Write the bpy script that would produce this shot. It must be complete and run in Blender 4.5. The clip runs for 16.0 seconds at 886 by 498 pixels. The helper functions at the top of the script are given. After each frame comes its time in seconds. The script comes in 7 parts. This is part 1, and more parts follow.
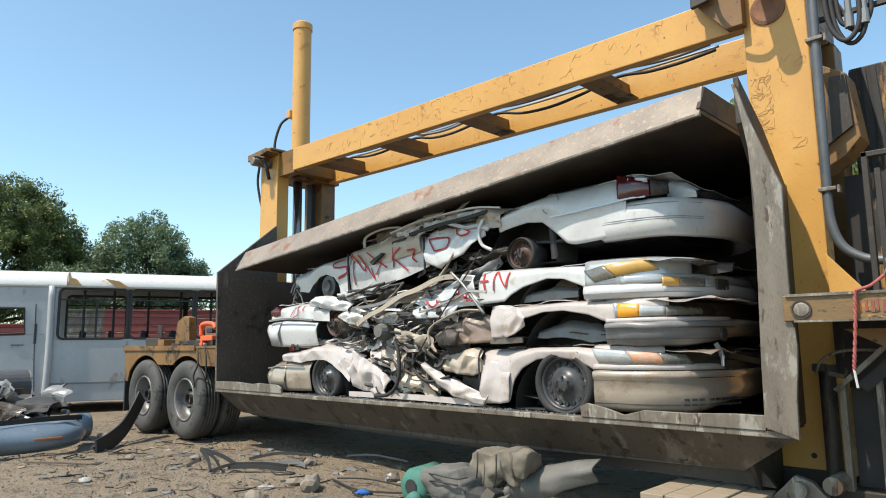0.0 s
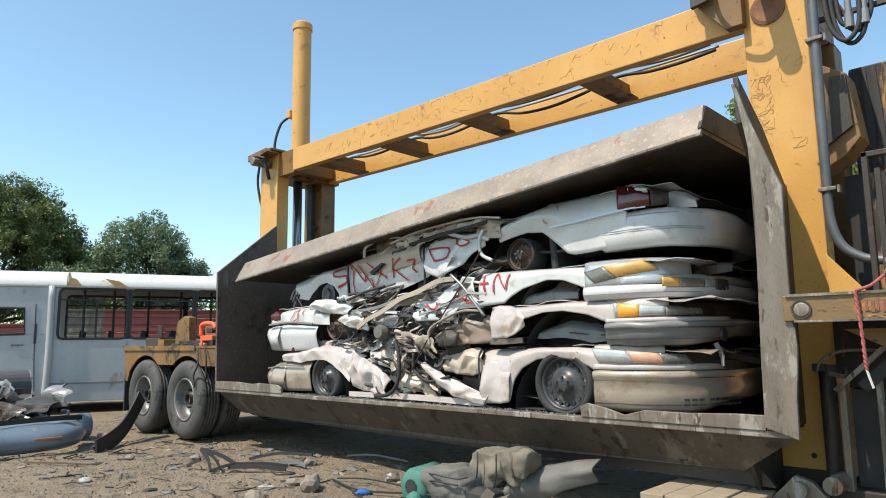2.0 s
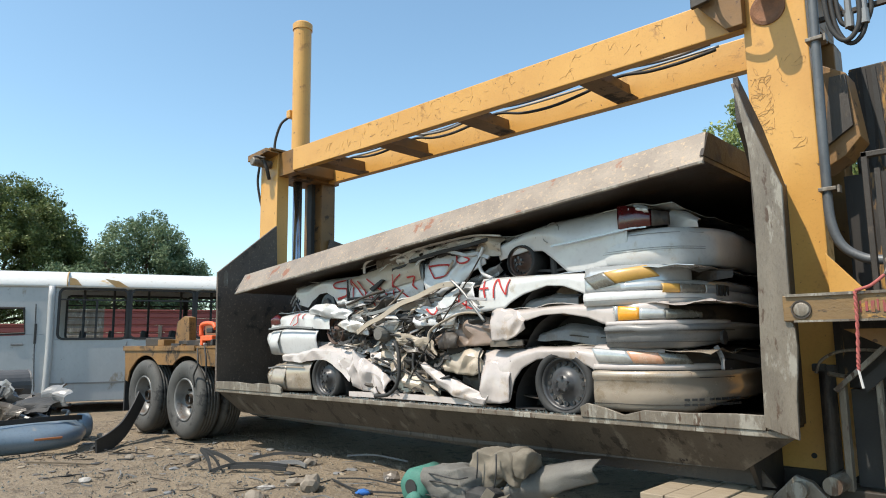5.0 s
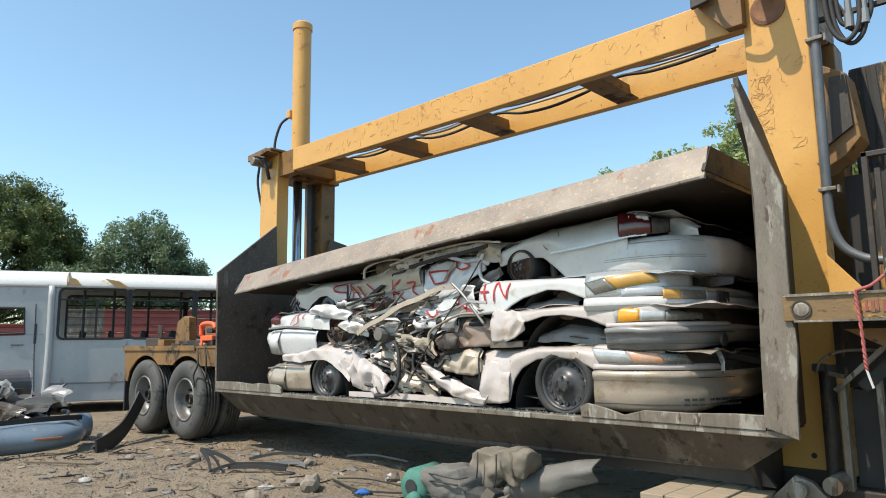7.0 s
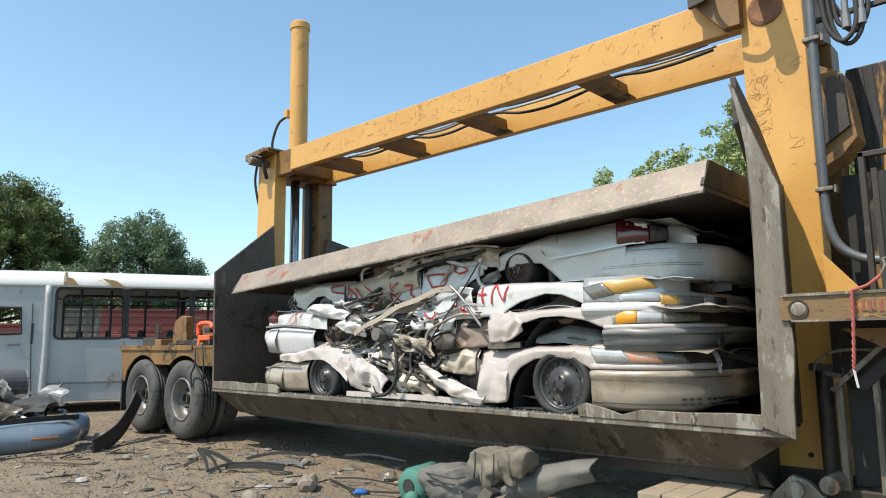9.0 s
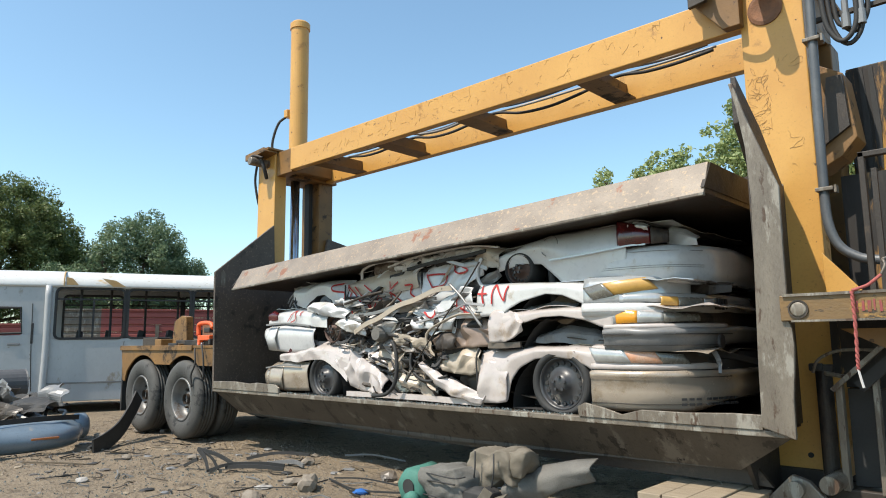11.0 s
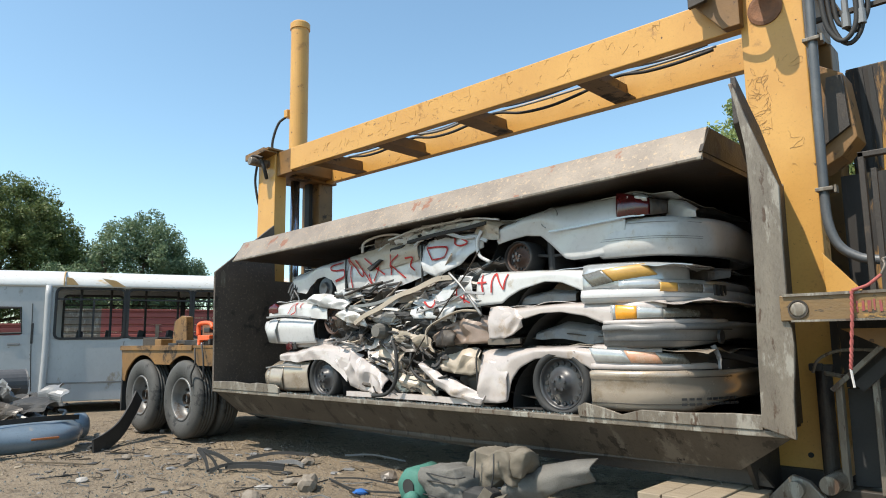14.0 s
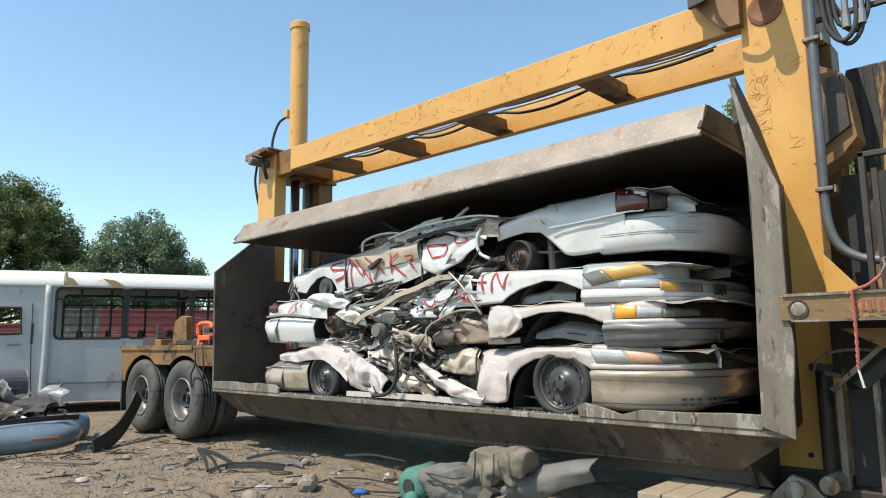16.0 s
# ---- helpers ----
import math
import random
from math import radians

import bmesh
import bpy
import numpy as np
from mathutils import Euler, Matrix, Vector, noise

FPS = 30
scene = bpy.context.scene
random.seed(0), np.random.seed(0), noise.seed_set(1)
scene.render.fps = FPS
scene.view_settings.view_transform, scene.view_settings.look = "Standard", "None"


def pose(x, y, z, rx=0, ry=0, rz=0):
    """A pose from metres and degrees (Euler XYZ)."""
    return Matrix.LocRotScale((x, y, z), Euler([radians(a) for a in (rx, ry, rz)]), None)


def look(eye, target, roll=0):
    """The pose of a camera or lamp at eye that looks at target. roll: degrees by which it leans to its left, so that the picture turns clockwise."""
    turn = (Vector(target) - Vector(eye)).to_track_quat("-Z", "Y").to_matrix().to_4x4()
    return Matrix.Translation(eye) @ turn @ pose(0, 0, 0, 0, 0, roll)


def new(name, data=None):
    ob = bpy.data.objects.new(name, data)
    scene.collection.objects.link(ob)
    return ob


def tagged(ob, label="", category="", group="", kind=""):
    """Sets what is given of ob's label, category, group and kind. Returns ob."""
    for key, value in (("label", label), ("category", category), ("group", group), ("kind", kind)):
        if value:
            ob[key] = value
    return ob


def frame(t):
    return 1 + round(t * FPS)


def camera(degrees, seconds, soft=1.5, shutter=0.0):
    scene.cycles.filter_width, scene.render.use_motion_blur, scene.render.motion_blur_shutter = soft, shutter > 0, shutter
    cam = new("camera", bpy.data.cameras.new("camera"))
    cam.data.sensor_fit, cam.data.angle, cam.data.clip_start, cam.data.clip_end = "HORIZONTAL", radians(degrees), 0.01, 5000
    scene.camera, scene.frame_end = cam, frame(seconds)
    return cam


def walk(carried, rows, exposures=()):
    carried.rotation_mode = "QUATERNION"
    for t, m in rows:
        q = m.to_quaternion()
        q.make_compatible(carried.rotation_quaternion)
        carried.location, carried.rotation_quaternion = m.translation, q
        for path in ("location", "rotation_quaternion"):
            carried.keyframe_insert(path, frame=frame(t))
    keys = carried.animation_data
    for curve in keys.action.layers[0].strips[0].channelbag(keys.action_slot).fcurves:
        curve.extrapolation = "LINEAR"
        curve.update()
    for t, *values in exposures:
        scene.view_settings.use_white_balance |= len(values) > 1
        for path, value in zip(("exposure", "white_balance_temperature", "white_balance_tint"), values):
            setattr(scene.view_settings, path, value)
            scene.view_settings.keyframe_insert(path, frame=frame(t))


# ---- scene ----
cam = camera(66.756, 16.0, 1.0)
EYE = (0.0, 0.0, 1.25)
walk(cam, [
    (0.0, pose(*EYE, 97.860, 0.658, 43.140)),
    (7.55, pose(*EYE, 97.860, 0.658, 43.140)),
    (7.85, pose(*EYE, 97.830, 0.658, 42.935)),
    (16.0, pose(*EYE, 97.830, 0.658, 42.935)),
], exposures=[(0.0, 0.70), (16.0, 0.70)])

# ---- light ----
SUN = Vector((-0.26, -1.0, 1.58)).normalized()
world = bpy.data.worlds.new("sky")
scene.world = world
world.use_nodes = True
wn = world.node_tree.nodes
sky = wn.new("ShaderNodeTexSky")
sky.sky_type = "NISHITA"
sky.sun_disc = False
sky.sun_elevation = math.asin(SUN.z)
sky.sun_rotation = math.atan2(SUN.x, SUN.y)
sky.air_density, sky.dust_density, sky.ozone_density = 1.0, 0.9, 0.8
clear = wn.new("ShaderNodeMix")
clear.data_type, clear.blend_type = "RGBA", "MULTIPLY"
clear.inputs["Factor"].default_value = 1.0
clear.inputs["B"].default_value = (0.87, 1.0, 0.945, 1)
world.node_tree.links.new(sky.outputs[0], clear.inputs["A"])
world.node_tree.links.new(clear.outputs["Result"], wn["Background"].inputs[0])
wn["Background"].inputs[1].default_value = 0.15
sun = new("sun", bpy.data.lights.new("sun", "SUN"))
sun.data.energy, sun.data.angle, sun.data.color = 3.6, radians(0.5), (1.0, 0.91, 0.79)
sun.matrix_world = look(SUN * 50, (0, 0, 0))


# ---- materials ----
def mat(name, a, b, rough=0.6, metal=0.0, scale=2.0, fine=60.0, bump=0.15, spot=None, spot_scale=6.0, spot_at=0.58,
        stretch=(1, 1, 1), coat=0.0, spot2=None, spot2_scale=25.0, spot2_at=0.62, dist=0.01):
    """A procedural surface: two colours mottled, up to two kinds of patches (rust, dirt, wear), fine relief."""
    m = bpy.data.materials.new(name)
    m.use_nodes = True
    nt = m.node_tree
    n, ln = nt.nodes, nt.links.new
    bs = n["Principled BSDF"]
    tc = n.new("ShaderNodeTexCoord")
    mp = n.new("ShaderNodeMapping")
    mp.inputs["Scale"].default_value = stretch
    ln(tc.outputs["Object"], mp.inputs[0])

    def noise_at(s, detail=6.0, rough_=0.6):
        t = n.new("ShaderNodeTexNoise")
        t.inputs["Scale"].default_value, t.inputs["Detail"].default_value = s, detail
        t.inputs["Roughness"].default_value = rough_
        ln(mp.outputs[0], t.inputs["Vector"])
        return t.outputs["Fac"]

    def ramp(fac, lo, hi):
        r = n.new("ShaderNodeMapRange")
        r.inputs["From Min"].default_value, r.inputs["From Max"].default_value = lo, hi
        ln(fac, r.inputs["Value"])
        return r.outputs[0]

    def mix(fac, c, d):
        x = n.new("ShaderNodeMix")
        x.data_type = "RGBA"
        ln(fac, x.inputs["Factor"])
        for sock, v in ((x.inputs["A"], c), (x.inputs["B"], d)):
            if isinstance(v, tuple):
                sock.default_value = (*v, 1)
            else:
                ln(v, sock)
        return x.outputs["Result"]

    col = mix(ramp(noise_at(scale), 0.3, 0.7), a, b)
    big = noise_at(fine)
    dark = tuple(v * 0.72 for v in a)
    col = mix(ramp(big, 0.52, 0.9), col, dark)
    rgh = None
    if spot:
        s = ramp(noise_at(spot_scale, 9.0, 0.7), spot_at, spot_at + 0.06)
        col = mix(s, col, spot)
        rgh = s
    if spot2:
        col = mix(ramp(noise_at(spot2_scale, 5.0, 0.65), spot2_at, spot2_at + 0.05), col, spot2)
    ln(col, bs.inputs["Base Color"])
    r = n.new("ShaderNodeMapRange")
    r.inputs["To Min"].default_value, r.inputs["To Max"].default_value = max(rough - 0.12, 0.03), min(rough + 0.15, 1)
    ln(rgh if rgh else noise_at(scale * 4), r.inputs["Value"])
    ln(r.outputs[0], bs.inputs["Roughness"])
    bs.inputs["Metallic"].default_value = metal
    bs.inputs["Coat Weight"].default_value = coat
    bs.inputs["Coat Roughness"].default_value = 0.12
    if bump:
        bp = n.new("ShaderNodeBump")
        bp.inputs["Strength"].default_value, bp.inputs["Distance"].default_value = bump, dist
        ln(big, bp.inputs["Height"])
        ln(bp.outputs[0], bs.inputs["Normal"])
    return m


def glassy(name, colour, rough=0.1, trans=0.8):
    m = bpy.data.materials.new(name)
    m.use_nodes = True
    bs = m.node_tree.nodes["Principled BSDF"]
    bs.inputs["Base Color"].default_value = (*colour, 1)
    bs.inputs["Roughness"].default_value = rough
    bs.inputs["Transmission Weight"].default_value = trans
    return m


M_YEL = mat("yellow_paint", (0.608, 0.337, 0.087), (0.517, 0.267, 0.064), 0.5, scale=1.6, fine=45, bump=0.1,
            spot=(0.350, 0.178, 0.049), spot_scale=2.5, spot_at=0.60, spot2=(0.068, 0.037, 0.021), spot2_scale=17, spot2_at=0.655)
# rusty, grimy yellow, also toned darker to paint shade on some parts
M_YELD = mat("grimy_shaded_yellow_paint", (0.246, 0.125, 0.033), (0.123, 0.067, 0.024), 0.65, scale=2.2, fine=40, bump=0.15,
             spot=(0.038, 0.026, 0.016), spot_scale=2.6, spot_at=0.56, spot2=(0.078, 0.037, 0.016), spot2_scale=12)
M_STEEL = mat("worn_steel", (0.111, 0.091, 0.071), (0.197, 0.167, 0.130), 0.55, 0.1, scale=3.5, fine=55, bump=0.35,
              spot=(0.269, 0.249, 0.209), spot_scale=5, spot_at=0.53, spot2=(0.079, 0.049, 0.032), spot2_scale=9, spot2_at=0.60, stretch=(1.6, 1, 0.5))
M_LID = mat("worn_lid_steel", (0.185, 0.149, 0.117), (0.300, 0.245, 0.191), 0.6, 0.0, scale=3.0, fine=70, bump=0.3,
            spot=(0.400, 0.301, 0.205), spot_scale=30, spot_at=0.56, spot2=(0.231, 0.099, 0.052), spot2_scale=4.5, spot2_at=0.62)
# near-black tone paints the shade under the lid and inside the press
M_UNDER = mat("shade_toned_steel", (0.028, 0.021, 0.016), (0.056, 0.041, 0.030), 0.6, 0.0, scale=2.5, fine=50, bump=0.3,
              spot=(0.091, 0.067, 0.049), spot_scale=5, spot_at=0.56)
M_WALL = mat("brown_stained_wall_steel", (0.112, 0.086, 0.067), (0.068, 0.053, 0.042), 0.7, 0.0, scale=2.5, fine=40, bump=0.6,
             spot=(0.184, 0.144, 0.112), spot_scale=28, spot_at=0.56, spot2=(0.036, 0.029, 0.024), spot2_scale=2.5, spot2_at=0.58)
# grimy steel, darkened further to paint shade inside and beneath the machinery
M_DARK = mat("grimy_shade_dark_steel", (0.028, 0.022, 0.017), (0.051, 0.038, 0.028), 0.7, 0.0, scale=2.0, fine=50, bump=0.3,
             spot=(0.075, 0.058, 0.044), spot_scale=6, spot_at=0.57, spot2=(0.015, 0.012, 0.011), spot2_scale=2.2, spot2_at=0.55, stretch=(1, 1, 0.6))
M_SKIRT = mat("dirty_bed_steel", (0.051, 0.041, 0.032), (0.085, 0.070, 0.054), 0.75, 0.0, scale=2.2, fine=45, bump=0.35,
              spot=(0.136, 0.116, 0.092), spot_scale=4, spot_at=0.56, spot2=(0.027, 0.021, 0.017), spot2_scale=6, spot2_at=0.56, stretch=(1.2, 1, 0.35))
M_BLACK = mat("black_rubber", (0.022, 0.022, 0.022), (0.035, 0.034, 0.033), 0.7, scale=5, fine=80, bump=0.1)
M_TYRE = mat("dusty_tyre_rubber", (0.051, 0.050, 0.047), (0.081, 0.078, 0.071), 0.85, scale=4, fine=60, bump=0.2,
             spot=(0.031, 0.031, 0.031), spot_scale=3, spot_at=0.55)
M_RIM = mat("painted_steel_rim", (0.057, 0.057, 0.059), (0.034, 0.034, 0.037), 0.5, 0.0, scale=8, fine=70, bump=0.1,
            spot=(0.189, 0.162, 0.135), spot_scale=8, spot_at=0.62)
M_RIMG = mat("grey_truck_rim", (0.22, 0.22, 0.215), (0.11, 0.105, 0.10), 0.55, 0.2, scale=4, fine=60,
             spot=(0.10, 0.075, 0.06), spot_scale=5, spot_at=0.58)
M_WHITE = mat("white_car_paint", (0.568, 0.568, 0.566), (0.507, 0.507, 0.496), 0.35, scale=1.2, fine=25, bump=0.03,
              spot=(0.384, 0.346, 0.291), spot_scale=2.5, spot_at=0.58, spot2=(0.169, 0.138, 0.118), spot2_scale=14, spot2_at=0.685, coat=0.3)
M_CREAM = mat("cream_car_paint", (0.510, 0.460, 0.437), (0.445, 0.393, 0.363), 0.35, scale=1.2, fine=25, bump=0.03,
              spot=(0.365, 0.296, 0.239), spot_scale=2.6, spot_at=0.57, spot2=(0.145, 0.111, 0.091), spot2_scale=14, spot2_at=0.675, coat=0.3)
M_BEIGE = mat("champagne_car_paint", (0.423, 0.360, 0.288), (0.360, 0.302, 0.239), 0.35, 0.25, scale=1.2, fine=30, bump=0.04,
              spot=(0.270, 0.211, 0.149), spot_scale=3, spot_at=0.56, spot2=(0.126, 0.095, 0.072), spot2_scale=12, spot2_at=0.66, coat=0.3)
M_SILVER = mat("silver_car_paint", (0.468, 0.486, 0.495), (0.396, 0.414, 0.423), 0.32, 0.35, scale=1.4, fine=30, bump=0.03,
               spot=(0.252, 0.234, 0.216), spot_scale=4, spot_at=0.66, coat=0.4)
M_GREYP = mat("grey_bumper_plastic", (0.149, 0.149, 0.149), (0.218, 0.213, 0.207), 0.5, scale=3, fine=60, bump=0.05,
              spot=(0.345, 0.322, 0.287), spot_scale=5, spot_at=0.64)
M_CHROME = mat("dull_trim_metal", (0.30, 0.295, 0.285), (0.20, 0.195, 0.19), 0.45, 0.5, scale=5, fine=50, bump=0.05)
M_RED = mat("red_spray_paint", (0.448, 0.024, 0.018), (0.352, 0.016, 0.016), 0.6, scale=20, fine=90, bump=0.0)
M_AMBER = mat("amber_lens", (0.85, 0.38, 0.03), (0.70, 0.28, 0.02), 0.2, scale=10, fine=60, bump=0.1, coat=0.6)
M_DAMBER = mat("dusty_amber_lens", (0.55, 0.32, 0.07), (0.42, 0.24, 0.06), 0.35, scale=10, fine=60, bump=0.1, coat=0.3)
M_OLENS = mat("pale_orange_lens", (0.60, 0.26, 0.13), (0.52, 0.34, 0.24), 0.25, scale=8, fine=60, bump=0.05, coat=0.5)
M_LENS = mat("clear_lens", (0.52, 0.53, 0.52), (0.34, 0.35, 0.34), 0.15, 0.3, scale=12, fine=50, bump=0.05, coat=0.8)
M_DLENS = mat("cloudy_dark_lens", (0.20, 0.19, 0.16), (0.12, 0.115, 0.10), 0.25, 0.2, scale=7, fine=50, bump=0.05, coat=0.6)
M_TAIL = mat("red_tail_lens", (0.085, 0.005, 0.007), (0.045, 0.004, 0.005), 0.2, scale=9, fine=50, bump=0.05, coat=0.6)
# grimy cream, darkened to paint the shade among the torn pieces
M_GRIME_SHADE = mat("grimy_shaded_torn_paint", (0.159, 0.132, 0.104), (0.080, 0.065, 0.053), 0.5, scale=4, fine=30, bump=0.1, spot=(0.037, 0.029, 0.025), spot_scale=5, spot_at=0.54, spot2=(0.306, 0.281, 0.245), spot2_scale=7, spot2_at=0.6)
M_OLIVE = mat("dusty_fabric", (0.102, 0.098, 0.089), (0.170, 0.162, 0.145), 0.9, scale=5, fine=120, bump=0.4)
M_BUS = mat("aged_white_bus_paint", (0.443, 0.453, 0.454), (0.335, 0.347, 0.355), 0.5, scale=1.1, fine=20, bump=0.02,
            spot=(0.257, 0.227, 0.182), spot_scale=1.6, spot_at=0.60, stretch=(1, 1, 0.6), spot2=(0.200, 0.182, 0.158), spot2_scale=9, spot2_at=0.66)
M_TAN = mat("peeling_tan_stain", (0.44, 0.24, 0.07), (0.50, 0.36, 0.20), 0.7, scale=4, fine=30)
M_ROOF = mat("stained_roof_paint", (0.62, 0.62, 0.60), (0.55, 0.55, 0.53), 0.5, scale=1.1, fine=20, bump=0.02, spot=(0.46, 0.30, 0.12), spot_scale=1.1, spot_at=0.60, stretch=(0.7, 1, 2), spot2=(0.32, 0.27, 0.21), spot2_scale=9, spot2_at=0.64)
M_WOOD = mat("weathered_timber", (0.34, 0.275, 0.195), (0.24, 0.19, 0.13), 0.8, scale=4, fine=40, bump=0.3, stretch=(1, 6, 6),
             spot=(0.16, 0.12, 0.08), spot_scale=4, spot_at=0.62)
M_ORANGE = mat("orange_plastic", (0.80, 0.13, 0.03), (0.65, 0.10, 0.03), 0.5, scale=8, fine=60)
M_TEAL = mat("green_fabric", (0.038, 0.140, 0.108), (0.059, 0.189, 0.147), 0.7, scale=9, fine=90, bump=0.3)
M_BLUE = mat("blue_grey_plastic", (0.111, 0.153, 0.196), (0.162, 0.208, 0.251), 0.4, scale=3, fine=40, bump=0.05,
             spot=(0.255, 0.255, 0.238), spot_scale=5, spot_at=0.62, coat=0.3)
M_FENCE = mat("red_corrugated_sheet", (0.30, 0.075, 0.06), (0.24, 0.06, 0.05), 0.6, scale=1, fine=10, bump=0.0,
              spot=(0.36, 0.16, 0.12), spot_scale=1.2, spot_at=0.6)
M_BARK = mat("bark", (0.10, 0.075, 0.05), (0.16, 0.125, 0.09), 0.9, scale=6, fine=40, bump=0.5)
M_PIPE = mat("grey_conduit", (0.091, 0.098, 0.105), (0.126, 0.133, 0.140), 0.45, 0.2, scale=5, fine=60, bump=0.05)
M_ROD = mat("polished_rod", (0.45, 0.48, 0.52), (0.36, 0.38, 0.42), 0.2, 0.9, scale=5, fine=60, bump=0.0)


def leaf_mat(name, a, b):
    m = bpy.data.materials.new(name)
    m.use_nodes = True
    n, ln = m.node_tree.nodes, m.node_tree.links.new
    bs = n["Principled BSDF"]
    g = n.new("ShaderNodeNewGeometry")
    x = n.new("ShaderNodeMix")
    x.data_type = "RGBA"
    x.inputs["A"].default_value, x.inputs["B"].default_value = (*a, 1), (*b, 1)
    ln(g.outputs["Random Per Island"], x.inputs["Factor"])
    ln(x.outputs["Result"], bs.inputs["Base Color"])
    bs.inputs["Roughness"].default_value = 0.55
    t = n.new("ShaderNodeBsdfTranslucent")
    ln(x.outputs["Result"], t.inputs["Color"])
    s = n.new("ShaderNodeMixShader")
    s.inputs[0].default_value = 0.3
    ln(bs.outputs[0], s.inputs[1])
    ln(t.outputs[0], s.inputs[2])
    ln(s.outputs[0], n["Material Output"].inputs[0])
    return m


M_LEAF1 = leaf_mat("broad_leaves", (0.075, 0.115, 0.035), (0.19, 0.225, 0.075))
M_LEAF2 = leaf_mat("dark_leaves", (0.08, 0.14, 0.07), (0.22, 0.28, 0.15))
M_LEAF3 = leaf_mat("light_leaves", (0.22, 0.29, 0.11), (0.38, 0.43, 0.19))


def ground_mat():
    m = mat("dry_littered_soil", (0.255, 0.198, 0.130), (0.185, 0.142, 0.094), 0.95, scale=0.9, fine=22, bump=1.0, dist=0.05,
            spot=(0.135, 0.104, 0.072), spot_scale=5, spot_at=0.54, spot2=(0.085, 0.066, 0.048), spot2_scale=22, spot2_at=0.62)
    return m


M_SOIL = ground_mat()
M_STONE = mat("pale_stone", (0.245, 0.211, 0.170), (0.184, 0.150, 0.116), 0.9, scale=12, fine=60, bump=0.4)


# ---- building blocks ----
ORIGIN = {}


def thing(name, at, label, category, group="", kind=""):
    ob = new(name)
    ob.empty_display_size = 0.1
    ob.location = at
    ORIGIN[ob] = Vector(at)
    return tagged(ob, label, category, group, kind)


def part(name, bm, material, parent=None, label="", smooth=False, solid=0.0, bevel=0.0, at=None):
    """Links a bmesh, given in world metres, as one mesh object under a thing or a part."""
    base = ORIGIN[parent] if parent else Vector((0, 0, 0))
    org = Vector(at) if at else base
    bmesh.ops.recalc_face_normals(bm, faces=bm.faces)
    bmesh.ops.translate(bm, verts=bm.verts, vec=-org)
    me = bpy.data.meshes.new(name)
    bm.to_mesh(me)
    bm.free()
    me.materials.append(material)
    if smooth:
        me.shade_smooth()
    ob = new(name, me)
    ORIGIN[ob] = org
    ob.location = org - base
    if parent:
        ob.parent = parent
    if bevel:
        b = ob.modifiers.new("bevel", "BEVEL")
        b.width, b.segments, b.limit_method = bevel, 2, "ANGLE"
    if solid:
        s = ob.modifiers.new("sheet", "SOLIDIFY")
        s.thickness, s.offset = solid, 1.0
    if label:
        ob["label"] = label
    return ob


def lone(name, bm, material, label, category, group="", kind="", **kw):
    """A thing that is one mesh; its origin lies at the middle of its underside."""
    vs = [v.co for v in bm.verts]
    at = Vector([(min(v[i] for v in vs) + max(v[i] for v in vs)) / 2 for i in range(3)])
    at.z = min(v.z for v in vs)
    return tagged(part(name, bm, material, at=at, **kw), label, category, group, kind)


def box(x0, x1, y0, y1, z0, z1, bm=None):
    bm = bm or bmesh.new()
    bmesh.ops.create_cube(bm, size=1, matrix=Matrix.Translation(((x0 + x1) / 2, (y0 + y1) / 2, (z0 + z1) / 2))
                          @ Matrix.Diagonal((x1 - x0, y1 - y0, z1 - z0, 1)))
    return bm


def prism(pts, axis, lo, hi, bm=None):
    """An outline of two coordinates, drawn out along the third axis from lo to hi."""
    bm = bm or bmesh.new()
    put = {"x": lambda a, b, c: (c, a, b), "y": lambda a, b, c: (a, c, b), "z": lambda a, b, c: (a, b, c)}[axis]
    r0 = [bm.verts.new(put(a, b, lo)) for a, b in pts]
    r1 = [bm.verts.new(put(a, b, hi)) for a, b in pts]
    bm.faces.new(r0)
    bm.faces.new(r1[::-1])
    for i in range(len(pts)):
        j = (i + 1) % len(pts)
        bm.faces.new((r0[j], r0[i], r1[i], r1[j]))
    return bm


def smooth_path(pts, steps=6):
    """A Catmull-Rom curve through the points."""
    p = [Vector(q) for q in pts]
    p = [p[0] * 2 - p[1]] + p + [p[-1] * 2 - p[-2]]
    out = []
    for i in range(1, len(p) - 2):
        for k in range(steps):
            t = k / steps
            a, b, c, d = p[i - 1:i + 3]
            out.append(0.5 * (2 * b + (c - a) * t + (2 * a - 5 * b + 4 * c - d) * t * t + (3 * b - a - 3 * c + d) * t ** 3))
    return out + [p[-2]]


def tube(pts, r, n=8, bm=None, curved=True, flat=1.0):
    """A round bar, hose or pipe along the points."""
    bm = bm or bmesh.new()
    path = smooth_path(pts) if curved and len(pts) > 2 else [Vector(q) for q in pts]
    rings = []
    ref = None
    for i, c in enumerate(path):
        d = (path[min(i + 1, len(path) - 1)] - path[max(i - 1, 0)]).normalized()
        if ref is None:
            ref = d.orthogonal().normalized()
        ref = (ref - d * ref.dot(d)).normalized()
        side = d.cross(ref)
        rings.append([bm.verts.new(c + (ref * math.cos(a) + side * math.sin(a) * flat) * r)
                      for a in (2 * math.pi * k / n for k in range(n))])
    for a, b in zip(rings, rings[1:]):
        for k in range(n):
            bm.faces.new((a[k], a[(k + 1) % n], b[(k + 1) % n], b[k]))
    bm.faces.new(rings[0][::-1])
    bm.faces.new(rings[-1])
    return bm


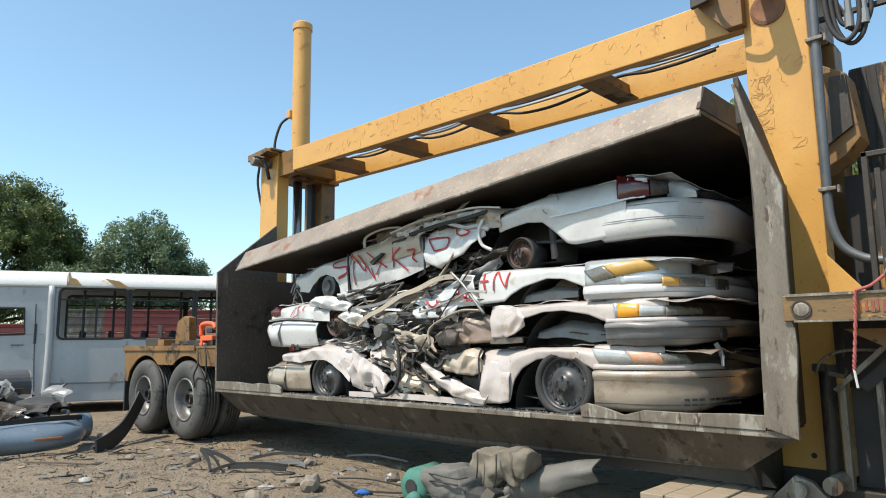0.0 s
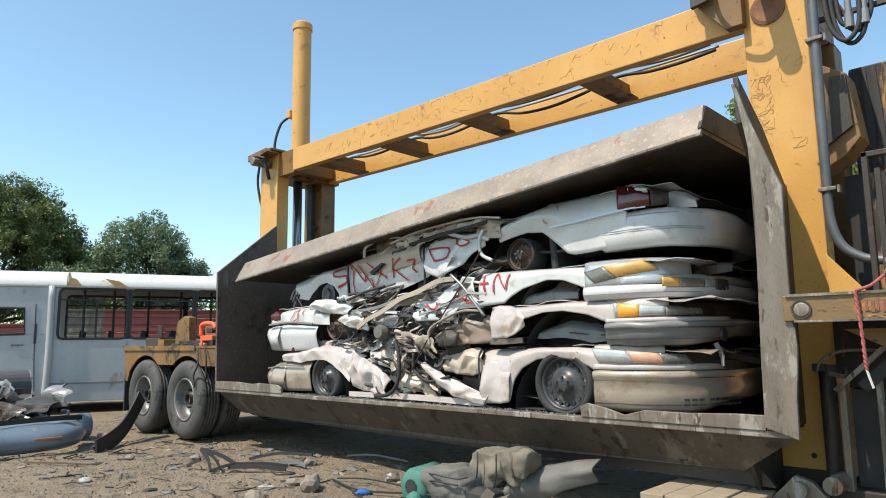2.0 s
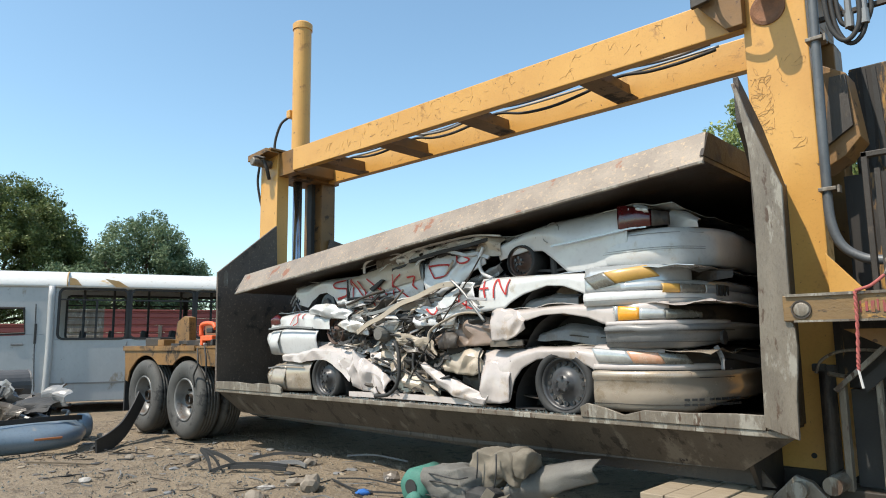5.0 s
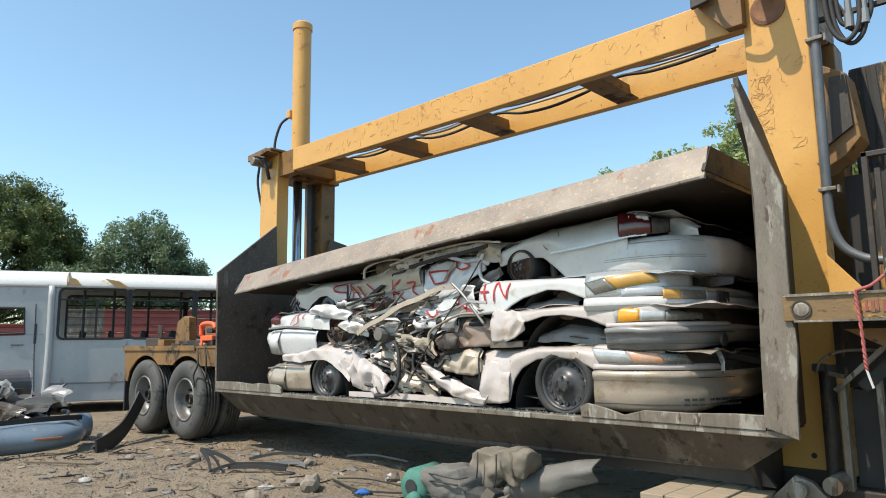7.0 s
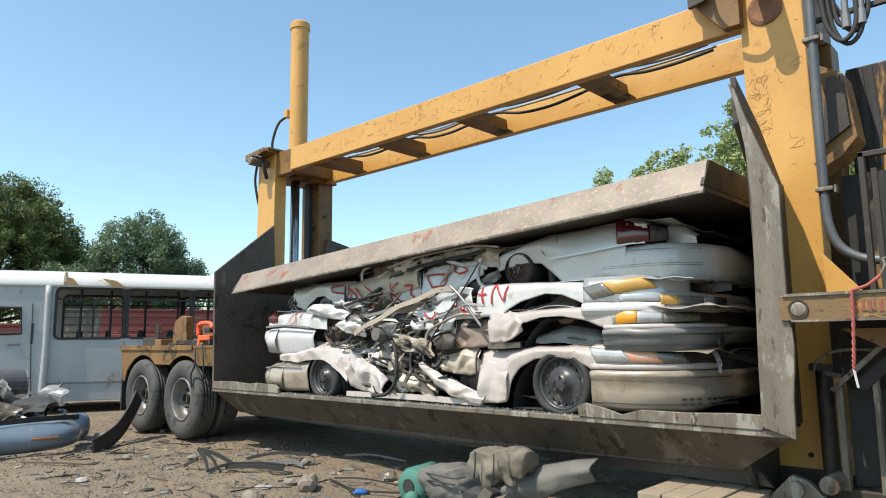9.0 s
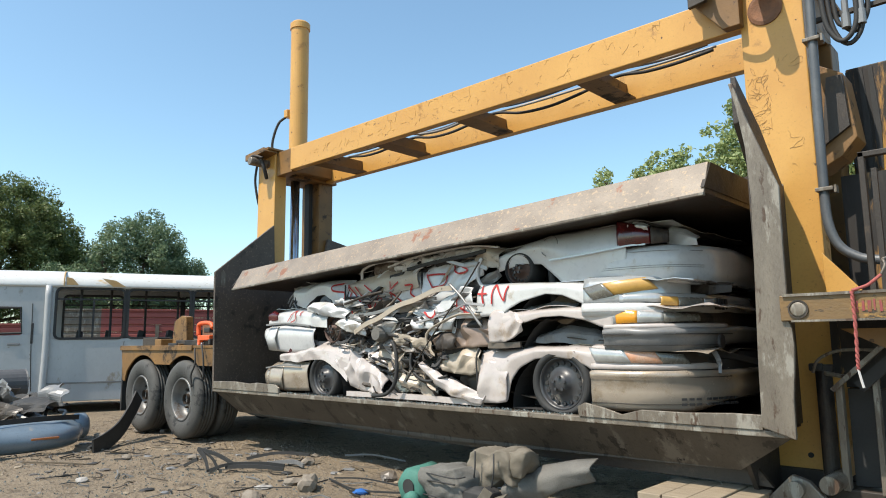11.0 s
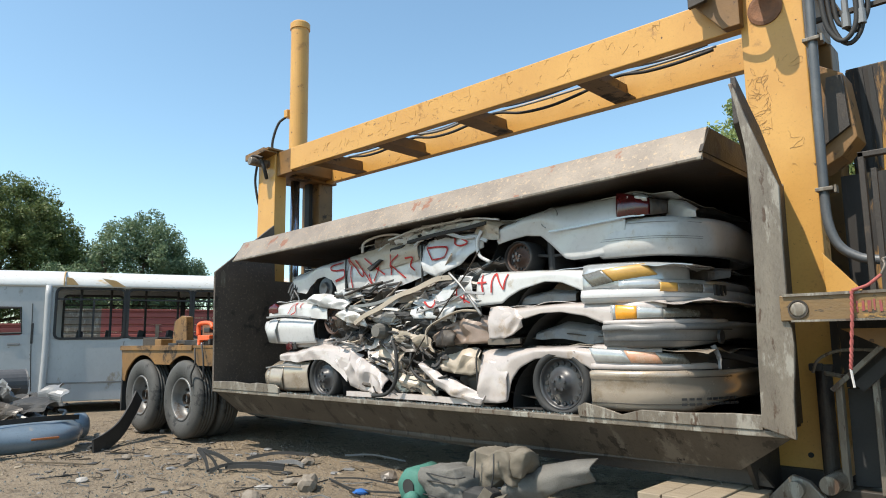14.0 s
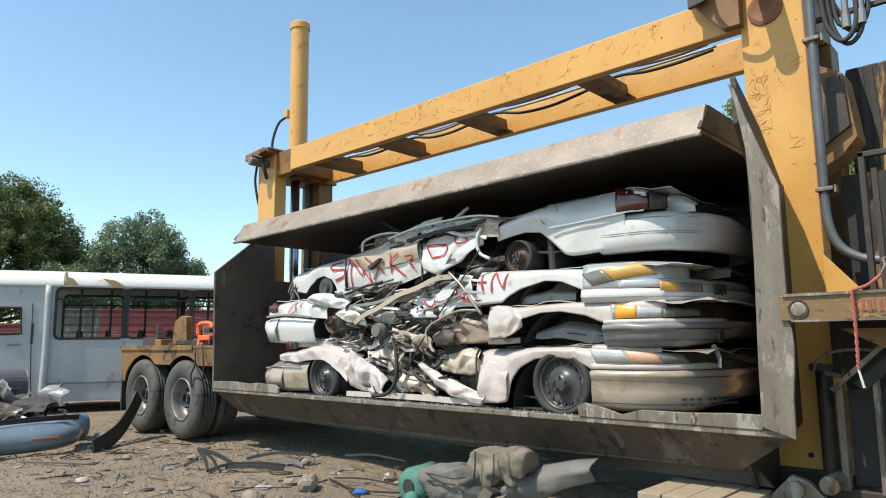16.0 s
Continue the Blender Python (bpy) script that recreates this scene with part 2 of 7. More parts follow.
def lathe(prof, c, n=40, axis="y", bm=None, squash=None):
    """A profile of (radius, offset along the axis), turned round an axis through c. The ends close where the radius is zero."""
    bm = bm or bmesh.new()
    rows = []
    for r, o in prof:
        row = []
        for k in range(n):
            a = 2 * math.pi * k / n
            u, w = r * math.cos(a), r * math.sin(a)
            if squash is not None:
                w = max(w, squash)
            row.append(bm.verts.new(Vector(c) + (Vector((u, o, w)) if axis == "y" else Vector((u, w, o)) if axis == "z" else Vector((o, u, w)))))
        rows.append(row)
    for a, b in zip(rows, rows[1:]):
        for k in range(n):
            bm.faces.new((a[k], a[(k + 1) % n], b[(k + 1) % n], b[k]))
    bmesh.ops.remove_doubles(bm, verts=bm.verts, dist=1e-5)
    return bm


def along(poly, u):
    """The second coordinate of a polyline at a fraction u of its stretch of the first."""
    x = poly[0][0] + (poly[-1][0] - poly[0][0]) * u
    for (a, b), (c, d) in zip(poly, poly[1:]):
        if x <= c + 1e-9:
            return x, b + (d - b) * ((x - a) / (c - a) if c > a else 0)
    return poly[-1]


def folds(p, seed, n=3, size=3.0):
    """Sharp creases, as in buckled sheet metal: folded planes in several directions, from -1 to 1."""
    rng = random.Random(seed)
    s = 0.0
    w = 0.0
    for i in range(n):
        d = Vector((rng.uniform(-1, 1), rng.uniform(-1, 1) * 0.4, rng.uniform(-1, 1))).normalized()
        k = size * (0.7 + 0.6 * i)
        a = 1 / (1 + 0.6 * i)
        q = p.dot(d) * k + rng.random() * 9 + 0.5 * noise.noise(p * 1.5 + Vector((seed, i, 0)))
        s += a * (4 * abs(q - math.floor(q) - 0.5) - 1)
        w += a
    return s / w


def patch(top, bot, y, nu=30, nv=10, tuck=0.05, roll=0.08, crump=0.0, seed=1, size=3.0, lean=0.0, edge=0.0, skew=0.0):
    """A sheet-metal side panel between an upper and a lower line (x, z), at the depth y: tucked in below, rolled in above, buckled by crump."""
    bm = bmesh.new()
    rows = []
    for j in range(nv + 1):
        v = j / nv
        row = []
        for i in range(nu + 1):
            u = i / nu
            xt, zt = along(top, u)
            xb, zb = along(bot, u)
            p = Vector((xb + (xt - xb) * v, y, zb + (zt - zb) * v))
            p.y += tuck * (1 - v) ** 2 + roll * max(0, (v - 0.55) / 0.45) ** 2 + lean * v + skew * u
            if crump:
                f = folds(p, seed, size=size)
                g = folds(p + Vector((5, 0, 2)), seed + 50, size=size)
                p.y += crump * (0.6 + f)
                p.z += crump * 0.35 * g
                p.x += crump * 0.3 * f
            row.append(bm.verts.new(p))
        rows.append(row)
    for a, b in zip(rows, rows[1:]):
        for i in range(nu):
            bm.faces.new((a[i], a[i + 1], b[i + 1], b[i]))
    return bm


def buckled(top, bot, y, nu=8, nv=4, amp=0.05, seed=1, tuck=0.03, roll=0.06, fine=0.25):
    """A panel between an upper and a lower line (x, z), crushed into a few large flat facets with sharp creases."""
    rng = random.Random(seed)
    bm = bmesh.new()
    rows = []
    for j in range(nv + 1):
        v = j / nv
        row = []
        for i in range(nu + 1):
            u = min(max((i + (rng.uniform(-0.3, 0.3) if 0 < i < nu else 0)) / nu, 0), 1)
            w = min(max(v + (rng.uniform(-0.3, 0.3) / nv if 0 < j < nv else 0), 0), 1)
            (xt, zt), (xb, zb) = along(top, u), along(bot, u)
            fold = amp * (0.9 if (i + j // 2) % 2 else -0.9) * rng.uniform(0.1, 1.0)
            row.append(bm.verts.new((xb + (xt - xb) * w, y + tuck * (1 - w) ** 2 + roll * w ** 3 + fold, zb + (zt - zb) * w + rng.uniform(-0.25, 0.25) * amp)))
        rows.append(row)
    for a, b in zip(rows, rows[1:]):
        for i in range(nu):
            q = (a[i], a[i + 1], b[i + 1], b[i])
            for k in ((0, 1, 2), (0, 2, 3)) if rng.random() < 0.5 else ((0, 1, 3), (1, 2, 3)):
                bm.faces.new([q[m] for m in k])
    bmesh.ops.subdivide_edges(bm, edges=bm.edges, cuts=3, use_grid_fill=True)
    bmesh.ops.triangulate(bm, faces=bm.faces)
    for k in range(3):
        bmesh.ops.smooth_vert(bm, verts=[v for v in bm.verts if not v.is_boundary], factor=0.4, use_axis_x=True, use_axis_y=True, use_axis_z=True)
    for v in bm.verts:
        v.co.y += amp * fine * noise.noise(v.co * 14 + Vector((seed, 0, 0)))
    for e in bm.edges:
        if len(e.link_faces) == 2:
            e.smooth = e.calc_face_angle() < 0.42
    for f in bm.faces:
        f.smooth = True
    return bm


def sheet(x0, x1, y0, y1, height, nu=24, nv=16, crump=0.0, seed=1, size=2.5):
    """A lying panel (hood, deck, roof); height gives z from x and y."""
    bm = bmesh.new()
    rows = []
    for j in range(nv + 1):
        row = []
        for i in range(nu + 1):
            x, y = x0 + (x1 - x0) * i / nu, y0 + (y1 - y0) * j / nv
            p = Vector((x, y, height(x, y)))
            if crump:
                p.z += crump * folds(Vector((x, y * 0.1, y)), seed, size=size)
            row.append(bm.verts.new(p))
        rows.append(row)
    for a, b in zip(rows, rows[1:]):
        for i in range(nu):
            bm.faces.new((a[i], a[i + 1], b[i + 1], b[i]))
    return bm


def sweep(path, prof, steps=6, crump=0.0, seed=1, taper=0.0, start=0.35):
    """A band along a curve in plan (x, y) with a profile of (outset, z): bumpers, valances, lamp lenses."""
    bm = bmesh.new()
    pts = smooth_path([(x, y, 0) for x, y in path], steps)
    rows = []
    for i, c in enumerate(pts):
        d = (pts[min(i + 1, len(pts) - 1)] - pts[max(i - 1, 0)]).normalized()
        nrm = Vector((d.y, -d.x, 0))
        row = []
        t = max(0.0, min(1.0, (i / (len(pts) - 1) - start) / 0.3))
        zt = prof[-1][1]
        for o, z in prof:
            p = c + nrm * o + Vector((0, 0, zt + (z - zt) * (1 - taper * t * t * (3 - 2 * t))))
            if crump:
                p += nrm * crump * folds(p, seed) + Vector((0, 0, crump * 0.5 * folds(p, seed + 9)))
            row.append(bm.verts.new(p))
        rows.append(row)
    for a, b in zip(rows, rows[1:]):
        for k in range(len(prof) - 1):
            bm.faces.new((a[k], b[k], b[k + 1], a[k + 1]))
    return bm


def ribbon(pts, w, t, bm=None, up=(0, 0, 1), curved=True):
    """A flat bent bar of width w and thickness t along the points."""
    bm = bm or bmesh.new()
    path = smooth_path(pts, 5) if curved and len(pts) > 2 else [Vector(q) for q in pts]
    rings = []
    for i, c in enumerate(path):
        d = (path[min(i + 1, len(path) - 1)] - path[max(i - 1, 0)]).normalized()
        s = d.cross(Vector(up))
        if s.length < 0.05:
            s = Vector((0, 1, 0))
        s.normalize()
        h = s.cross(d).normalized()
        rings.append([bm.verts.new(c + s * a * t / 2 + h * b * w / 2) for a, b in ((-1, -1), (1, -1), (1, 1), (-1, 1))])
    for a, b in zip(rings, rings[1:]):
        for k in range(4):
            bm.faces.new((a[k], a[(k + 1) % 4], b[(k + 1) % 4], b[k]))
    bm.faces.new(rings[0][::-1])
    bm.faces.new(rings[-1])
    return bm


# ---- ground ----
def soil_height(x, y):
    p = Vector((x, y, 0))
    near = max(0.0, 1 - (p - Vector((-6, 4, 0))).length / 40)
    return near * (0.05 * noise.noise(p * 0.6) + 0.025 * noise.noise(p * 2.3 + Vector((3, 1, 0))) + 0.012 * noise.noise(p * 7)) - 0.02


def make_ground():
    bm = bmesh.new()

    def axis(lo, hi, fine_lo, fine_hi, step):
        v = list(np.arange(fine_lo, fine_hi, step))
        a, d = fine_lo, step
        while a > lo:
            d *= 1.35
            a -= d
            v.insert(0, a)
        a, d = fine_hi, step
        while a < hi:
            v.append(a)
            d *= 1.35
            a += d
        return v + [hi]
    xs, ys = axis(-900, 900, -13, 0.5, 0.09), axis(-900, 900, 1.2, 8, 0.09)
    grid = [[bm.verts.new((x, y, soil_height(x, y))) for x in xs] for y in ys]
    for a, b in zip(grid, grid[1:]):
        for i in range(len(xs) - 1):
            bm.faces.new((a[i], a[i + 1], b[i + 1], b[i]))
    tagged(part("ground", bm, M_SOIL, smooth=True), "dry brown littered soil of a scrapyard", "ground", kind="structure")


make_ground()


# ---- the crusher ----
M_SCRATCH = mat("scratched_primer", (0.40, 0.235, 0.08), (0.27, 0.155, 0.06), 0.7, scale=9, fine=60, bump=0)


M_RUSTY = mat("flaking_rust", (0.26, 0.12, 0.06), (0.13, 0.07, 0.045), 0.8, scale=14, fine=60, bump=0.5)


def make_crusher():
    c = thing("car_crusher", (-4.6, 5.6, 0.0), "large yellow and rusty steel mobile car crusher holding stacked wrecks", "car crusher")
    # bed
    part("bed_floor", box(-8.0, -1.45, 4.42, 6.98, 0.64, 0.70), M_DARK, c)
    part("front_flange", prism([(4.34, 0.66), (4.44, 0.66), (4.44, 0.70), (4.34, 0.70)], "x", -8.0, -1.26), M_STEEL, c,
         "scraped bare steel edge of the bed", bevel=0.006)
    bm = bmesh.new()
    up = [bm.verts.new(v) for v in ((-7.98, 4.37, 0.655), (-1.28, 4.37, 0.655))]
    low = [bm.verts.new(v) for v in ((-7.80, 4.60, 0.40), (-4.2, 4.60, 0.365), (-1.66, 4.60, 0.405))]
    bm.faces.new((up[0], up[1], low[2], low[1], low[0]))
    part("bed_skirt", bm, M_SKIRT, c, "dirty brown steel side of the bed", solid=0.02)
    # strip toned near black to sink into the shade below the bed
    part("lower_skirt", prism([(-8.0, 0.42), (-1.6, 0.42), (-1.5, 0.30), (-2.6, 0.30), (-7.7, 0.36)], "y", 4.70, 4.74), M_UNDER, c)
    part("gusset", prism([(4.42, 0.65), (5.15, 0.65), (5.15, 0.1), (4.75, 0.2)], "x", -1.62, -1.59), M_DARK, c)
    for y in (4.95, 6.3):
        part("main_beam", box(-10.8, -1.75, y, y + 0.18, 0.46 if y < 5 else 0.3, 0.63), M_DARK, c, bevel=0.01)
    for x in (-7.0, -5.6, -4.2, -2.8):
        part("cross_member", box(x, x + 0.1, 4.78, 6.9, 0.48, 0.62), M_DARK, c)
    # added wall, hidden from view, keeps daylight out and the inside dark
    part("back_light_blocker", prism([(-8.0, 0.4), (-1.45, 0.4), (-1.45, 3.0), (-4.0, 2.6), (-8.0, 2.5)], "y", 6.98, 7.03), M_UNDER, c)
    part("left_end_wall", prism([(4.34, 0.66), (4.31, 2.17), (5.17, 2.88), (5.20, 2.1), (5.95, 2.1), (6.1, 2.78), (6.5, 2.70), (7.0, 2.18), (7.0, 0.66)], "x", -8.03, -7.99), M_WALL, c,
         "oily dark steel end wall", bevel=0.004)
    part("slot", prism([(4.39, 2.00), (4.45, 2.00), (4.45, 2.16), (4.42, 2.20), (4.39, 2.16)], "x", -7.989, -7.984), M_STEEL, c)
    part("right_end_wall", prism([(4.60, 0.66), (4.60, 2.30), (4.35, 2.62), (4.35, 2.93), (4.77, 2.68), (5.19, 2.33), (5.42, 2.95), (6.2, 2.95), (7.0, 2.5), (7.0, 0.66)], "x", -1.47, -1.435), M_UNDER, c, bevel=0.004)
    # unseen plate added to stop sunlight between flange and wall
    part("light_leak_plate", prism([(-1.405, 4.347), (-1.388, 4.347), (-1.437, 4.62), (-1.468, 4.62)], "z", 0.66, 2.62), M_UNDER, c)
    inner = [(-1.42, 0.72), (-1.415, 1.1), (-1.40, 1.59), (-1.385, 2.1), (-1.40, 2.45), (-1.44, 2.72), (-1.475, 2.88)]
    outer = [(-1.45, 2.88), (-1.39, 2.65), (-1.29, 2.36), (-1.22, 2.16), (-1.225, 1.8), (-1.225, 1.5), (-1.222, 1.34),
             (-1.21, 1.30), (-1.205, 1.2), (-1.215, 1.05), (-1.23, 0.90), (-1.235, 0.66)]
    part("end_flange", prism(inner + outer, "y", 4.315, 4.345), M_STEEL, c, "battered bare steel edge of the end wall", bevel=0.005)
    # bent lips along the flange
    lip = [(-2.69, 0.70), (-2.70, 0.77), (-2.64, 0.80), (-2.5, 0.775), (-2.35, 0.735), (-2.2, 0.775), (-1.9, 0.775), (-1.6, 0.79), (-1.42, 0.79), (-1.42, 0.70)]
    part("raised_lip", prism(lip, "y", 4.33, 4.355), M_STEEL, c, bevel=0.004)
    lip = [(-7.99, 0.70), (-7.99, 0.79), (-7.5, 0.80), (-7.15, 0.785), (-7.0, 0.80), (-6.62, 0.79), (-6.55, 0.76), (-6.54, 0.70)]
    part("raised_lip", prism(lip, "y", 4.33, 4.355), M_STEEL, c, bevel=0.004)
    # posts at either end
    for x0, x1, z0 in ((-8.48, -8.05, 0.4), (-1.65, -1.21, 0.34)):
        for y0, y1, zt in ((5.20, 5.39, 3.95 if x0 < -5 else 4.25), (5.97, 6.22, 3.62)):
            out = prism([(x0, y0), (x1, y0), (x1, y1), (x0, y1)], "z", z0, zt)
            # rear posts get the darker tone for the shade of the front ones
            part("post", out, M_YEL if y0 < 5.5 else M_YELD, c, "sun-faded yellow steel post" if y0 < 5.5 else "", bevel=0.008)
        part("rod", lathe([(0, 0.7), (0.066, 0.7), (0.066, 3.7), (0, 3.7)], ((x0 + x1) / 2 + 0.03, 5.67, 0), 20, "z"), M_ROD, c, smooth=True)
        # black bar paints the shaded front face of the rear post
        for dy in (0.24,):
            part("post_shade_bar", box((x0 + x1) / 2 - 0.02, (x0 + x1) / 2 + 0.09, 5.67 + dy - 0.03, 5.67 + dy + 0.03, 0.7, 3.62), M_BLACK, c)
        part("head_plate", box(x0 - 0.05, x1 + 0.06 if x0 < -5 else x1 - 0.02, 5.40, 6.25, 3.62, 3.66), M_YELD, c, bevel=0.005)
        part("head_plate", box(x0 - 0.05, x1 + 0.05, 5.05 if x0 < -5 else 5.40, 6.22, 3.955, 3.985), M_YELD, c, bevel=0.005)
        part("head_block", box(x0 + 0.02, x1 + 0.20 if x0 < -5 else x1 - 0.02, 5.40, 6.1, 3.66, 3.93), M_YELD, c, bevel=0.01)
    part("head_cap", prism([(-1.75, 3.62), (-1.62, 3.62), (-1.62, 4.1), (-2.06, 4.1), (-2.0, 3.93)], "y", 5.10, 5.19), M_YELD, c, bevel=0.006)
    part("lug", prism([(-1.98, 4.1), (-1.98, 3.84), (-1.84, 3.86), (-1.80, 4.1)], "y", 5.02, 5.06), M_DARK, c, bevel=0.006)
    # pin lies above the view, set to cast its shadow on the post
    part("pin", lathe([(0, -0.42), (0.07, -0.42), (0.08, -0.40), (0.08, 0.0), (0, 0.0)], (-1.44, 5.2, 3.89), 24), M_RUSTY, c, "rusty round pin out of view, added for its shadow")
    part("bolt_ring", lathe([(0, -0.012), (0.07, -0.016), (0.10, -0.02), (0.125, -0.012), (0.125, 0.0), (0, 0.0)], (-1.465, 5.2, 3.72), 24), M_RUSTY, c, "flaking rusty bearing plate")
    # hose also out of view, placed for the shadow branch it casts
    part("shadow_hose", tube([(-1.43, 4.96, 3.85), (-1.55, 4.92, 3.79), (-1.69, 4.93, 3.81), (-1.81, 4.96, 3.93), (-1.85, 4.98, 4.14)], 0.018, 10), M_BLACK, c, smooth=True)
    cyl = (-8.18, 5.67, 0)
    part("cylinder", lathe([(0, 3.9), (0.135, 3.9), (0.135, 5.98), (0.15, 5.98), (0.15, 6.07), (0.12, 6.10), (0, 6.10)], cyl, 28, "z"), M_YEL, c,
         "tall yellow hydraulic cylinder", smooth=False)
    cyl = (-1.43, 5.67, 0)
    part("cylinder", lathe([(0, 3.9), (0.135, 3.9), (0.135, 6.0), (0, 6.0)], cyl, 28, "z"), M_YEL, c)
    # filler coloured brown to paint the shade between post and beam
    part("head_filler", box(-8.05, -7.68, 5.225, 5.36, 3.60, 3.94), M_YELD, c, bevel=0.006)
    # longitudinal beams, with braces between
    for y0, m in ((5.20, M_YEL), (6.05, M_YEL)):
        part("top_beam", box(-7.68 if y0 < 5.5 else -8.0, -1.62, y0, y0 + 0.10, 3.62, 3.93), m, c, "scratched yellow steel top beam" if y0 < 5.5 else "", bevel=0.008)
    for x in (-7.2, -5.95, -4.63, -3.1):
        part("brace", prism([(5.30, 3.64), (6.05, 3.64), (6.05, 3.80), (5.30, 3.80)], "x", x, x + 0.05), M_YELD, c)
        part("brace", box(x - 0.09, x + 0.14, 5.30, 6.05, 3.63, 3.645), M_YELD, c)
    # hoses and pipes that sag from brace to brace
    stops = (-7.7, -7.15, -5.9, -4.58, -3.05, -1.75)
    for k, (y, z0, sag, r) in enumerate(((5.62, 3.83, 0.10, 0.016), (5.70, 3.84, 0.06, 0.014), (5.80, 3.82, 0.13, 0.016), (5.88, 3.85, 0.03, 0.012))):
        pts = []
        for a, b in zip(stops, stops[1:]):
            for t in (0.0, 0.25, 0.5, 0.75):
                pts.append((a + (b - a) * t, y + 0.03 * math.sin(3 * t + k), z0 - sag * 4 * t * (1 - t) * (0.7 + 0.3 * math.sin(a * 3 + k))))
        part("hydraulic_hose", tube(pts, r), (M_CHROME, M_PIPE, M_BLACK, M_CHROME)[k], c, smooth=True)
    # scrapes and scribbled scratches in the paint
    def scratches(n, x0, x1, z0, z1, y, seed, parent):
        rng = random.Random(seed)
        bm = bmesh.new()
        for k in range(n):
            x, z = rng.uniform(x0, x1), rng.uniform(z0, z1)
            a, L = rng.uniform(0, 3.14), rng.uniform(0.03, 0.13)
            pts, dx = [], 0.0
            for j in range(5):
                pts.append((min(max(x, x0), x1), y, min(max(z, z0), z1)))
                a += rng.gauss(0, 0.45)
                x, z = x + math.cos(a) * L / 4, z + math.sin(a) * L / 4
            ribbon(pts, rng.uniform(0.0008, 0.0020), 0.0015, bm, up=(0, 1, 0.01))
        part("scratch_work", bm, M_SCRATCH, parent)["kind"] = "stuff"
    scratches(90, -7.5, -1.9, 3.64, 3.91, 5.198, 3, c)
    scratches(22, -6.2, -4.4, 3.66, 3.9, 5.198, 4, c)
    scratches(22, -1.63, -1.24, 2.3, 3.4, 5.198, 5, c)
    scratches(60, -1.63, -1.48, 2.75, 3.2, 5.198, 6, c)
    scratches(20, -7.4, -1.9, 3.64, 3.8, 6.046, 7, c)
    # gear at the head of the far end
    part("pin", lathe([(0, -0.30), (0.05, -0.30), (0.06, -0.29), (0.06, 0.0), (0, 0.0)], (-8.24, 5.2, 3.80), 20, "y"), M_STEEL, c, smooth=False)
    part("pin_bracket", prism([(-8.52, 3.95), (-8.05, 3.98), (-8.0, 3.92), (-8.52, 3.86)], "y", 5.0, 5.2), M_YELD, c, bevel=0.005)
    part("fitting", tube([(-8.36, 5.1, 3.9), (-8.2, 5.06, 3.84), (-8.14, 5.08, 3.7), (-8.2, 5.16, 3.58)], 0.026), M_BLACK, c, smooth=True)
    part("fitting", tube([(-8.4, 5.0, 3.88), (-8.25, 4.98, 3.89), (-8.1, 5.02, 3.84)], 0.018), M_DARK, c, smooth=True)
    part("cylinder_hose", tube([(-8.45, 5.45, 3.9), (-8.5, 5.43, 4.2), (-8.42, 5.47, 4.50), (-8.33, 5.55, 4.62)], 0.02), M_BLACK, c, smooth=True)
    part("hose_fitting", box(-8.35, -8.26, 5.52, 5.62, 4.60, 4.72), M_YEL, c, bevel=0.01)
    part("drip_pipe", tube([(-8.42, 5.14, 3.84), (-8.5, 5.16, 3.6), (-8.5, 5.2, 3.36), (-8.49, 5.24, 3.2)], 0.018), M_BLACK, c, smooth=True)
    return c


crusher = make_crusher()


# ---- the pressing lid; its origin is at the middle of its underside ----
def make_lid():
    c = thing("press_lid", (-4.576, 5.6, 2.439), "heavy scraped steel pressing lid of the crusher", "press lid")
    ORIGIN[c] = Vector((0, 5.6, 0))
    L = 2.92
    # underside coloured near black to stand for its shade
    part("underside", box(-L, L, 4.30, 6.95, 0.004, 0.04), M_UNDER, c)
    part("front_skirt", prism([(4.27, 0.0), (4.30, 0.0), (4.44, 0.235), (4.41, 0.235)], "x", -L, L), M_LID, c, "rust-streaked bare steel front plate", bevel=0.004)
    part("edge_bar", box(-L, L, 4.262, 4.30, -0.018, 0.004), M_STEEL, c, bevel=0.004)
    # ends and back take the dark tone of sides turned from the sun
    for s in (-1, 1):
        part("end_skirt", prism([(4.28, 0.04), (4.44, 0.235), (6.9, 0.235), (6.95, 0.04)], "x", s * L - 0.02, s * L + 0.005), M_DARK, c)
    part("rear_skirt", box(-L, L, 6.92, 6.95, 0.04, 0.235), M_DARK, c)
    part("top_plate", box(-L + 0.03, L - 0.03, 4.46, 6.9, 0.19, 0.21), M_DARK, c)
    return c


lid = make_lid()
# ---- the wrecks ----
CY = 4.42


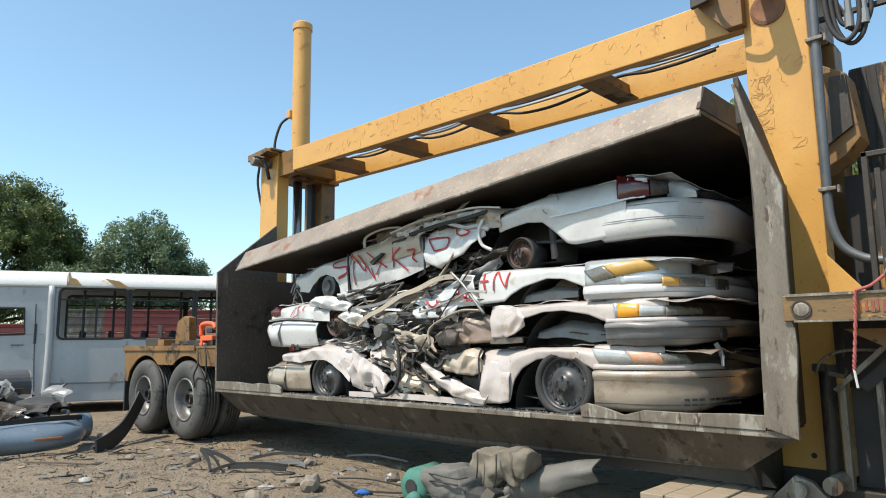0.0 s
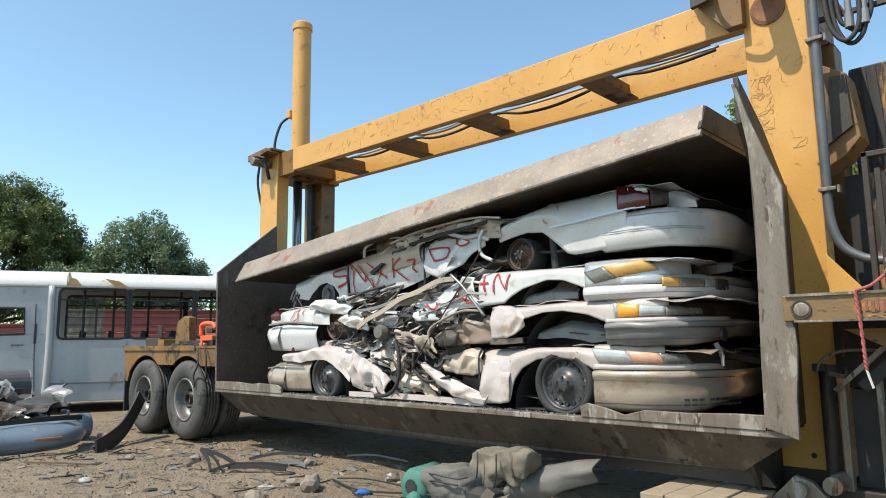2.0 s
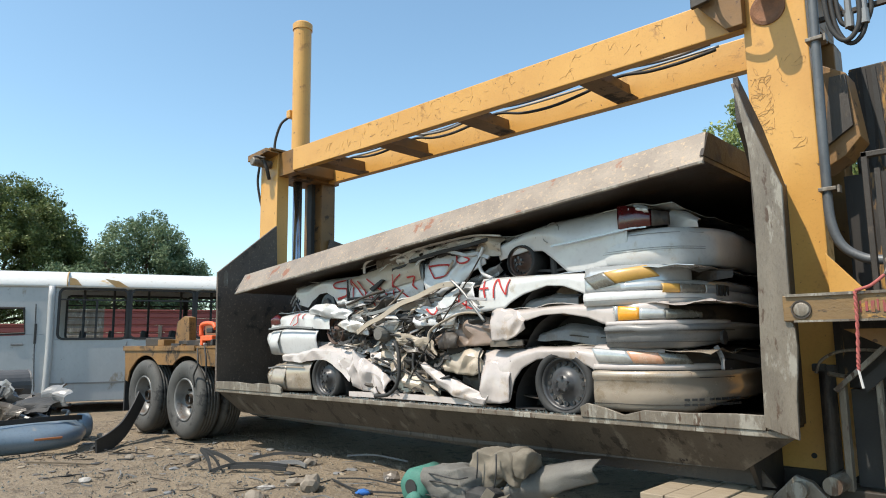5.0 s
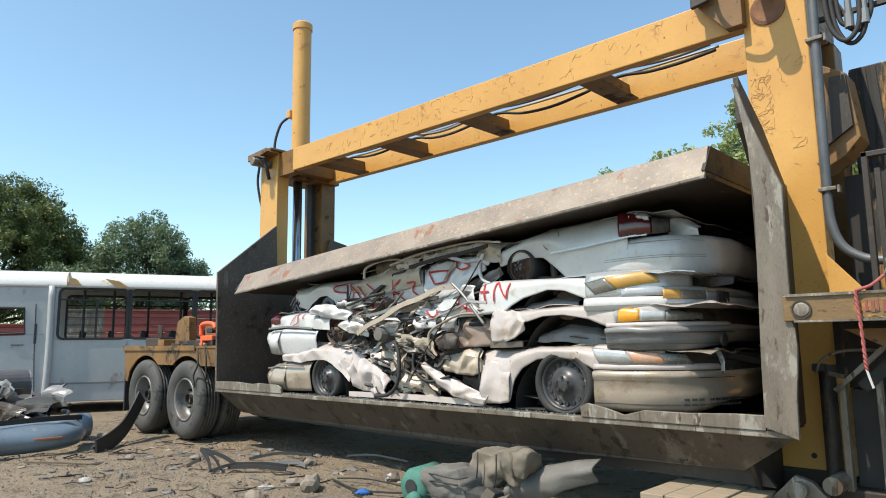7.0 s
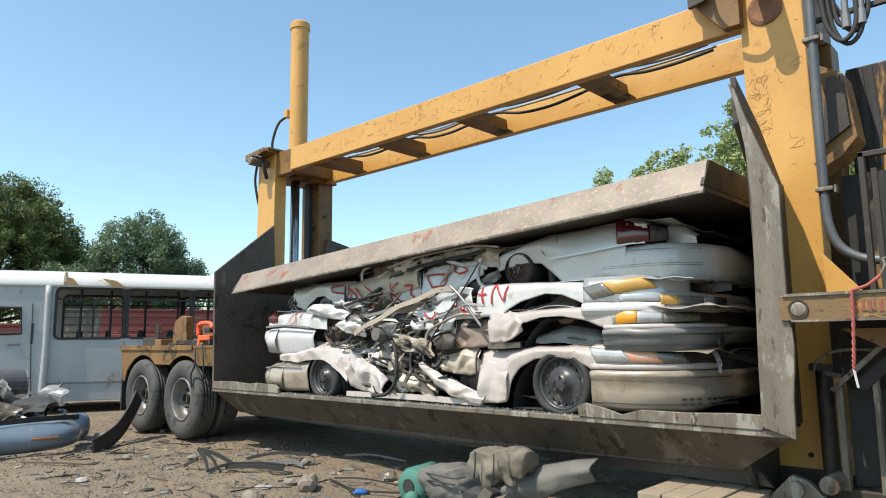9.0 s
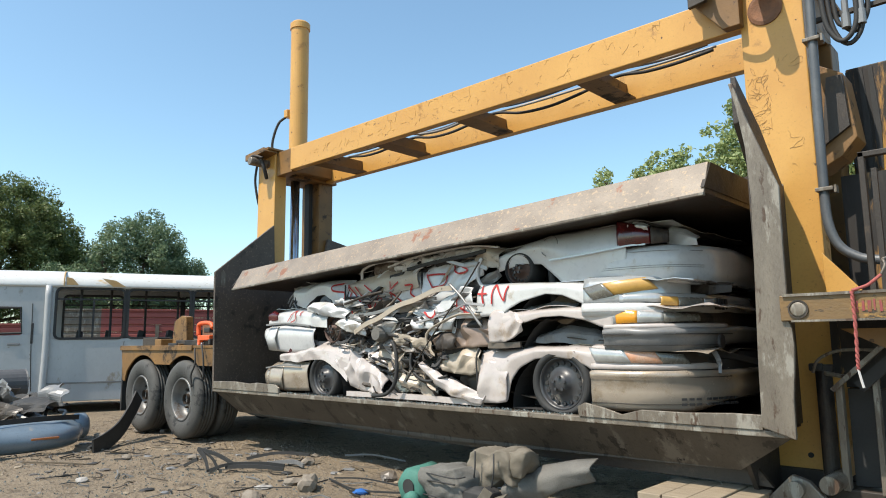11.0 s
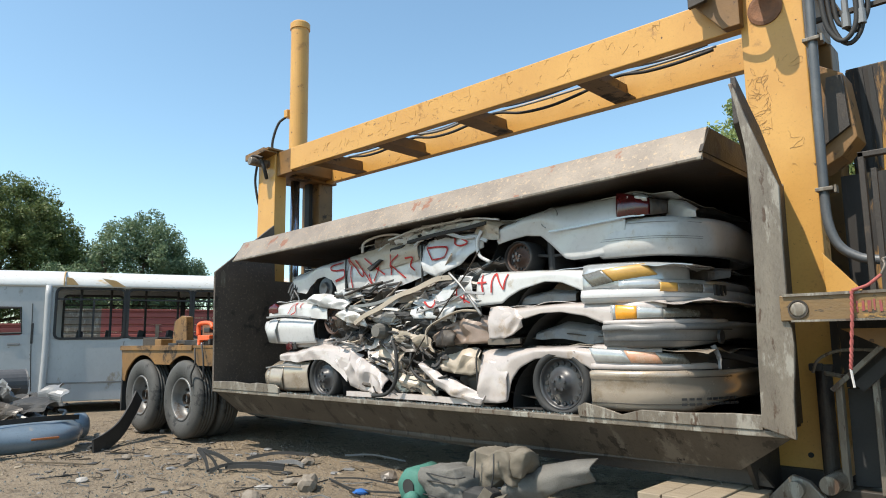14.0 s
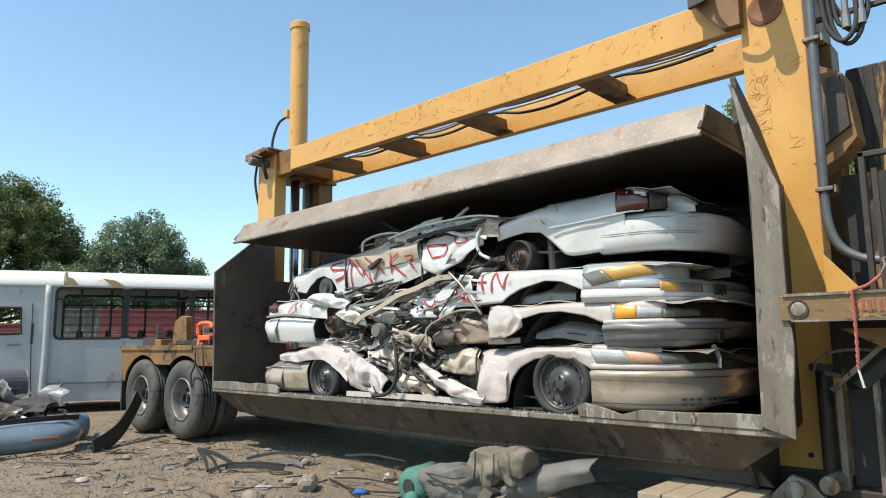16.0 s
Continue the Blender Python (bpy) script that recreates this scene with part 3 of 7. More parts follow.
def car_wheel(parent, x, z, y, r, rim_r, paint=None, flat=None, bare=False):
    """A steel wheel seen from outside, with its tyre unless bare."""
    paint = paint or M_RIM
    at = (x, y, z)
    prof = [(rim_r, 0.14), (rim_r, 0.0), (rim_r * 0.93, -0.012), (rim_r * 0.9, 0.02), (rim_r * 0.82, 0.045), (rim_r * 0.55, 0.02),
            (rim_r * 0.36, 0.012), (rim_r * 0.33, -0.022), (rim_r * 0.17, -0.03), (0, -0.03)]
    w = part("wheel", lathe(prof, at, 36), paint, parent, at=at, smooth=True)
    hole = lathe([(0, -0.005), (rim_r * 0.085, -0.005), (rim_r * 0.085, 0.005), (0, 0.005)], (0, 0, 0), 8)
    me = None
    for k in range(16):
        a = 2 * math.pi * k / 16
        o = Vector((x + rim_r * 0.74 * math.cos(a), y + 0.030, z + rim_r * 0.74 * math.sin(a)))
        if me is None:
            first = part("vent_hole", hole, M_BLACK, w, at=(0, 0, 0))
            me = first.data
            first.location = o - Vector(at)
        else:
            h = new("vent_hole", me)
            h.parent, h.location = w, o - Vector(at)
    nut = None
    for k in range(5):
        a = 2 * math.pi * k / 5 + 0.3
        o = Vector((rim_r * 0.25 * math.cos(a), -0.034, rim_r * 0.25 * math.sin(a)))
        if nut is None:
            f = part("wheel_nut", lathe([(0, -0.012), (0.012, -0.012), (0.012, 0.012), (0, 0.012)], (0, 0, 0), 6), M_RIM, w, at=(0, 0, 0))
            nut = f.data
            f.location = o
        else:
            h = new("wheel_nut", nut)
            h.parent, h.location = w, o
    if not bare:
        part("tyre", lathe([(rim_r * 0.98, 0.0), (rim_r * 1.03, -0.025), (r * 0.9, -0.03), (r * 0.98, -0.005), (r, 0.04), (r, 0.17), (r * 0.95, 0.2), (rim_r, 0.19)],
                           at, 36, squash=flat), M_BLACK, w, smooth=True)
    return w


def tangle(parent, n, xs, zs, ys, seed, mats, slope=0.0, length=(0.25, 1.0), width=(0.008, 0.034)):
    """Bent strips, torn sheets, pipes and wires squeezed between the crushed bodies; the dark ones paint shaded gaps.
    """
    rng = random.Random(seed)
    for i in range(n):
        x, z, y = rng.uniform(*xs), rng.uniform(*zs), rng.uniform(*ys)
        L = rng.uniform(*length)
        m = rng.choice(mats)
        a = slope + rng.gauss(0, 0.22)
        k = rng.random()
        pts = []
        for j in range(5):
            s = (j / 4 - 0.5) * L
            pts.append((x + s, y + rng.gauss(0, 0.025), z + s * math.tan(a) + rng.gauss(0, 0.018)))
        if k < 0.36:
            part("bent_strip", ribbon(pts, rng.uniform(*width), rng.uniform(0.004, 0.018), up=(0, 0.5, 1), curved=rng.random() < 0.6), m, parent)
        elif k < 0.46:
            part("wire", tube(pts, rng.uniform(0.005, 0.014), 6), M_BLACK if rng.random() < 0.75 else m, parent, smooth=True)
        else:
            h = rng.uniform(0.05, 0.15)
            top = [(p[0], p[2] + h * rng.uniform(0.4, 0.6)) for p in pts]
            bot = [(p[0], p[2] - h * rng.uniform(0.4, 0.6)) for p in pts]
            part("torn_sheet", patch(top, bot, y, 14, 6, 0.02, 0.02, 0.05, rng.randrange(999), 5.0, lean=rng.uniform(-0.1, 0.15)), m, parent, solid=0.004)


def marks(parent, strokes, y, w=0.022, target=None, over=None):
    """Red spray-painted strokes that lie on the panels in front of the depth y."""
    for s in strokes:
        pts = smooth_path([(a, 0, b) for a, b in s], 8) if len(s) > 2 else [Vector((s[0][0] + (s[1][0] - s[0][0]) * k / 12, 0, s[0][1] + (s[1][1] - s[0][1]) * k / 12)) for k in range(13)]
        bm = bmesh.new()
        rows = []
        off = ORIGIN[target]
        for i, p in enumerate(pts):
            d = (pts[min(i + 1, len(pts) - 1)] - pts[max(i - 1, 0)]).normalized()
            n_ = Vector((-d.z, 0, d.x)) * (w / 2) * (0.85 + 0.3 * noise.noise(p * 9))
            row = []
            for q in (p - n_, p, p + n_):
                best = min(target.data.vertices, key=lambda v: (v.co.x + off.x - q.x) ** 2 + (v.co.z + off.z - q.z) ** 2)
                ok, loc, nr, _ = target.ray_cast(Vector((q.x, 3.5, q.z)) - off, Vector((0, 1, 0)))
                yy = (loc.y if ok else best.co.y) + off.y
                if over:
                    ok, loc, nr, _ = over.ray_cast(Vector((q.x, 3.5, q.z)) - ORIGIN[over], Vector((0, 1, 0)))
                    yy = min(yy, loc.y + ORIGIN[over].y) if ok else yy
                row.append(bm.verts.new((q.x, yy - 0.012, q.z)))
            rows.append(row)
        for a, b in zip(rows, rows[1:]):
            for k in range(2):
                bm.faces.new((a[k], a[k + 1], b[k + 1], b[k]))
        part("spray_mark", bm, M_RED, parent, "red spray-painted stroke")


def nose_lamps(car, path, z0, z1, splits, mats, names, out=0.012, slant=0.0):
    """Lamp lenses along a stretch of the nose curve; splits are fractions of the curve."""
    pts = smooth_path([(x, y, 0) for x, y in path], 10)
    n = len(pts) - 1
    for (a, b), m, nm in zip(zip(splits, splits[1:]), mats, names):
        seg = pts[int(a * n):int(b * n) + 1]
        zt = lambda t: z1[0] + (z1[1] - z1[0]) * t
        zb = lambda t: z0[0] + (z0[1] - z0[0]) * t
        bm = bmesh.new()
        rows = []
        for i, c in enumerate(seg):
            t = a + (b - a) * i / max(len(seg) - 1, 1)
            d = (seg[min(i + 1, len(seg) - 1)] - seg[max(i - 1, 0)]).normalized()
            nr = Vector((d.y, -d.x, 0))
            rows.append([bm.verts.new(c + nr * (out + o) + d * slant * v + Vector((0, 0, zb(t) + (zt(t) - zb(t)) * v)))
                         for v, o in ((0, -0.004), (0.06, 0.004), (0.5, 0.009), (0.94, 0.002), (1, -0.012))])
        for p, q in zip(rows, rows[1:]):
            for k in range(4):
                bm.faces.new((p[k], q[k], q[k + 1], p[k + 1]))
        part(nm, bm, m, car, solid=0.006, smooth=True)


def nose_line(car, path, z, out, w=0.008, m=None, name="bumper_crease", end=5):
    pts = smooth_path([(x, y, 0) for x, y in path[:end]], 6)
    line = []
    for i, q in enumerate(pts):
        d = (pts[min(i + 1, len(pts) - 1)] - pts[max(i - 1, 0)]).normalized()
        line.append(q + Vector((d.y, -d.x, 0)) * out + Vector((0, 0, z)))
    part(name, ribbon(line, w, 0.008, curved=False), m or M_BLACK, car)


def car_bottom():
    c = thing("wrecked_car", (-4.3, 5.3, 0.70), "champagne sedan crushed flat on the crusher bed, steel wheels", "car wreck", "wrecked cars")
    P = M_BEIGE
    part("rear_bumper", patch([(-6.99, 0.96), (-6.6, 1.06), (-6.15, 1.055)], [(-6.95, 0.73), (-6.6, 0.72), (-6.15, 0.735)], CY, 20, 8, 0.04, 0.06, 0.006, 3, 2.0), P, c, "champagne plastic bumper", smooth=True, solid=0.006)
    part("bumper_crease", ribbon([(-6.95, CY + 0.01, 0.97), (-6.6, CY - 0.004, 1.005), (-6.25, CY - 0.004, 1.0)], 0.014, 0.012), M_GREYP, c)
    part("rear_end", sweep([(-6.6, CY + 0.02), (-6.9, CY + 0.04), (-7.02, CY + 0.3), (-7.05, 5.2), (-6.95, 6.1)][::-1], [(0.0, 0.74), (0.03, 0.85), (0.0, 0.98), (-0.1, 1.04)]), P, c, smooth=True, solid=0.005)
    q = [(-6.66, 1.14), (-6.3, 1.19), (-6.0, 1.235), (-5.7, 1.24), (-5.45, 1.21)]
    qb = [(-6.66, 1.055), (-6.3, 1.045), (-6.18, 1.06), (-5.9, 1.075), (-5.72, 1.03), (-5.6, 0.95), (-5.45, 0.86)]
    part("quarter_panel", patch(q, qb, CY, 36, 10, 0.0, 0.10, 0.025, 5, 3.0), M_CREAM, c, "cream buckled quarter panel", solid=0.004)
    part("quarter_panel", buckled([(-5.72, 1.22), (-5.38, 1.17), (-5.1, 1.02), (-4.91, 0.90)], [(-5.60, 1.0), (-5.48, 0.84), (-5.25, 0.76), (-4.91, 0.75)], CY - 0.02, 8, 3, 0.06, 11, 0.05, 0.08), M_CREAM, c, "cream panel buckled into sharp folds", solid=0.004)
    part("inner_panel", buckled([(-5.10, 1.18), (-4.88, 1.21), (-4.67, 1.17)], [(-5.0, 1.02), (-4.85, 0.97), (-4.68, 1.0)], CY + 0.04, 5, 3, 0.05, 17), P2, c, solid=0.004)
    part("inner_panel", patch([(-4.95, 1.0), (-4.75, 0.99), (-4.6, 1.02)], [(-4.95, 0.78), (-4.75, 0.76), (-4.6, 0.8)], CY + 0.12, 16, 10, 0.02, 0.03, 0.07, 23, 4.0), P, c, solid=0.004)
    part("door", buckled([(-4.40, 1.07), (-4.1, 0.94), (-3.85, 0.87), (-3.63, 0.80)], [(-4.37, 1.02), (-4.2, 0.87), (-3.95, 0.77), (-3.68, 0.715)], CY - 0.05, 7, 2, 0.03, 29), M_CREAM, c, "torn cream door skin", solid=0.004)
    part("door", buckled([(-4.20, 1.10), (-3.98, 1.17), (-3.8, 1.20), (-3.70, 1.18)], [(-4.14, 1.0), (-3.95, 0.96), (-3.8, 0.96), (-3.69, 0.99)], CY - 0.01, 5, 3, 0.035, 31), P2, c, "buckled cream door", solid=0.004)
    part("door", patch([(-4.1, 0.96), (-3.9, 0.95), (-3.73, 0.95)], [(-4.1, 0.9), (-3.9, 0.80), (-3.73, 0.76)], CY + 0.12, 20, 10, 0.02, 0.03, 0.08, 37, 3.0), M_GRIME_SHADE, c, solid=0.004)
    part("rocker", ribbon([(-5.5, CY + 0.06, 0.735), (-4.6, CY + 0.04, 0.745), (-3.7, CY + 0.03, 0.735)], 0.05, 0.05), M_CREAM, c)
    f = [(-3.72, 1.175), (-3.5, 1.185), (-3.13, 1.205), (-2.8, 1.21), (-2.57, 1.195)]
    fb = [(-3.72, 0.735), (-3.44, 0.75), (-3.41, 0.84), (-3.37, 0.94), (-3.29, 1.03), (-3.15, 1.10), (-2.96, 1.125), (-2.8, 1.10), (-2.68, 1.05), (-2.60, 1.00), (-2.57, 0.99)]
    part("front_fender", patch(f, fb, CY, 60, 10, 0.02, 0.09, 0.014, 41, 2.2), M_CREAM, c, "cream front fender with open wheel arch", smooth=True, solid=0.005)
    part("panel_gap", tube([(-3.72, CY + 0.03, 1.19), (-3.725, CY - 0.004, 1.1), (-3.72, CY + 0.0, 0.9), (-3.725, CY + 0.02, 0.74)], 0.008, 6), M_BLACK, c)
    part("fender_corner", buckled([(-3.71, 1.08), (-3.55, 1.10), (-3.40, 1.02)], [(-3.70, 0.745), (-3.55, 0.735), (-3.42, 0.76)], CY - 0.03, 3, 3, 0.022, 43), M_CREAM, c, "buckled lower fender corner", solid=0.004)
    part("arch_liner", lathe([(0.42, 0.0), (0.42, 0.3), (0.0, 0.3)], (-2.97, CY + 0.05, 0.72), 32, squash=-0.01), M_BLACK, c)
    part("arch_liner", lathe([(0.33, 0.0), (0.33, 0.3), (0.0, 0.3)], (-5.9, CY + 0.05, 0.74), 32, squash=-0.03), M_BLACK, c)
    part("splash_guard", patch([(-2.68, 1.03), (-2.6, 1.0), (-2.52, 0.95)], [(-2.7, 0.72), (-2.62, 0.72), (-2.54, 0.72)], CY + 0.03, 12, 10, 0, 0, 0.04, 3, 4), M_BLACK, c, solid=0.004)
    car_wheel(c, -2.92, 0.92, CY + 0.05, 0.27, 0.205, flat=-0.215)
    car_wheel(c, -5.89, 0.89, CY + 0.05, 0.25, 0.19, flat=-0.185)
    nose = [(-2.62, CY), (-2.34, CY + 0.025), (-2.12, CY + 0.11), (-1.94, CY + 0.29), (-1.83, 4.95), (-1.79, 5.2), (-1.86, 5.9), (-2.2, 6.2)]
    part("front_bumper", sweep(nose, [(-0.03, 0.745), (0.005, 0.78), (0.018, 0.88), (0.012, 0.965), (0.03, 0.985), (0.03, 1.015), (-0.02, 1.03), (-0.1, 1.04)], crump=0.008, seed=3, taper=0.25), P, c,
         "champagne plastic bumper with scuffs", smooth=True, solid=0.006)
    nose_line(c, nose, 0.985, 0.03, 0.006)
    nose_line(c, nose, 1.03, 0.0, 0.014)
    nose_line(c, nose, 0.80, 0.014, 0.005, M_DARK)
    curve = smooth_path([(x, y, 0) for x, y in nose], 10)
    for i in list(range(24, 30, 2)) + list(range(31, 43, 2)):
        for z in (0.80, 0.835):
            ends = []
            for q, r in ((curve[i], curve[i + 1]), (curve[i + 1], curve[i + 2])):
                d = (r - q).normalized()
                ends.append(q.lerp(r, 0.3 if not ends else 0.7) + Vector((d.y, -d.x, 0)) * 0.016 + Vector((0, 0, z)))
            part("grille_slot", ribbon(ends, 0.016, 0.012, curved=False), M_BLACK, c)
    nose_lamps(c, [(-2.58, CY + 0.002), (-2.36, CY + 0.02), (-2.14, CY + 0.10), (-1.98, CY + 0.24)], (1.09, 1.075), (1.195, 1.145), (0, 0.42, 0.70, 1), (M_LENS, M_OLENS, M_DLENS), ("headlight", "turn_signal", "headlight"), out=0.016, slant=-0.05)
    part("lamp_sill", sweep(nose[:5], [(-0.02, 1.03), (0.012, 1.04), (0.008, 1.075), (-0.02, 1.085)]), M_CREAM, c, "cream strip under the lamps", smooth=True, solid=0.004)
    part("lamp_surround", sweep(nose[:3], [(-0.012, 1.03), (-0.002, 1.08), (-0.002, 1.15), (-0.02, 1.20), (-0.09, 1.215)]), M_CREAM, c, "cream panel round the lamps", smooth=True, solid=0.004)
    # header coloured dark to paint the black gap beside the lamps
    part("header_panel", sweep(nose, [(-0.02, 1.03), (-0.015, 1.10), (-0.03, 1.15), (-0.12, 1.19)]), M_DARK, c, "dark panel painting the shaded gap behind the lamps", solid=0.004)
    part("hood", sheet(-3.5, -1.8, CY + 0.12, 6.15, lambda x, y: 1.20 - 0.05 * max(0, x + 2.6), crump=0.03, seed=5), P, c, "champagne buckled hood", solid=0.005)
    part("hood_edge", ribbon([(-2.05, CY + 0.25, 1.13), (-1.85, 4.85, 1.14), (-1.72, 5.2, 1.08), (-1.66, 5.35, 1.06)], 0.04, 0.02), M_BLACK, c)
    part("grille", sweep([(-2.0, 4.7), (-1.82, 4.95), (-1.78, 5.5)], [(0, 1.03), (0.01, 1.1), (-0.02, 1.15)]), M_BLACK, c, solid=0.01)
    # dark sheet, added also to block daylight and keep the gaps dark
    part("floor_pan", sheet(-6.7, -2.2, CY + 0.15, 6.1, lambda x, y: 0.80, crump=0.05, seed=8), M_DARK, c, solid=0.01)
    part("roof_panel", sheet(-6.5, -3.4, CY + 0.14, 6.1, lambda x, y: 1.17, crump=0.05, seed=9), P, c, solid=0.005)
    part("door_seal", tube([(-4.72, CY - 0.05, 1.26), (-4.66, CY - 0.06, 1.15), (-4.64, CY - 0.07, 0.98), (-4.68, CY - 0.07, 0.85), (-4.8, CY - 0.06, 0.765), (-5.0, CY - 0.05, 0.74)], 0.018), M_BLACK, c, smooth=True)
    part("door_seal", tube([(-4.5, CY - 0.02, 1.15), (-4.48, CY - 0.03, 1.0), (-4.3, CY - 0.03, 0.9), (-4.05, CY - 0.02, 0.95)], 0.013), M_BLACK, c, smooth=True)
    part("seat", patch([(-4.62, 1.08), (-4.5, 1.1), (-4.35, 1.06)], [(-4.62, 0.8), (-4.5, 0.78), (-4.35, 0.8)], CY + 0.18, 12, 10, 0, 0.1, 0.05, 77, 4), M_OLIVE, c, solid=0.02)
    # the black share of the pieces paints dark gaps
    tangle(c, 44, (-5.1, -3.95), (0.76, 1.2), (CY - 0.01, CY + 0.16), 101, (P2, M_GRIME_SHADE, M_CREAM, M_BLACK, M_BLACK, M_BLACK, M_BLACK, M_DARK), length=(0.12, 0.45), slope=-0.3)
    return c


def car_second():
    c = thing("wrecked_car", (-4.25, 5.3, 1.22), "cream sedan crushed flat, grey bumper and amber turn signal", "car wreck", "wrecked cars")
    f = [(-3.55, 1.52), (-3.3, 1.53), (-2.85, 1.545), (-2.55, 1.55), (-2.42, 1.545)]
    fb = [(-3.55, 1.40), (-3.38, 1.38), (-3.26, 1.42), (-3.05, 1.47), (-2.86, 1.475), (-2.65, 1.44), (-2.53, 1.39), (-2.42, 1.36)]
    part("front_fender", patch(f, fb, CY - 0.02, 50, 8, 0.0, 0.07, 0.008, 61, 2.0), M_CREAM, c, "cream front fender", smooth=True, solid=0.005)
    part("front_fender", buckled([(-3.58, 1.54), (-3.4, 1.54), (-3.2, 1.50)], [(-3.56, 1.27), (-3.4, 1.27), (-3.22, 1.37)], CY - 0.05, 4, 3, 0.028, 67), M_CREAM, c, "cream fender corner buckled into folds", solid=0.004)
    part("rocker", ribbon([(-3.6, CY + 0.02, 1.25), (-3.45, CY, 1.25), (-3.28, CY + 0.03, 1.26)], 0.045, 0.03), M_GRIME_SHADE, c)
    part("arch_liner", lathe([(0.42, 0.0), (0.42, 0.3), (0.0, 0.3)], (-2.88, CY + 0.06, 1.08), 32, squash=0.13), M_BLACK, c)
    part("inner_fender", patch([(-3.2, 1.34), (-2.95, 1.40), (-2.7, 1.38), (-2.55, 1.30)], [(-3.2, 1.27), (-2.95, 1.27), (-2.7, 1.24), (-2.55, 1.24)], CY + 0.12, 20, 8, 0, 0.06, 0.04, 71, 3.0), M_GREYP, c, solid=0.004)
    nose = [(-2.5, CY), (-2.26, CY + 0.02), (-2.07, CY + 0.11), (-1.92, CY + 0.29), (-1.83, 4.96), (-1.81, 5.2), (-1.88, 5.9), (-2.2, 6.2)]
    part("front_bumper", sweep(nose, [(-0.05, 1.205), (0.01, 1.225), (0.03, 1.30), (0.035, 1.325), (0.05, 1.335), (0.05, 1.36), (0.01, 1.372), (-0.08, 1.39)], crump=0.016, seed=13, taper=0.3), M_GREYP, c,
         "dented dark grey bumper", smooth=True, solid=0.006)
    nose_line(c, nose, 1.332, 0.05, 0.007)
    nose_line(c, nose, 1.372, 0.015, 0.012)
    nose_line(c, nose, 1.255, 0.032, 0.005)
    part("lamp_surround", sweep(nose[:3], [(-0.01, 1.37), (-0.004, 1.42), (-0.004, 1.50), (-0.02, 1.535), (-0.10, 1.56)]), M_CREAM, c, "cream panel round the lamps", smooth=True, solid=0.004)
    # same here: the dark colour stands for shade behind the lenses
    part("header_panel", sweep(nose, [(-0.03, 1.37), (-0.02, 1.44), (-0.05, 1.50), (-0.14, 1.54)]), M_DARK, c, "dark panel painting the shaded gap behind the lamps", solid=0.004)
    part("lamp_sill", sweep(nose[:5], [(0.0, 1.37), (0.02, 1.378), (0.018, 1.398), (-0.01, 1.408)]), M_CREAM, c, "cream strip under the lamps", smooth=True, solid=0.004)
    part("bumper_hole", lathe([(0, -0.01), (0.05, -0.01), (0.05, 0.01), (0, 0.01)], (-1.80, 4.78, 1.28), 9, "x"), M_BLACK, c)
    part("torn_bracket", ribbon([(-1.83, 4.7, 1.22), (-1.80, 4.72, 1.14), (-1.79, 4.7, 1.06)], 0.03, 0.02), M_GREYP, c)
    nose_lamps(c, [(-2.44, CY + 0.0), (-2.25, CY + 0.02), (-2.06, CY + 0.12), (-1.92, CY + 0.29)], (1.405, 1.425), (1.52, 1.46), (0, 0.08, 0.36, 0.62, 1), (M_LENS, M_AMBER, M_LENS, M_DLENS),
               ("headlight", "turn_signal", "headlight", "headlight"))
    part("hood", sheet(-3.4, -1.72, CY + 0.05, 6.15, lambda x, y: 1.555 - 0.06 * max(0, x + 2.4) - 0.05 * max(0, 0.3 - y + CY), crump=0.035, seed=15), M_CREAM, c, "cream buckled hood", solid=0.005)
    part("floor_pan", sheet(-6.3, -2.2, CY + 0.15, 6.1, lambda x, y: 1.29, crump=0.05, seed=18), M_DARK, c, solid=0.01)
    part("rear_panel", patch([(-6.6, 1.30), (-6.2, 1.30), (-5.75, 1.27)], [(-6.55, 1.20), (-6.2, 1.2), (-5.75, 1.22)], CY + 0.06, 24, 8, 0.02, 0.04, 0.03, 83, 3.0), M_CREAM, c, solid=0.004)
    part("taillight", patch([(-6.62, 1.31), (-6.55, 1.33), (-6.46, 1.28)], [(-6.6, 1.17), (-6.54, 1.16), (-6.46, 1.18)], CY + 0.02, 8, 8, 0.01, 0.03, 0.015, 85, 4.0), M_TAIL, c, "broken red tail lamp", solid=0.01)
    part("taillight_housing", patch([(-6.47, 1.27), (-6.4, 1.29)], [(-6.46, 1.17), (-6.38, 1.18)], CY + 0.03, 6, 6, 0, 0.02, 0.02, 86, 4), M_BLACK, c, solid=0.01)
    for i, (x0, x1, zt, zb, m, s) in enumerate(((-5.55, -5.15, 1.36, 1.24, M_GREYP, 95), (-5.1, -4.6, 1.38, 1.24, M_DARK, 97))):
        xm = (x0 + x1) / 2
        part("torn_sheet", patch([(x0, zt - 0.06), (xm, zt), (x1, zt - 0.04)], [(x0, zb + 0.06), (xm, zb), (x1, zb + 0.02)], CY + 0.0 + 0.03 * i, 26, 14, 0.03, 0.08, 0.10, s, 3.4), m, c, solid=0.004)
    part("seat_foam", lathe([(0, -0.06), (0.06, -0.06), (0.08, 0), (0.07, 0.1), (0, 0.12)], (-4.93, CY - 0.02, 1.36), 14), M_OLIVE, c)
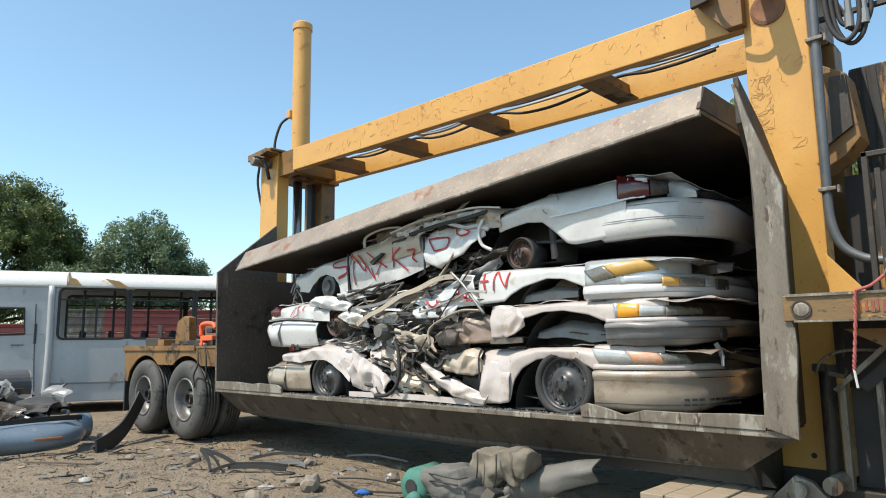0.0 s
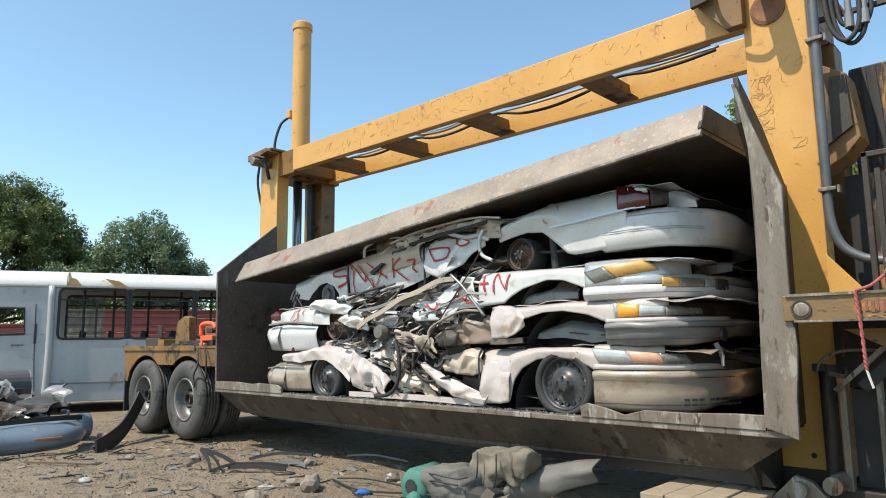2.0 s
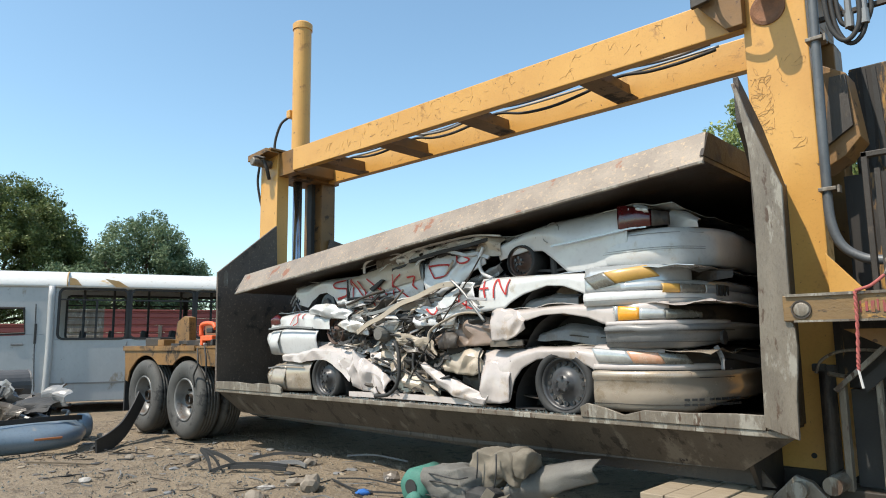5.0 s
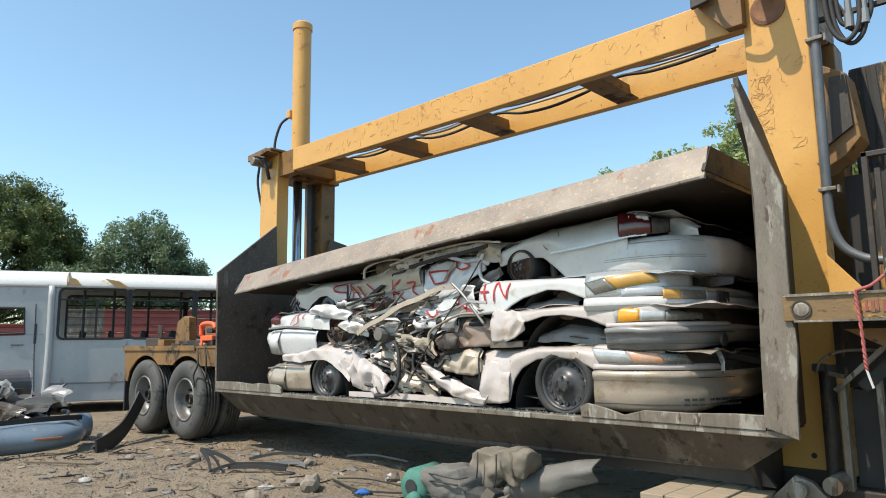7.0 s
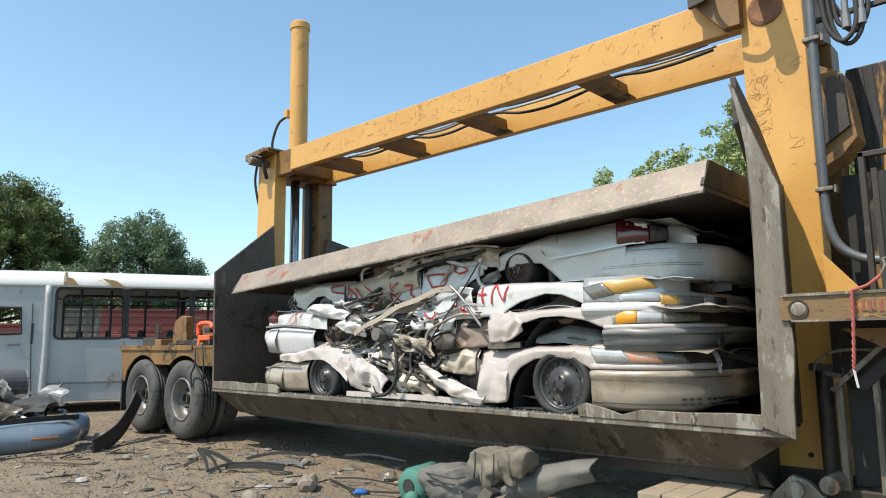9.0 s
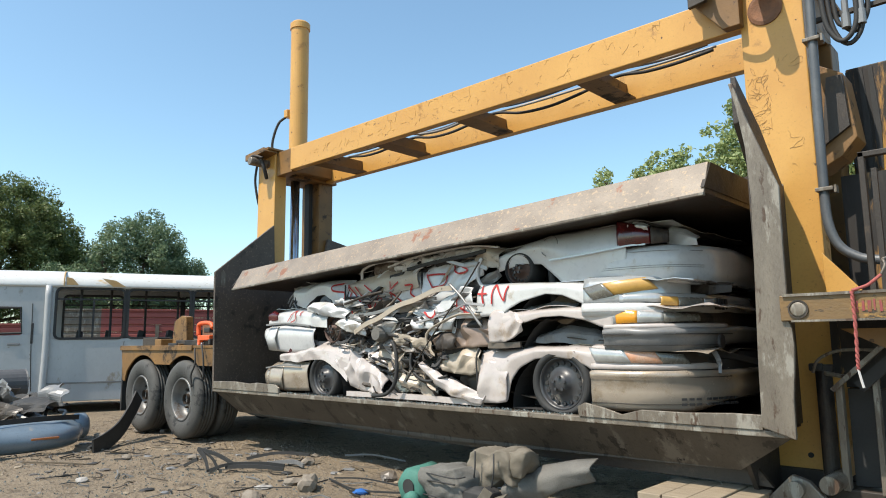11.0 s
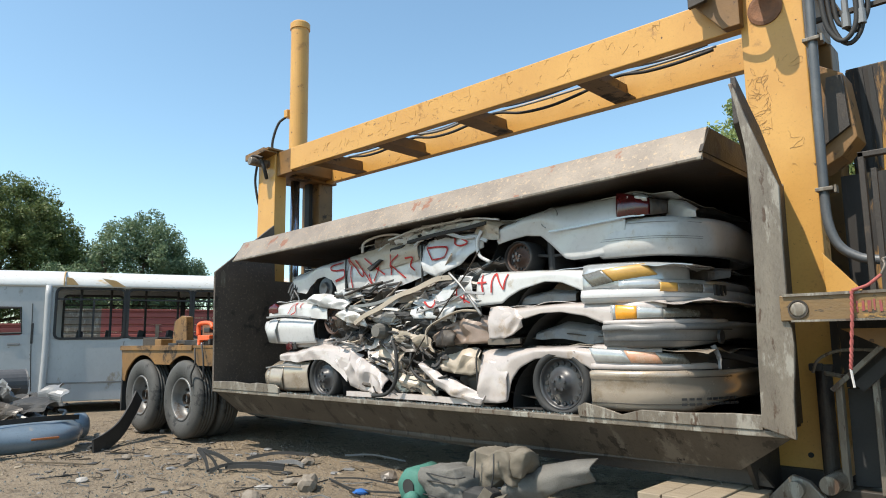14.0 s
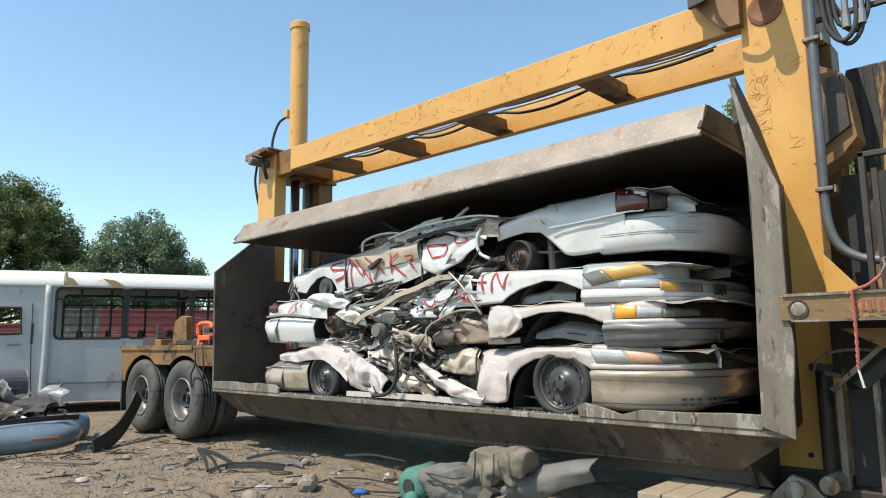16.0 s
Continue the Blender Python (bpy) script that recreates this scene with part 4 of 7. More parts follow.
    part("fender_liner", buckled([(-4.23, 1.38), (-4.05, 1.45), (-3.87, 1.50), (-3.66, 1.49), (-3.52, 1.36)], [(-4.22, 1.25), (-3.94, 1.23), (-3.7, 1.24), (-3.52, 1.23)], CY + 0.02, 6, 3, 0.055, 93), M_TORN, c, "dull tan panel folded like a box", solid=0.005)
    part("seat_block", buckled([(-4.16, 1.33), (-4.06, 1.37), (-3.95, 1.31)], [(-4.16, 1.22), (-4.05, 1.215), (-3.96, 1.23)], CY - 0.05, 3, 2, 0.025, 94), M_DARK, c, solid=0.02)
    part("bent_pillar", tube([(-4.26, CY - 0.05, 1.22), (-4.25, CY - 0.06, 1.36), (-4.08, CY - 0.06, 1.45), (-3.87, CY - 0.05, 1.515), (-3.66, CY - 0.03, 1.51)], 0.013, flat=0.6), P2, c, smooth=True)
    # many black and dark pieces stand in for shade between the folds
    tangle(c, 72, (-5.6, -4.2), (1.2, 1.45), (CY - 0.03, CY + 0.2), 202, (M_CREAM, M_CREAM, P2, M_BLACK, M_BLACK, M_BLACK, M_BLACK, M_DARK, M_DARK, M_CHROME), length=(0.15, 0.7), slope=0.05)
    return c


def car_third():
    c = thing("wrecked_car", (-4.215, 5.3, 1.55), "white and silver sedan crushed flat, wide amber lamp, red marks", "car wreck", "wrecked cars")
    W = M_WHITE
    f = [(-3.72, 1.85), (-3.4, 1.84), (-3.0, 1.83), (-2.75, 1.82), (-2.55, 1.80)]
    fb = [(-3.72, 1.56), (-3.44, 1.575), (-3.38, 1.62), (-3.25, 1.68), (-3.02, 1.735), (-2.86, 1.72), (-2.72, 1.665), (-2.62, 1.62), (-2.55, 1.64)]
    fen = part("front_fender", patch(f, fb, CY, 50, 10, 0.0, 0.07, 0.008, 121, 2.0), W, c, "white front fender with red marks", smooth=True, solid=0.005)
    part("arch_liner", lathe([(0.36, 0.0), (0.36, 0.3), (0.0, 0.3)], (-3.0, CY + 0.06, 1.40), 32, squash=0.14), M_BLACK, c)
    part("inner_fender", patch([(-3.3, 1.64), (-3.05, 1.69), (-2.8, 1.66)], [(-3.35, 1.56), (-3.05, 1.57), (-2.8, 1.58)], CY + 0.1, 16, 8, 0, 0.06, 0.03, 123, 3.0), M_GREYP, c, solid=0.004)
    part("brake_disc", lathe([(0, -0.01), (0.05, -0.02), (0.12, 0.0), (0.12, 0.03), (0, 0.03)], (-2.95, CY + 0.18, 1.62), 24), M_BARK, c)
    nose = [(-2.66, CY - 0.02), (-2.38, CY + 0.01), (-2.14, CY + 0.12), (-1.98, CY + 0.32), (-1.89, 4.98), (-1.88, 5.3), (-1.95, 5.9), (-2.2, 6.2)]
    part("front_bumper", sweep(nose, [(-0.04, 1.545), (0.015, 1.56), (0.03, 1.60), (0.02, 1.635), (0.0, 1.645)], crump=0.005, seed=23), W, c, "white bumper cover", smooth=True, solid=0.006)
    part("valance", sweep(nose[1:], [(0.0, 1.645), (0.012, 1.66), (0.012, 1.70), (-0.02, 1.72)], crump=0.006, seed=24), M_SILVER, c, "silver nose panel", smooth=True, solid=0.005)
    part("lamp_surround", sweep(nose[:4], [(-0.012, 1.63), (-0.006, 1.68), (-0.006, 1.77), (-0.03, 1.83), (-0.12, 1.85)]), M_SILVER, c, "silver panel round the lamps", smooth=True, solid=0.004)
    nose_line(c, nose, 1.642, 0.012, 0.008)
    nose_line(c, nose, 1.585, 0.030, 0.004, M_GREYP)
    nose_lamps(c, [(-2.58, CY), (-2.37, CY + 0.015), (-2.13, CY + 0.12)], (1.675, 1.745), (1.765, 1.83), (0, 0.42, 1), (M_DLENS, M_DAMBER), ("headlight", "turn_signal"), out=0.010, slant=-0.09)
    nose_lamps(c, [(-2.13, CY + 0.11), (-2.04, CY + 0.22), (-1.96, CY + 0.35), (-1.91, CY + 0.5)], (1.63, 1.62), (1.685, 1.675), (0, 0.3, 0.75, 1), (M_DAMBER, M_DLENS, M_SILVER), ("turn_signal", "fog_lamp", "number_plate_panel"), out=0.035)
    for k in range(4):
        part("number_plate_bar", prism([(4.86 + 0.06 * k, 1.60), (4.89 + 0.06 * k, 1.60), (4.89 + 0.06 * k, 1.68), (4.86 + 0.06 * k, 1.68)], "x", -1.862, -1.848), M_BLACK, c)
    part("hood", sheet(-3.4, -1.85, CY + 0.06, 6.1, lambda x, y: 1.825 - 0.07 * max(0, x + 2.4), crump=0.025, seed=25), M_SILVER, c, "silver hood, bent", solid=0.005)
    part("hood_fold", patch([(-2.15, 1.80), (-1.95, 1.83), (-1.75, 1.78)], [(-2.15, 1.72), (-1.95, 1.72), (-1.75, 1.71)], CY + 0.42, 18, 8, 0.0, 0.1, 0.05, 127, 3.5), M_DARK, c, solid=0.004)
    part("floor_pan", sheet(-6.3, -2.2, CY + 0.15, 6.1, lambda x, y: 1.55 - 0.02 * (x + 4), crump=0.05, seed=28), M_DARK, c, solid=0.01)
    # far end: boot, lamp and bumper
    part("rear_bumper", patch([(-7.0, 1.47), (-6.6, 1.52), (-6.02, 1.48)], [(-6.9, 1.22), (-6.5, 1.21), (-6.02, 1.23)], CY - 0.02, 24, 10, 0.05, 0.05, 0.006, 131, 2.0), W, c, "white rear bumper", smooth=True, solid=0.006)
    part("rear_end", sweep([(-6.9, 6.1), (-7.0, 5.2), (-7.02, CY + 0.2), (-6.92, CY + 0.03), (-6.7, CY)], [(0, 1.23), (0.04, 1.36), (0.0, 1.48), (-0.08, 1.52)]), W, c, smooth=True, solid=0.005)
    qp = part("quarter_panel", patch([(-6.86, 1.66), (-6.5, 1.70), (-6.1, 1.68), (-5.8, 1.63)], [(-6.9, 1.52), (-6.5, 1.535), (-6.1, 1.50), (-5.8, 1.48)], CY, 26, 10, 0.0, 0.12, 0.015, 133, 2.5), W, c, "white quarter panel with red marks", solid=0.004)
    part("trim_strip", ribbon([(-6.9, CY - 0.03, 1.515), (-6.5, CY - 0.035, 1.53), (-6.05, CY - 0.03, 1.50)], 0.02, 0.012), M_GREYP, c)
    part("taillight", patch([(-6.9, 1.655), (-6.82, 1.68), (-6.72, 1.65)], [(-6.9, 1.56), (-6.8, 1.56), (-6.72, 1.57)], CY - 0.015, 8, 8, 0.01, 0.03, 0.006, 135, 4.0), M_TAIL, c, "red tail lamp", solid=0.01)
    part("boot_lid", sheet(-6.9, -5.7, CY + 0.1, 6.1, lambda x, y: 1.69, crump=0.03, seed=31), W, c, solid=0.005)
    car_wheel(c, -5.74, 1.46, CY + 0.04, 0.17, 0.14, paint=M_RUST, bare=True)
    part("arch_liner", lathe([(0.27, 0.0), (0.27, 0.3), (0.0, 0.3)], (-5.82, CY + 0.1, 1.40), 28, squash=-0.15), M_BLACK, c)
    part("folded_panel", buckled([(-6.1, 1.74), (-5.8, 1.77), (-5.42, 1.66)], [(-6.08, 1.66), (-5.8, 1.60), (-5.42, 1.56)], CY - 0.05, 6, 3, 0.04, 141), W, c, "folded white panel", solid=0.004)
    part("folded_panel", buckled([(-5.6, 1.56), (-5.35, 1.58), (-5.1, 1.50)], [(-5.55, 1.50), (-5.35, 1.42), (-5.12, 1.40)], CY - 0.06, 5, 3, 0.035, 145), W, c, "folded white panel", solid=0.004)
    # torn side, squeezed into long folds
    part("roof_rail", ribbon([(-5.26, CY - 0.06, 1.43), (-5.08, CY - 0.07, 1.51), (-4.86, CY - 0.09, 1.57), (-4.62, CY - 0.07, 1.68), (-4.38, CY - 0.08, 1.73), (-4.15, CY - 0.05, 1.81), (-3.96, CY - 0.04, 1.82)], 0.045, 0.014), P2, c, "bent tan roof rail")
    part("roof_rail", ribbon([(-5.4, CY - 0.0, 1.60), (-5.0, CY - 0.02, 1.62), (-4.6, CY - 0.02, 1.70), (-4.2, CY, 1.74)], 0.03, 0.03), M_CHROME, c)
    tp = part("torn_door", buckled([(-4.51, 1.68), (-4.15, 1.71), (-3.97, 1.82), (-3.78, 1.83)], [(-4.45, 1.60), (-4.29, 1.52), (-3.95, 1.54), (-3.68, 1.56)], CY - 0.03, 7, 4, 0.045, 143), W, c, "torn white door with red marks", solid=0.004)
    part("torn_sheet", buckled([(-4.52, 1.57), (-4.2, 1.60), (-3.94, 1.57)], [(-4.44, 1.47), (-4.2, 1.455), (-4.0, 1.46)], CY - 0.05, 5, 2, 0.03, 147), W, c, "white torn sheet", solid=0.004)
    part("torn_sheet", patch([(-5.35, 1.62), (-5.0, 1.64), (-4.7, 1.7)], [(-5.35, 1.5), (-5.0, 1.5), (-4.7, 1.56)], CY + 0.06, 20, 10, 0.02, 0.05, 0.06, 149, 3.0), M_GREYP, c, solid=0.004)
    part("broken_strut", tube([(-4.0, CY - 0.04, 1.86), (-3.85, CY - 0.05, 1.74), (-3.72, CY - 0.06, 1.60), (-3.62, CY - 0.05, 1.48)], 0.012), M_CHROME, c, smooth=True)
    # mostly black pieces, put here as painted dark voids
    tangle(c, 78, (-5.5, -3.95), (1.46, 1.76), (CY - 0.05, CY + 0.16), 303, (W, M_GRIME_SHADE, P2, M_BLACK, M_BLACK, M_DARK, M_BLACK, M_BLACK, M_BLACK, M_DARK, M_CHROME), length=(0.3, 1.1), slope=0.18)
    marks(c, [[(-3.68, 1.83), (-3.64, 1.67)], [(-3.71, 1.76), (-3.61, 1.76)], [(-3.55, 1.67), (-3.54, 1.83), (-3.42, 1.69)], [(-3.42, 1.69), (-3.40, 1.82)]], CY, 0.018, fen)
    marks(c, [[(-3.92, 1.77), (-3.93, 1.64)], [(-3.97, 1.68), (-3.76, 1.59)], [(-3.85, 1.68), (-3.82, 1.59)], [(-4.19, 1.63), (-4.21, 1.56), (-4.32, 1.62)]], CY, 0.018, tp)
    marks(c, [[(-6.51, 1.55), (-6.39, 1.67), (-6.36, 1.58), (-6.45, 1.54)], [(-6.28, 1.67), (-6.27, 1.61)]], CY, 0.014, qp)
    return c


def car_top():
    c = thing("wrecked_car", (-3.375, 5.3, 2.0), "white sedan lying crushed on top, buckled doors with red spray marks", "car wreck", "wrecked cars")
    W = M_WHITE
    Y = CY + 0.02
    q = [(-3.54, 2.34), (-3.3, 2.41), (-3.03, 2.455), (-2.7, 2.47), (-2.33, 2.475)]
    qb = [(-3.54, 2.17), (-3.40, 2.20), (-3.25, 2.225), (-3.10, 2.21), (-2.97, 2.10), (-2.86, 2.0), (-2.8, 1.985), (-2.55, 2.0), (-2.33, 2.01)]
    part("quarter_panel", patch(q, qb, Y, 50, 14, 0.03, 0.16, 0.016, 161, 1.5), W, c, "white dented quarter panel", smooth=True, solid=0.005)
    part("fuel_cap", tube([(-3.01 + 0.075 * math.cos(a), Y + 0.035 + 0.03 * math.sin(a), 2.345 + 0.085 * math.sin(a)) for a in (k * 0.5 for k in range(10))], 0.004, 5), M_GREYP, c)
    tail = [(-2.56, Y + 0.03), (-2.40, Y + 0.014), (-2.18, Y + 0.03), (-2.0, Y + 0.12), (-1.87, Y + 0.31), (-1.80, 4.95), (-1.79, 5.3), (-1.88, 5.9), (-2.2, 6.2)]
    part("rear_bumper", sweep(tail, [(-0.06, 1.985), (-0.02, 2.0), (-0.008, 2.08), (-0.008, 2.17), (-0.016, 2.225), (-0.05, 2.26), (-0.14, 2.28), (-0.3, 2.29)], crump=0.008, seed=33, taper=-0.0), W, c, "white rear bumper cover", smooth=True, solid=0.006)
    nose_line(c, tail, 2.12, -0.004, 0.003, M_GREYP)
    nose_line(c, tail, 2.105, -0.004, 0.003, M_GREYP)
    nose_line(c, tail, 2.225, -0.012, 0.004, M_GREYP)
    part("trim_strip", ribbon([(-2.98, Y - 0.012, 2.225), (-2.7, Y - 0.015, 2.24), (-2.4, Y - 0.012, 2.265), (-2.28, Y + 0.005, 2.275), (-2.18, Y + 0.03, 2.275)], 0.012, 0.008), M_SILVER, c, "silver side trim")
    tl = [(-2.40, Y + 0.03), (-2.22, Y + 0.02), (-2.04, Y + 0.12)]
    nose_lamps(c, tl, (2.255, 2.29), (2.475, 2.37), (0, 0.7, 1), (M_TAIL, M_DARK), ("taillight", "lamp_housing"), out=0.004)
    part("broken_lens", buckled([(-2.30, 2.44), (-2.24, 2.46), (-2.15, 2.41)], [(-2.31, 2.40), (-2.24, 2.39), (-2.15, 2.38)], Y - 0.005, 4, 2, 0.015, 163), M_LENS, c, "shattered clear lamp lens", solid=0.004)
    part("broken_lens", buckled([(-2.34, 2.36), (-2.28, 2.36)], [(-2.34, 2.31), (-2.27, 2.32)], Y, 2, 2, 0.008, 164), M_LENS, c, "shattered clear lamp lens", solid=0.004)
    part("boot_lid", sheet(-2.8, -2.02, Y + 0.15, 6.15, lambda x, y: 2.46 - 0.16 * max(0, x + 2.25), crump=0.03, seed=35), W, c, solid=0.005)
    part("boot_corner", patch([(-2.12, 2.44), (-2.0, 2.40), (-1.9, 2.33)], [(-2.12, 2.28), (-2.0, 2.27), (-1.9, 2.26)], Y + 0.26, 14, 8, 0, 0.08, 0.02, 165, 3.0), M_WHITE, c, solid=0.004)
    part("underbody", sheet(-3.4, -2.25, Y + 0.1, 6.1, lambda x, y: 2.03, crump=0.04, seed=37), M_BLACK, c, solid=0.02)
    part("damper", tube([(-3.05, Y + 0.12, 2.2), (-3.03, Y + 0.12, 1.9)], 0.035, 10), M_BLACK, c)
    part("arch_liner", lathe([(0.33, 0.0), (0.33, 0.3), (0.0, 0.3)], (-3.32, Y + 0.1, 1.98), 30, squash=-0.1), M_BLACK, c)
    # doors, roof rails
    d1 = part("door", patch([(-5.56, 2.20), (-5.2, 2.25), (-4.86, 2.29), (-4.45, 2.28)], [(-5.56, 1.75), (-5.3, 1.76), (-4.74, 1.86), (-4.40, 1.96)], Y - 0.01, 40, 18, 0.04, 0.08, 0.022, 171, 1.6), W, c, "white front door, caved in, red marks", solid=0.005)
    d2 = part("door", buckled([(-4.45, 2.28), (-4.1, 2.32), (-3.66, 2.30)], [(-4.38, 1.97), (-4.26, 1.89), (-3.93, 2.03), (-3.68, 2.16)], Y - 0.03, 5, 3, 0.035, 173, 0.02, 0.10), W, c, "white rear door, bent, red marks", solid=0.005)
    part("door_edge", tube([(-3.68, Y - 0.02, 2.30), (-3.72, Y - 0.03, 2.2), (-3.7, Y - 0.02, 2.08), (-3.6, Y, 2.02)], 0.016, 8), W, c, smooth=True)
    part("door_gap", tube([(-5.57, Y + 0.0, 2.18), (-5.56, Y - 0.005, 1.95), (-5.56, Y + 0.01, 1.74)], 0.009, 6), M_BLACK, c)
    part("door_gap", tube([(-4.46, Y + 0.03, 2.24), (-4.425, Y + 0.0, 2.1), (-4.43, Y + 0.01, 1.88)], 0.011, 6), M_BLACK, c)
    part("roof_rail", tube([(-5.3, Y - 0.0, 2.22), (-5.25, Y - 0.02, 2.32), (-5.0, Y - 0.03, 2.37), (-4.75, Y - 0.02, 2.36), (-4.65, Y, 2.31)], 0.015, 8, flat=0.6), W, c, "bent white window frame", smooth=True)
    part("roof_rail", ribbon([(-4.85, Y - 0.04, 2.31), (-4.5, Y - 0.05, 2.37), (-4.1, Y - 0.05, 2.40), (-3.75, Y - 0.04, 2.41), (-3.5, Y, 2.38)], 0.014, 0.03), W, c, "bent white roof rail")
    part("roof_rail", ribbon([(-4.6, Y - 0.02, 2.27), (-4.2, Y - 0.04, 2.31), (-3.85, Y - 0.05, 2.33), (-3.62, Y - 0.03, 2.36)], 0.03, 0.03), M_BLACK, c)
    part("torn_corner", patch([(-3.78, 2.4), (-3.65, 2.42), (-3.5, 2.36)], [(-3.78, 2.28), (-3.65, 2.22), (-3.5, 2.22)], Y - 0.03, 14, 10, 0, 0.06, 0.05, 177, 4.0), P2, c, solid=0.004)
    part("roof_skin", patch([(-4.8, 2.33), (-4.4, 2.40), (-4.0, 2.43), (-3.6, 2.42)], [(-4.8, 2.27), (-4.4, 2.29), (-4.0, 2.33), (-3.6, 2.36)], Y - 0.03, 44, 8, 0.02, 0.10, 0.06, 191, 5.0), W, c, "crumpled white roof edge", solid=0.004)
    part("roof_skin", patch([(-5.35, 2.28), (-5.1, 2.35), (-4.75, 2.36)], [(-5.35, 2.18), (-5.1, 2.24), (-4.75, 2.26)], Y + 0.06, 20, 8, 0.02, 0.08, 0.04, 193, 5.0), M_BLACK, c, solid=0.004)
    # tan colour paints the shading where the upper door bends inward
    d3 = part("door_shade_skin", patch([(-5.5, 2.19), (-5.3, 2.23), (-4.95, 2.28), (-4.46, 2.27)], [(-5.5, 2.10), (-5.3, 2.04), (-4.95, 2.03), (-4.46, 2.10)], Y - 0.03, 36, 10, 0.02, 0.05, 0.022, 195, 2.4), P2, c, "upper door skin, tan put on for its shading, creased", solid=0.004)
    part("crease_gap", prism([(-5.16, 2.05), (-4.98, 2.13), (-4.95, 2.12), (-5.12, 2.02)], "y", Y - 0.055, Y - 0.02), M_BLACK, c)
    part("mirror_mount", prism([(-4.86, 2.19), (-4.68, 2.23), (-4.67, 2.255), (-4.86, 2.23)], "y", Y - 0.02, Y + 0.02), M_BLACK, c, bevel=0.004)
    part("roof_panel", sheet(-5.5, -2.6, Y + 0.12, 6.15, lambda x, y: 2.36 + 0.03 * (x + 4), crump=0.05, seed=39), W, c, solid=0.005)
    # dark backing sheet here too, against daylight through the doors
    part("floor_pan", sheet(-5.5, -3.4, Y + 0.14, 6.1, lambda x, y: 1.95 + 0.06 * (x + 4.5), crump=0.05, seed=41), M_DARK, c, solid=0.01)
    tangle(c, 22, (-4.9, -3.6), (2.24, 2.38), (Y - 0.0, Y + 0.12), 404, (W, M_GRIME_SHADE, M_BLACK, M_BLACK, M_DARK), length=(0.25, 0.9), slope=0.1)
    tangle(c, 16, (-4.4, -3.55), (1.82, 2.0), (Y + 0.02, Y + 0.12), 405, (M_BLACK, M_DARK, M_GRIME_SHADE, M_BLACK), length=(0.2, 0.6), slope=0.22)
    s1 = [[(-5.70, 2.14), (-5.83, 2.10), (-5.80, 2.05), (-5.61, 2.05)], [(-5.61, 2.05), (-5.595, 1.98), (-5.75, 1.93)]]
    m1 = [[(-5.47, 1.84), (-5.50, 2.18)], [(-5.50, 2.18), (-5.31, 1.98), (-5.29, 2.06)], [(-5.39, 2.15), (-5.15, 1.88)], [(-5.15, 1.88), (-5.20, 2.0)], [(-5.24, 2.16), (-4.95, 1.98)],
          [(-5.12, 1.92), (-5.02, 2.06)], [(-4.84, 2.17), (-4.86, 1.97)], [(-4.72, 2.16), (-4.84, 2.07), (-4.66, 1.93)], [(-4.64, 2.12), (-4.54, 2.12), (-4.59, 2.05), (-4.54, 2.0)]]
    marks(c, m1, Y, 0.019, d1, d3)
    m2 = [[(-4.38, 2.22), (-4.28, 2.08)], [(-4.28, 2.08), (-4.12, 2.10), (-4.12, 2.19), (-4.36, 2.20)], [(-4.06, 2.28), (-3.96, 2.19), (-3.86, 2.21), (-3.92, 2.25)]]
    marks(c, m2, Y, 0.019, d2)
    wheel = car_wheel(c, -3.31, 1.96, Y + 0.03, 0.145, 0.125, paint=M_RUST, bare=False)
    # front clip, bent off the rest
    f = [(-6.56, 2.04), (-6.3, 2.10), (-6.0, 2.15), (-5.57, 2.19)]
    fb = [(-6.56, 1.84), (-6.30, 1.81), (-6.25, 1.88), (-6.12, 1.97), (-5.98, 1.99), (-5.84, 1.95), (-5.76, 1.86), (-5.72, 1.73), (-5.57, 1.73)]
    clip = part("front_clip", patch(f, fb, Y + 0.01, 44, 10, 0.02, 0.12, 0.012, 181, 2.2), W, c, "white front fender with wheel arch", at=(-5.57, 5.3, 1.95), solid=0.005)
    part("arch_liner", lathe([(0.24, 0.0), (0.24, 0.25), (0.0, 0.25)], (-5.98, Y + 0.06, 1.80), 28, squash=-0.06), M_BLACK, clip)
    part("brake_drum", lathe([(0, -0.02), (0.06, -0.03), (0.075, -0.005), (0.12, 0.0), (0.125, 0.06), (0, 0.06)], (-5.97, Y + 0.05, 1.86), 24), M_RIM, clip)
    part("hood", sheet(-6.5, -5.4, Y + 0.14, 6.1, lambda x, y: 2.12 + 0.06 * (x + 6), crump=0.03, seed=43), W, clip, solid=0.005)
    part("radiator_support", patch([(-6.68, 2.02), (-6.6, 2.06), (-6.52, 2.0)], [(-6.66, 1.78), (-6.58, 1.76), (-6.5, 1.8)], Y + 0.06, 10, 12, 0, 0.05, 0.05, 185, 5.0), M_GREYP, clip, solid=0.005)
    rng = random.Random(6)
    for k in range(9):
        x, z = rng.uniform(-6.7, -6.48), rng.uniform(1.78, 2.0)
        part("wire", tube([(x, Y + rng.uniform(0, 0.1), z), (x + rng.uniform(-0.1, 0.1), Y + 0.03, z - 0.08), (x + rng.uniform(-0.12, 0.12), Y + 0.05, z - 0.16)], 0.009, 5), rng.choice((M_BLACK, M_CHROME, M_GREYP)), clip)
    marks(clip, s1, Y, 0.026, clip)
    return c, clip, wheel


M_RUST = mat("rusty_brake_metal", (0.102, 0.055, 0.038), (0.060, 0.039, 0.032), 0.6, 0.2, scale=8, fine=60, bump=0.2)
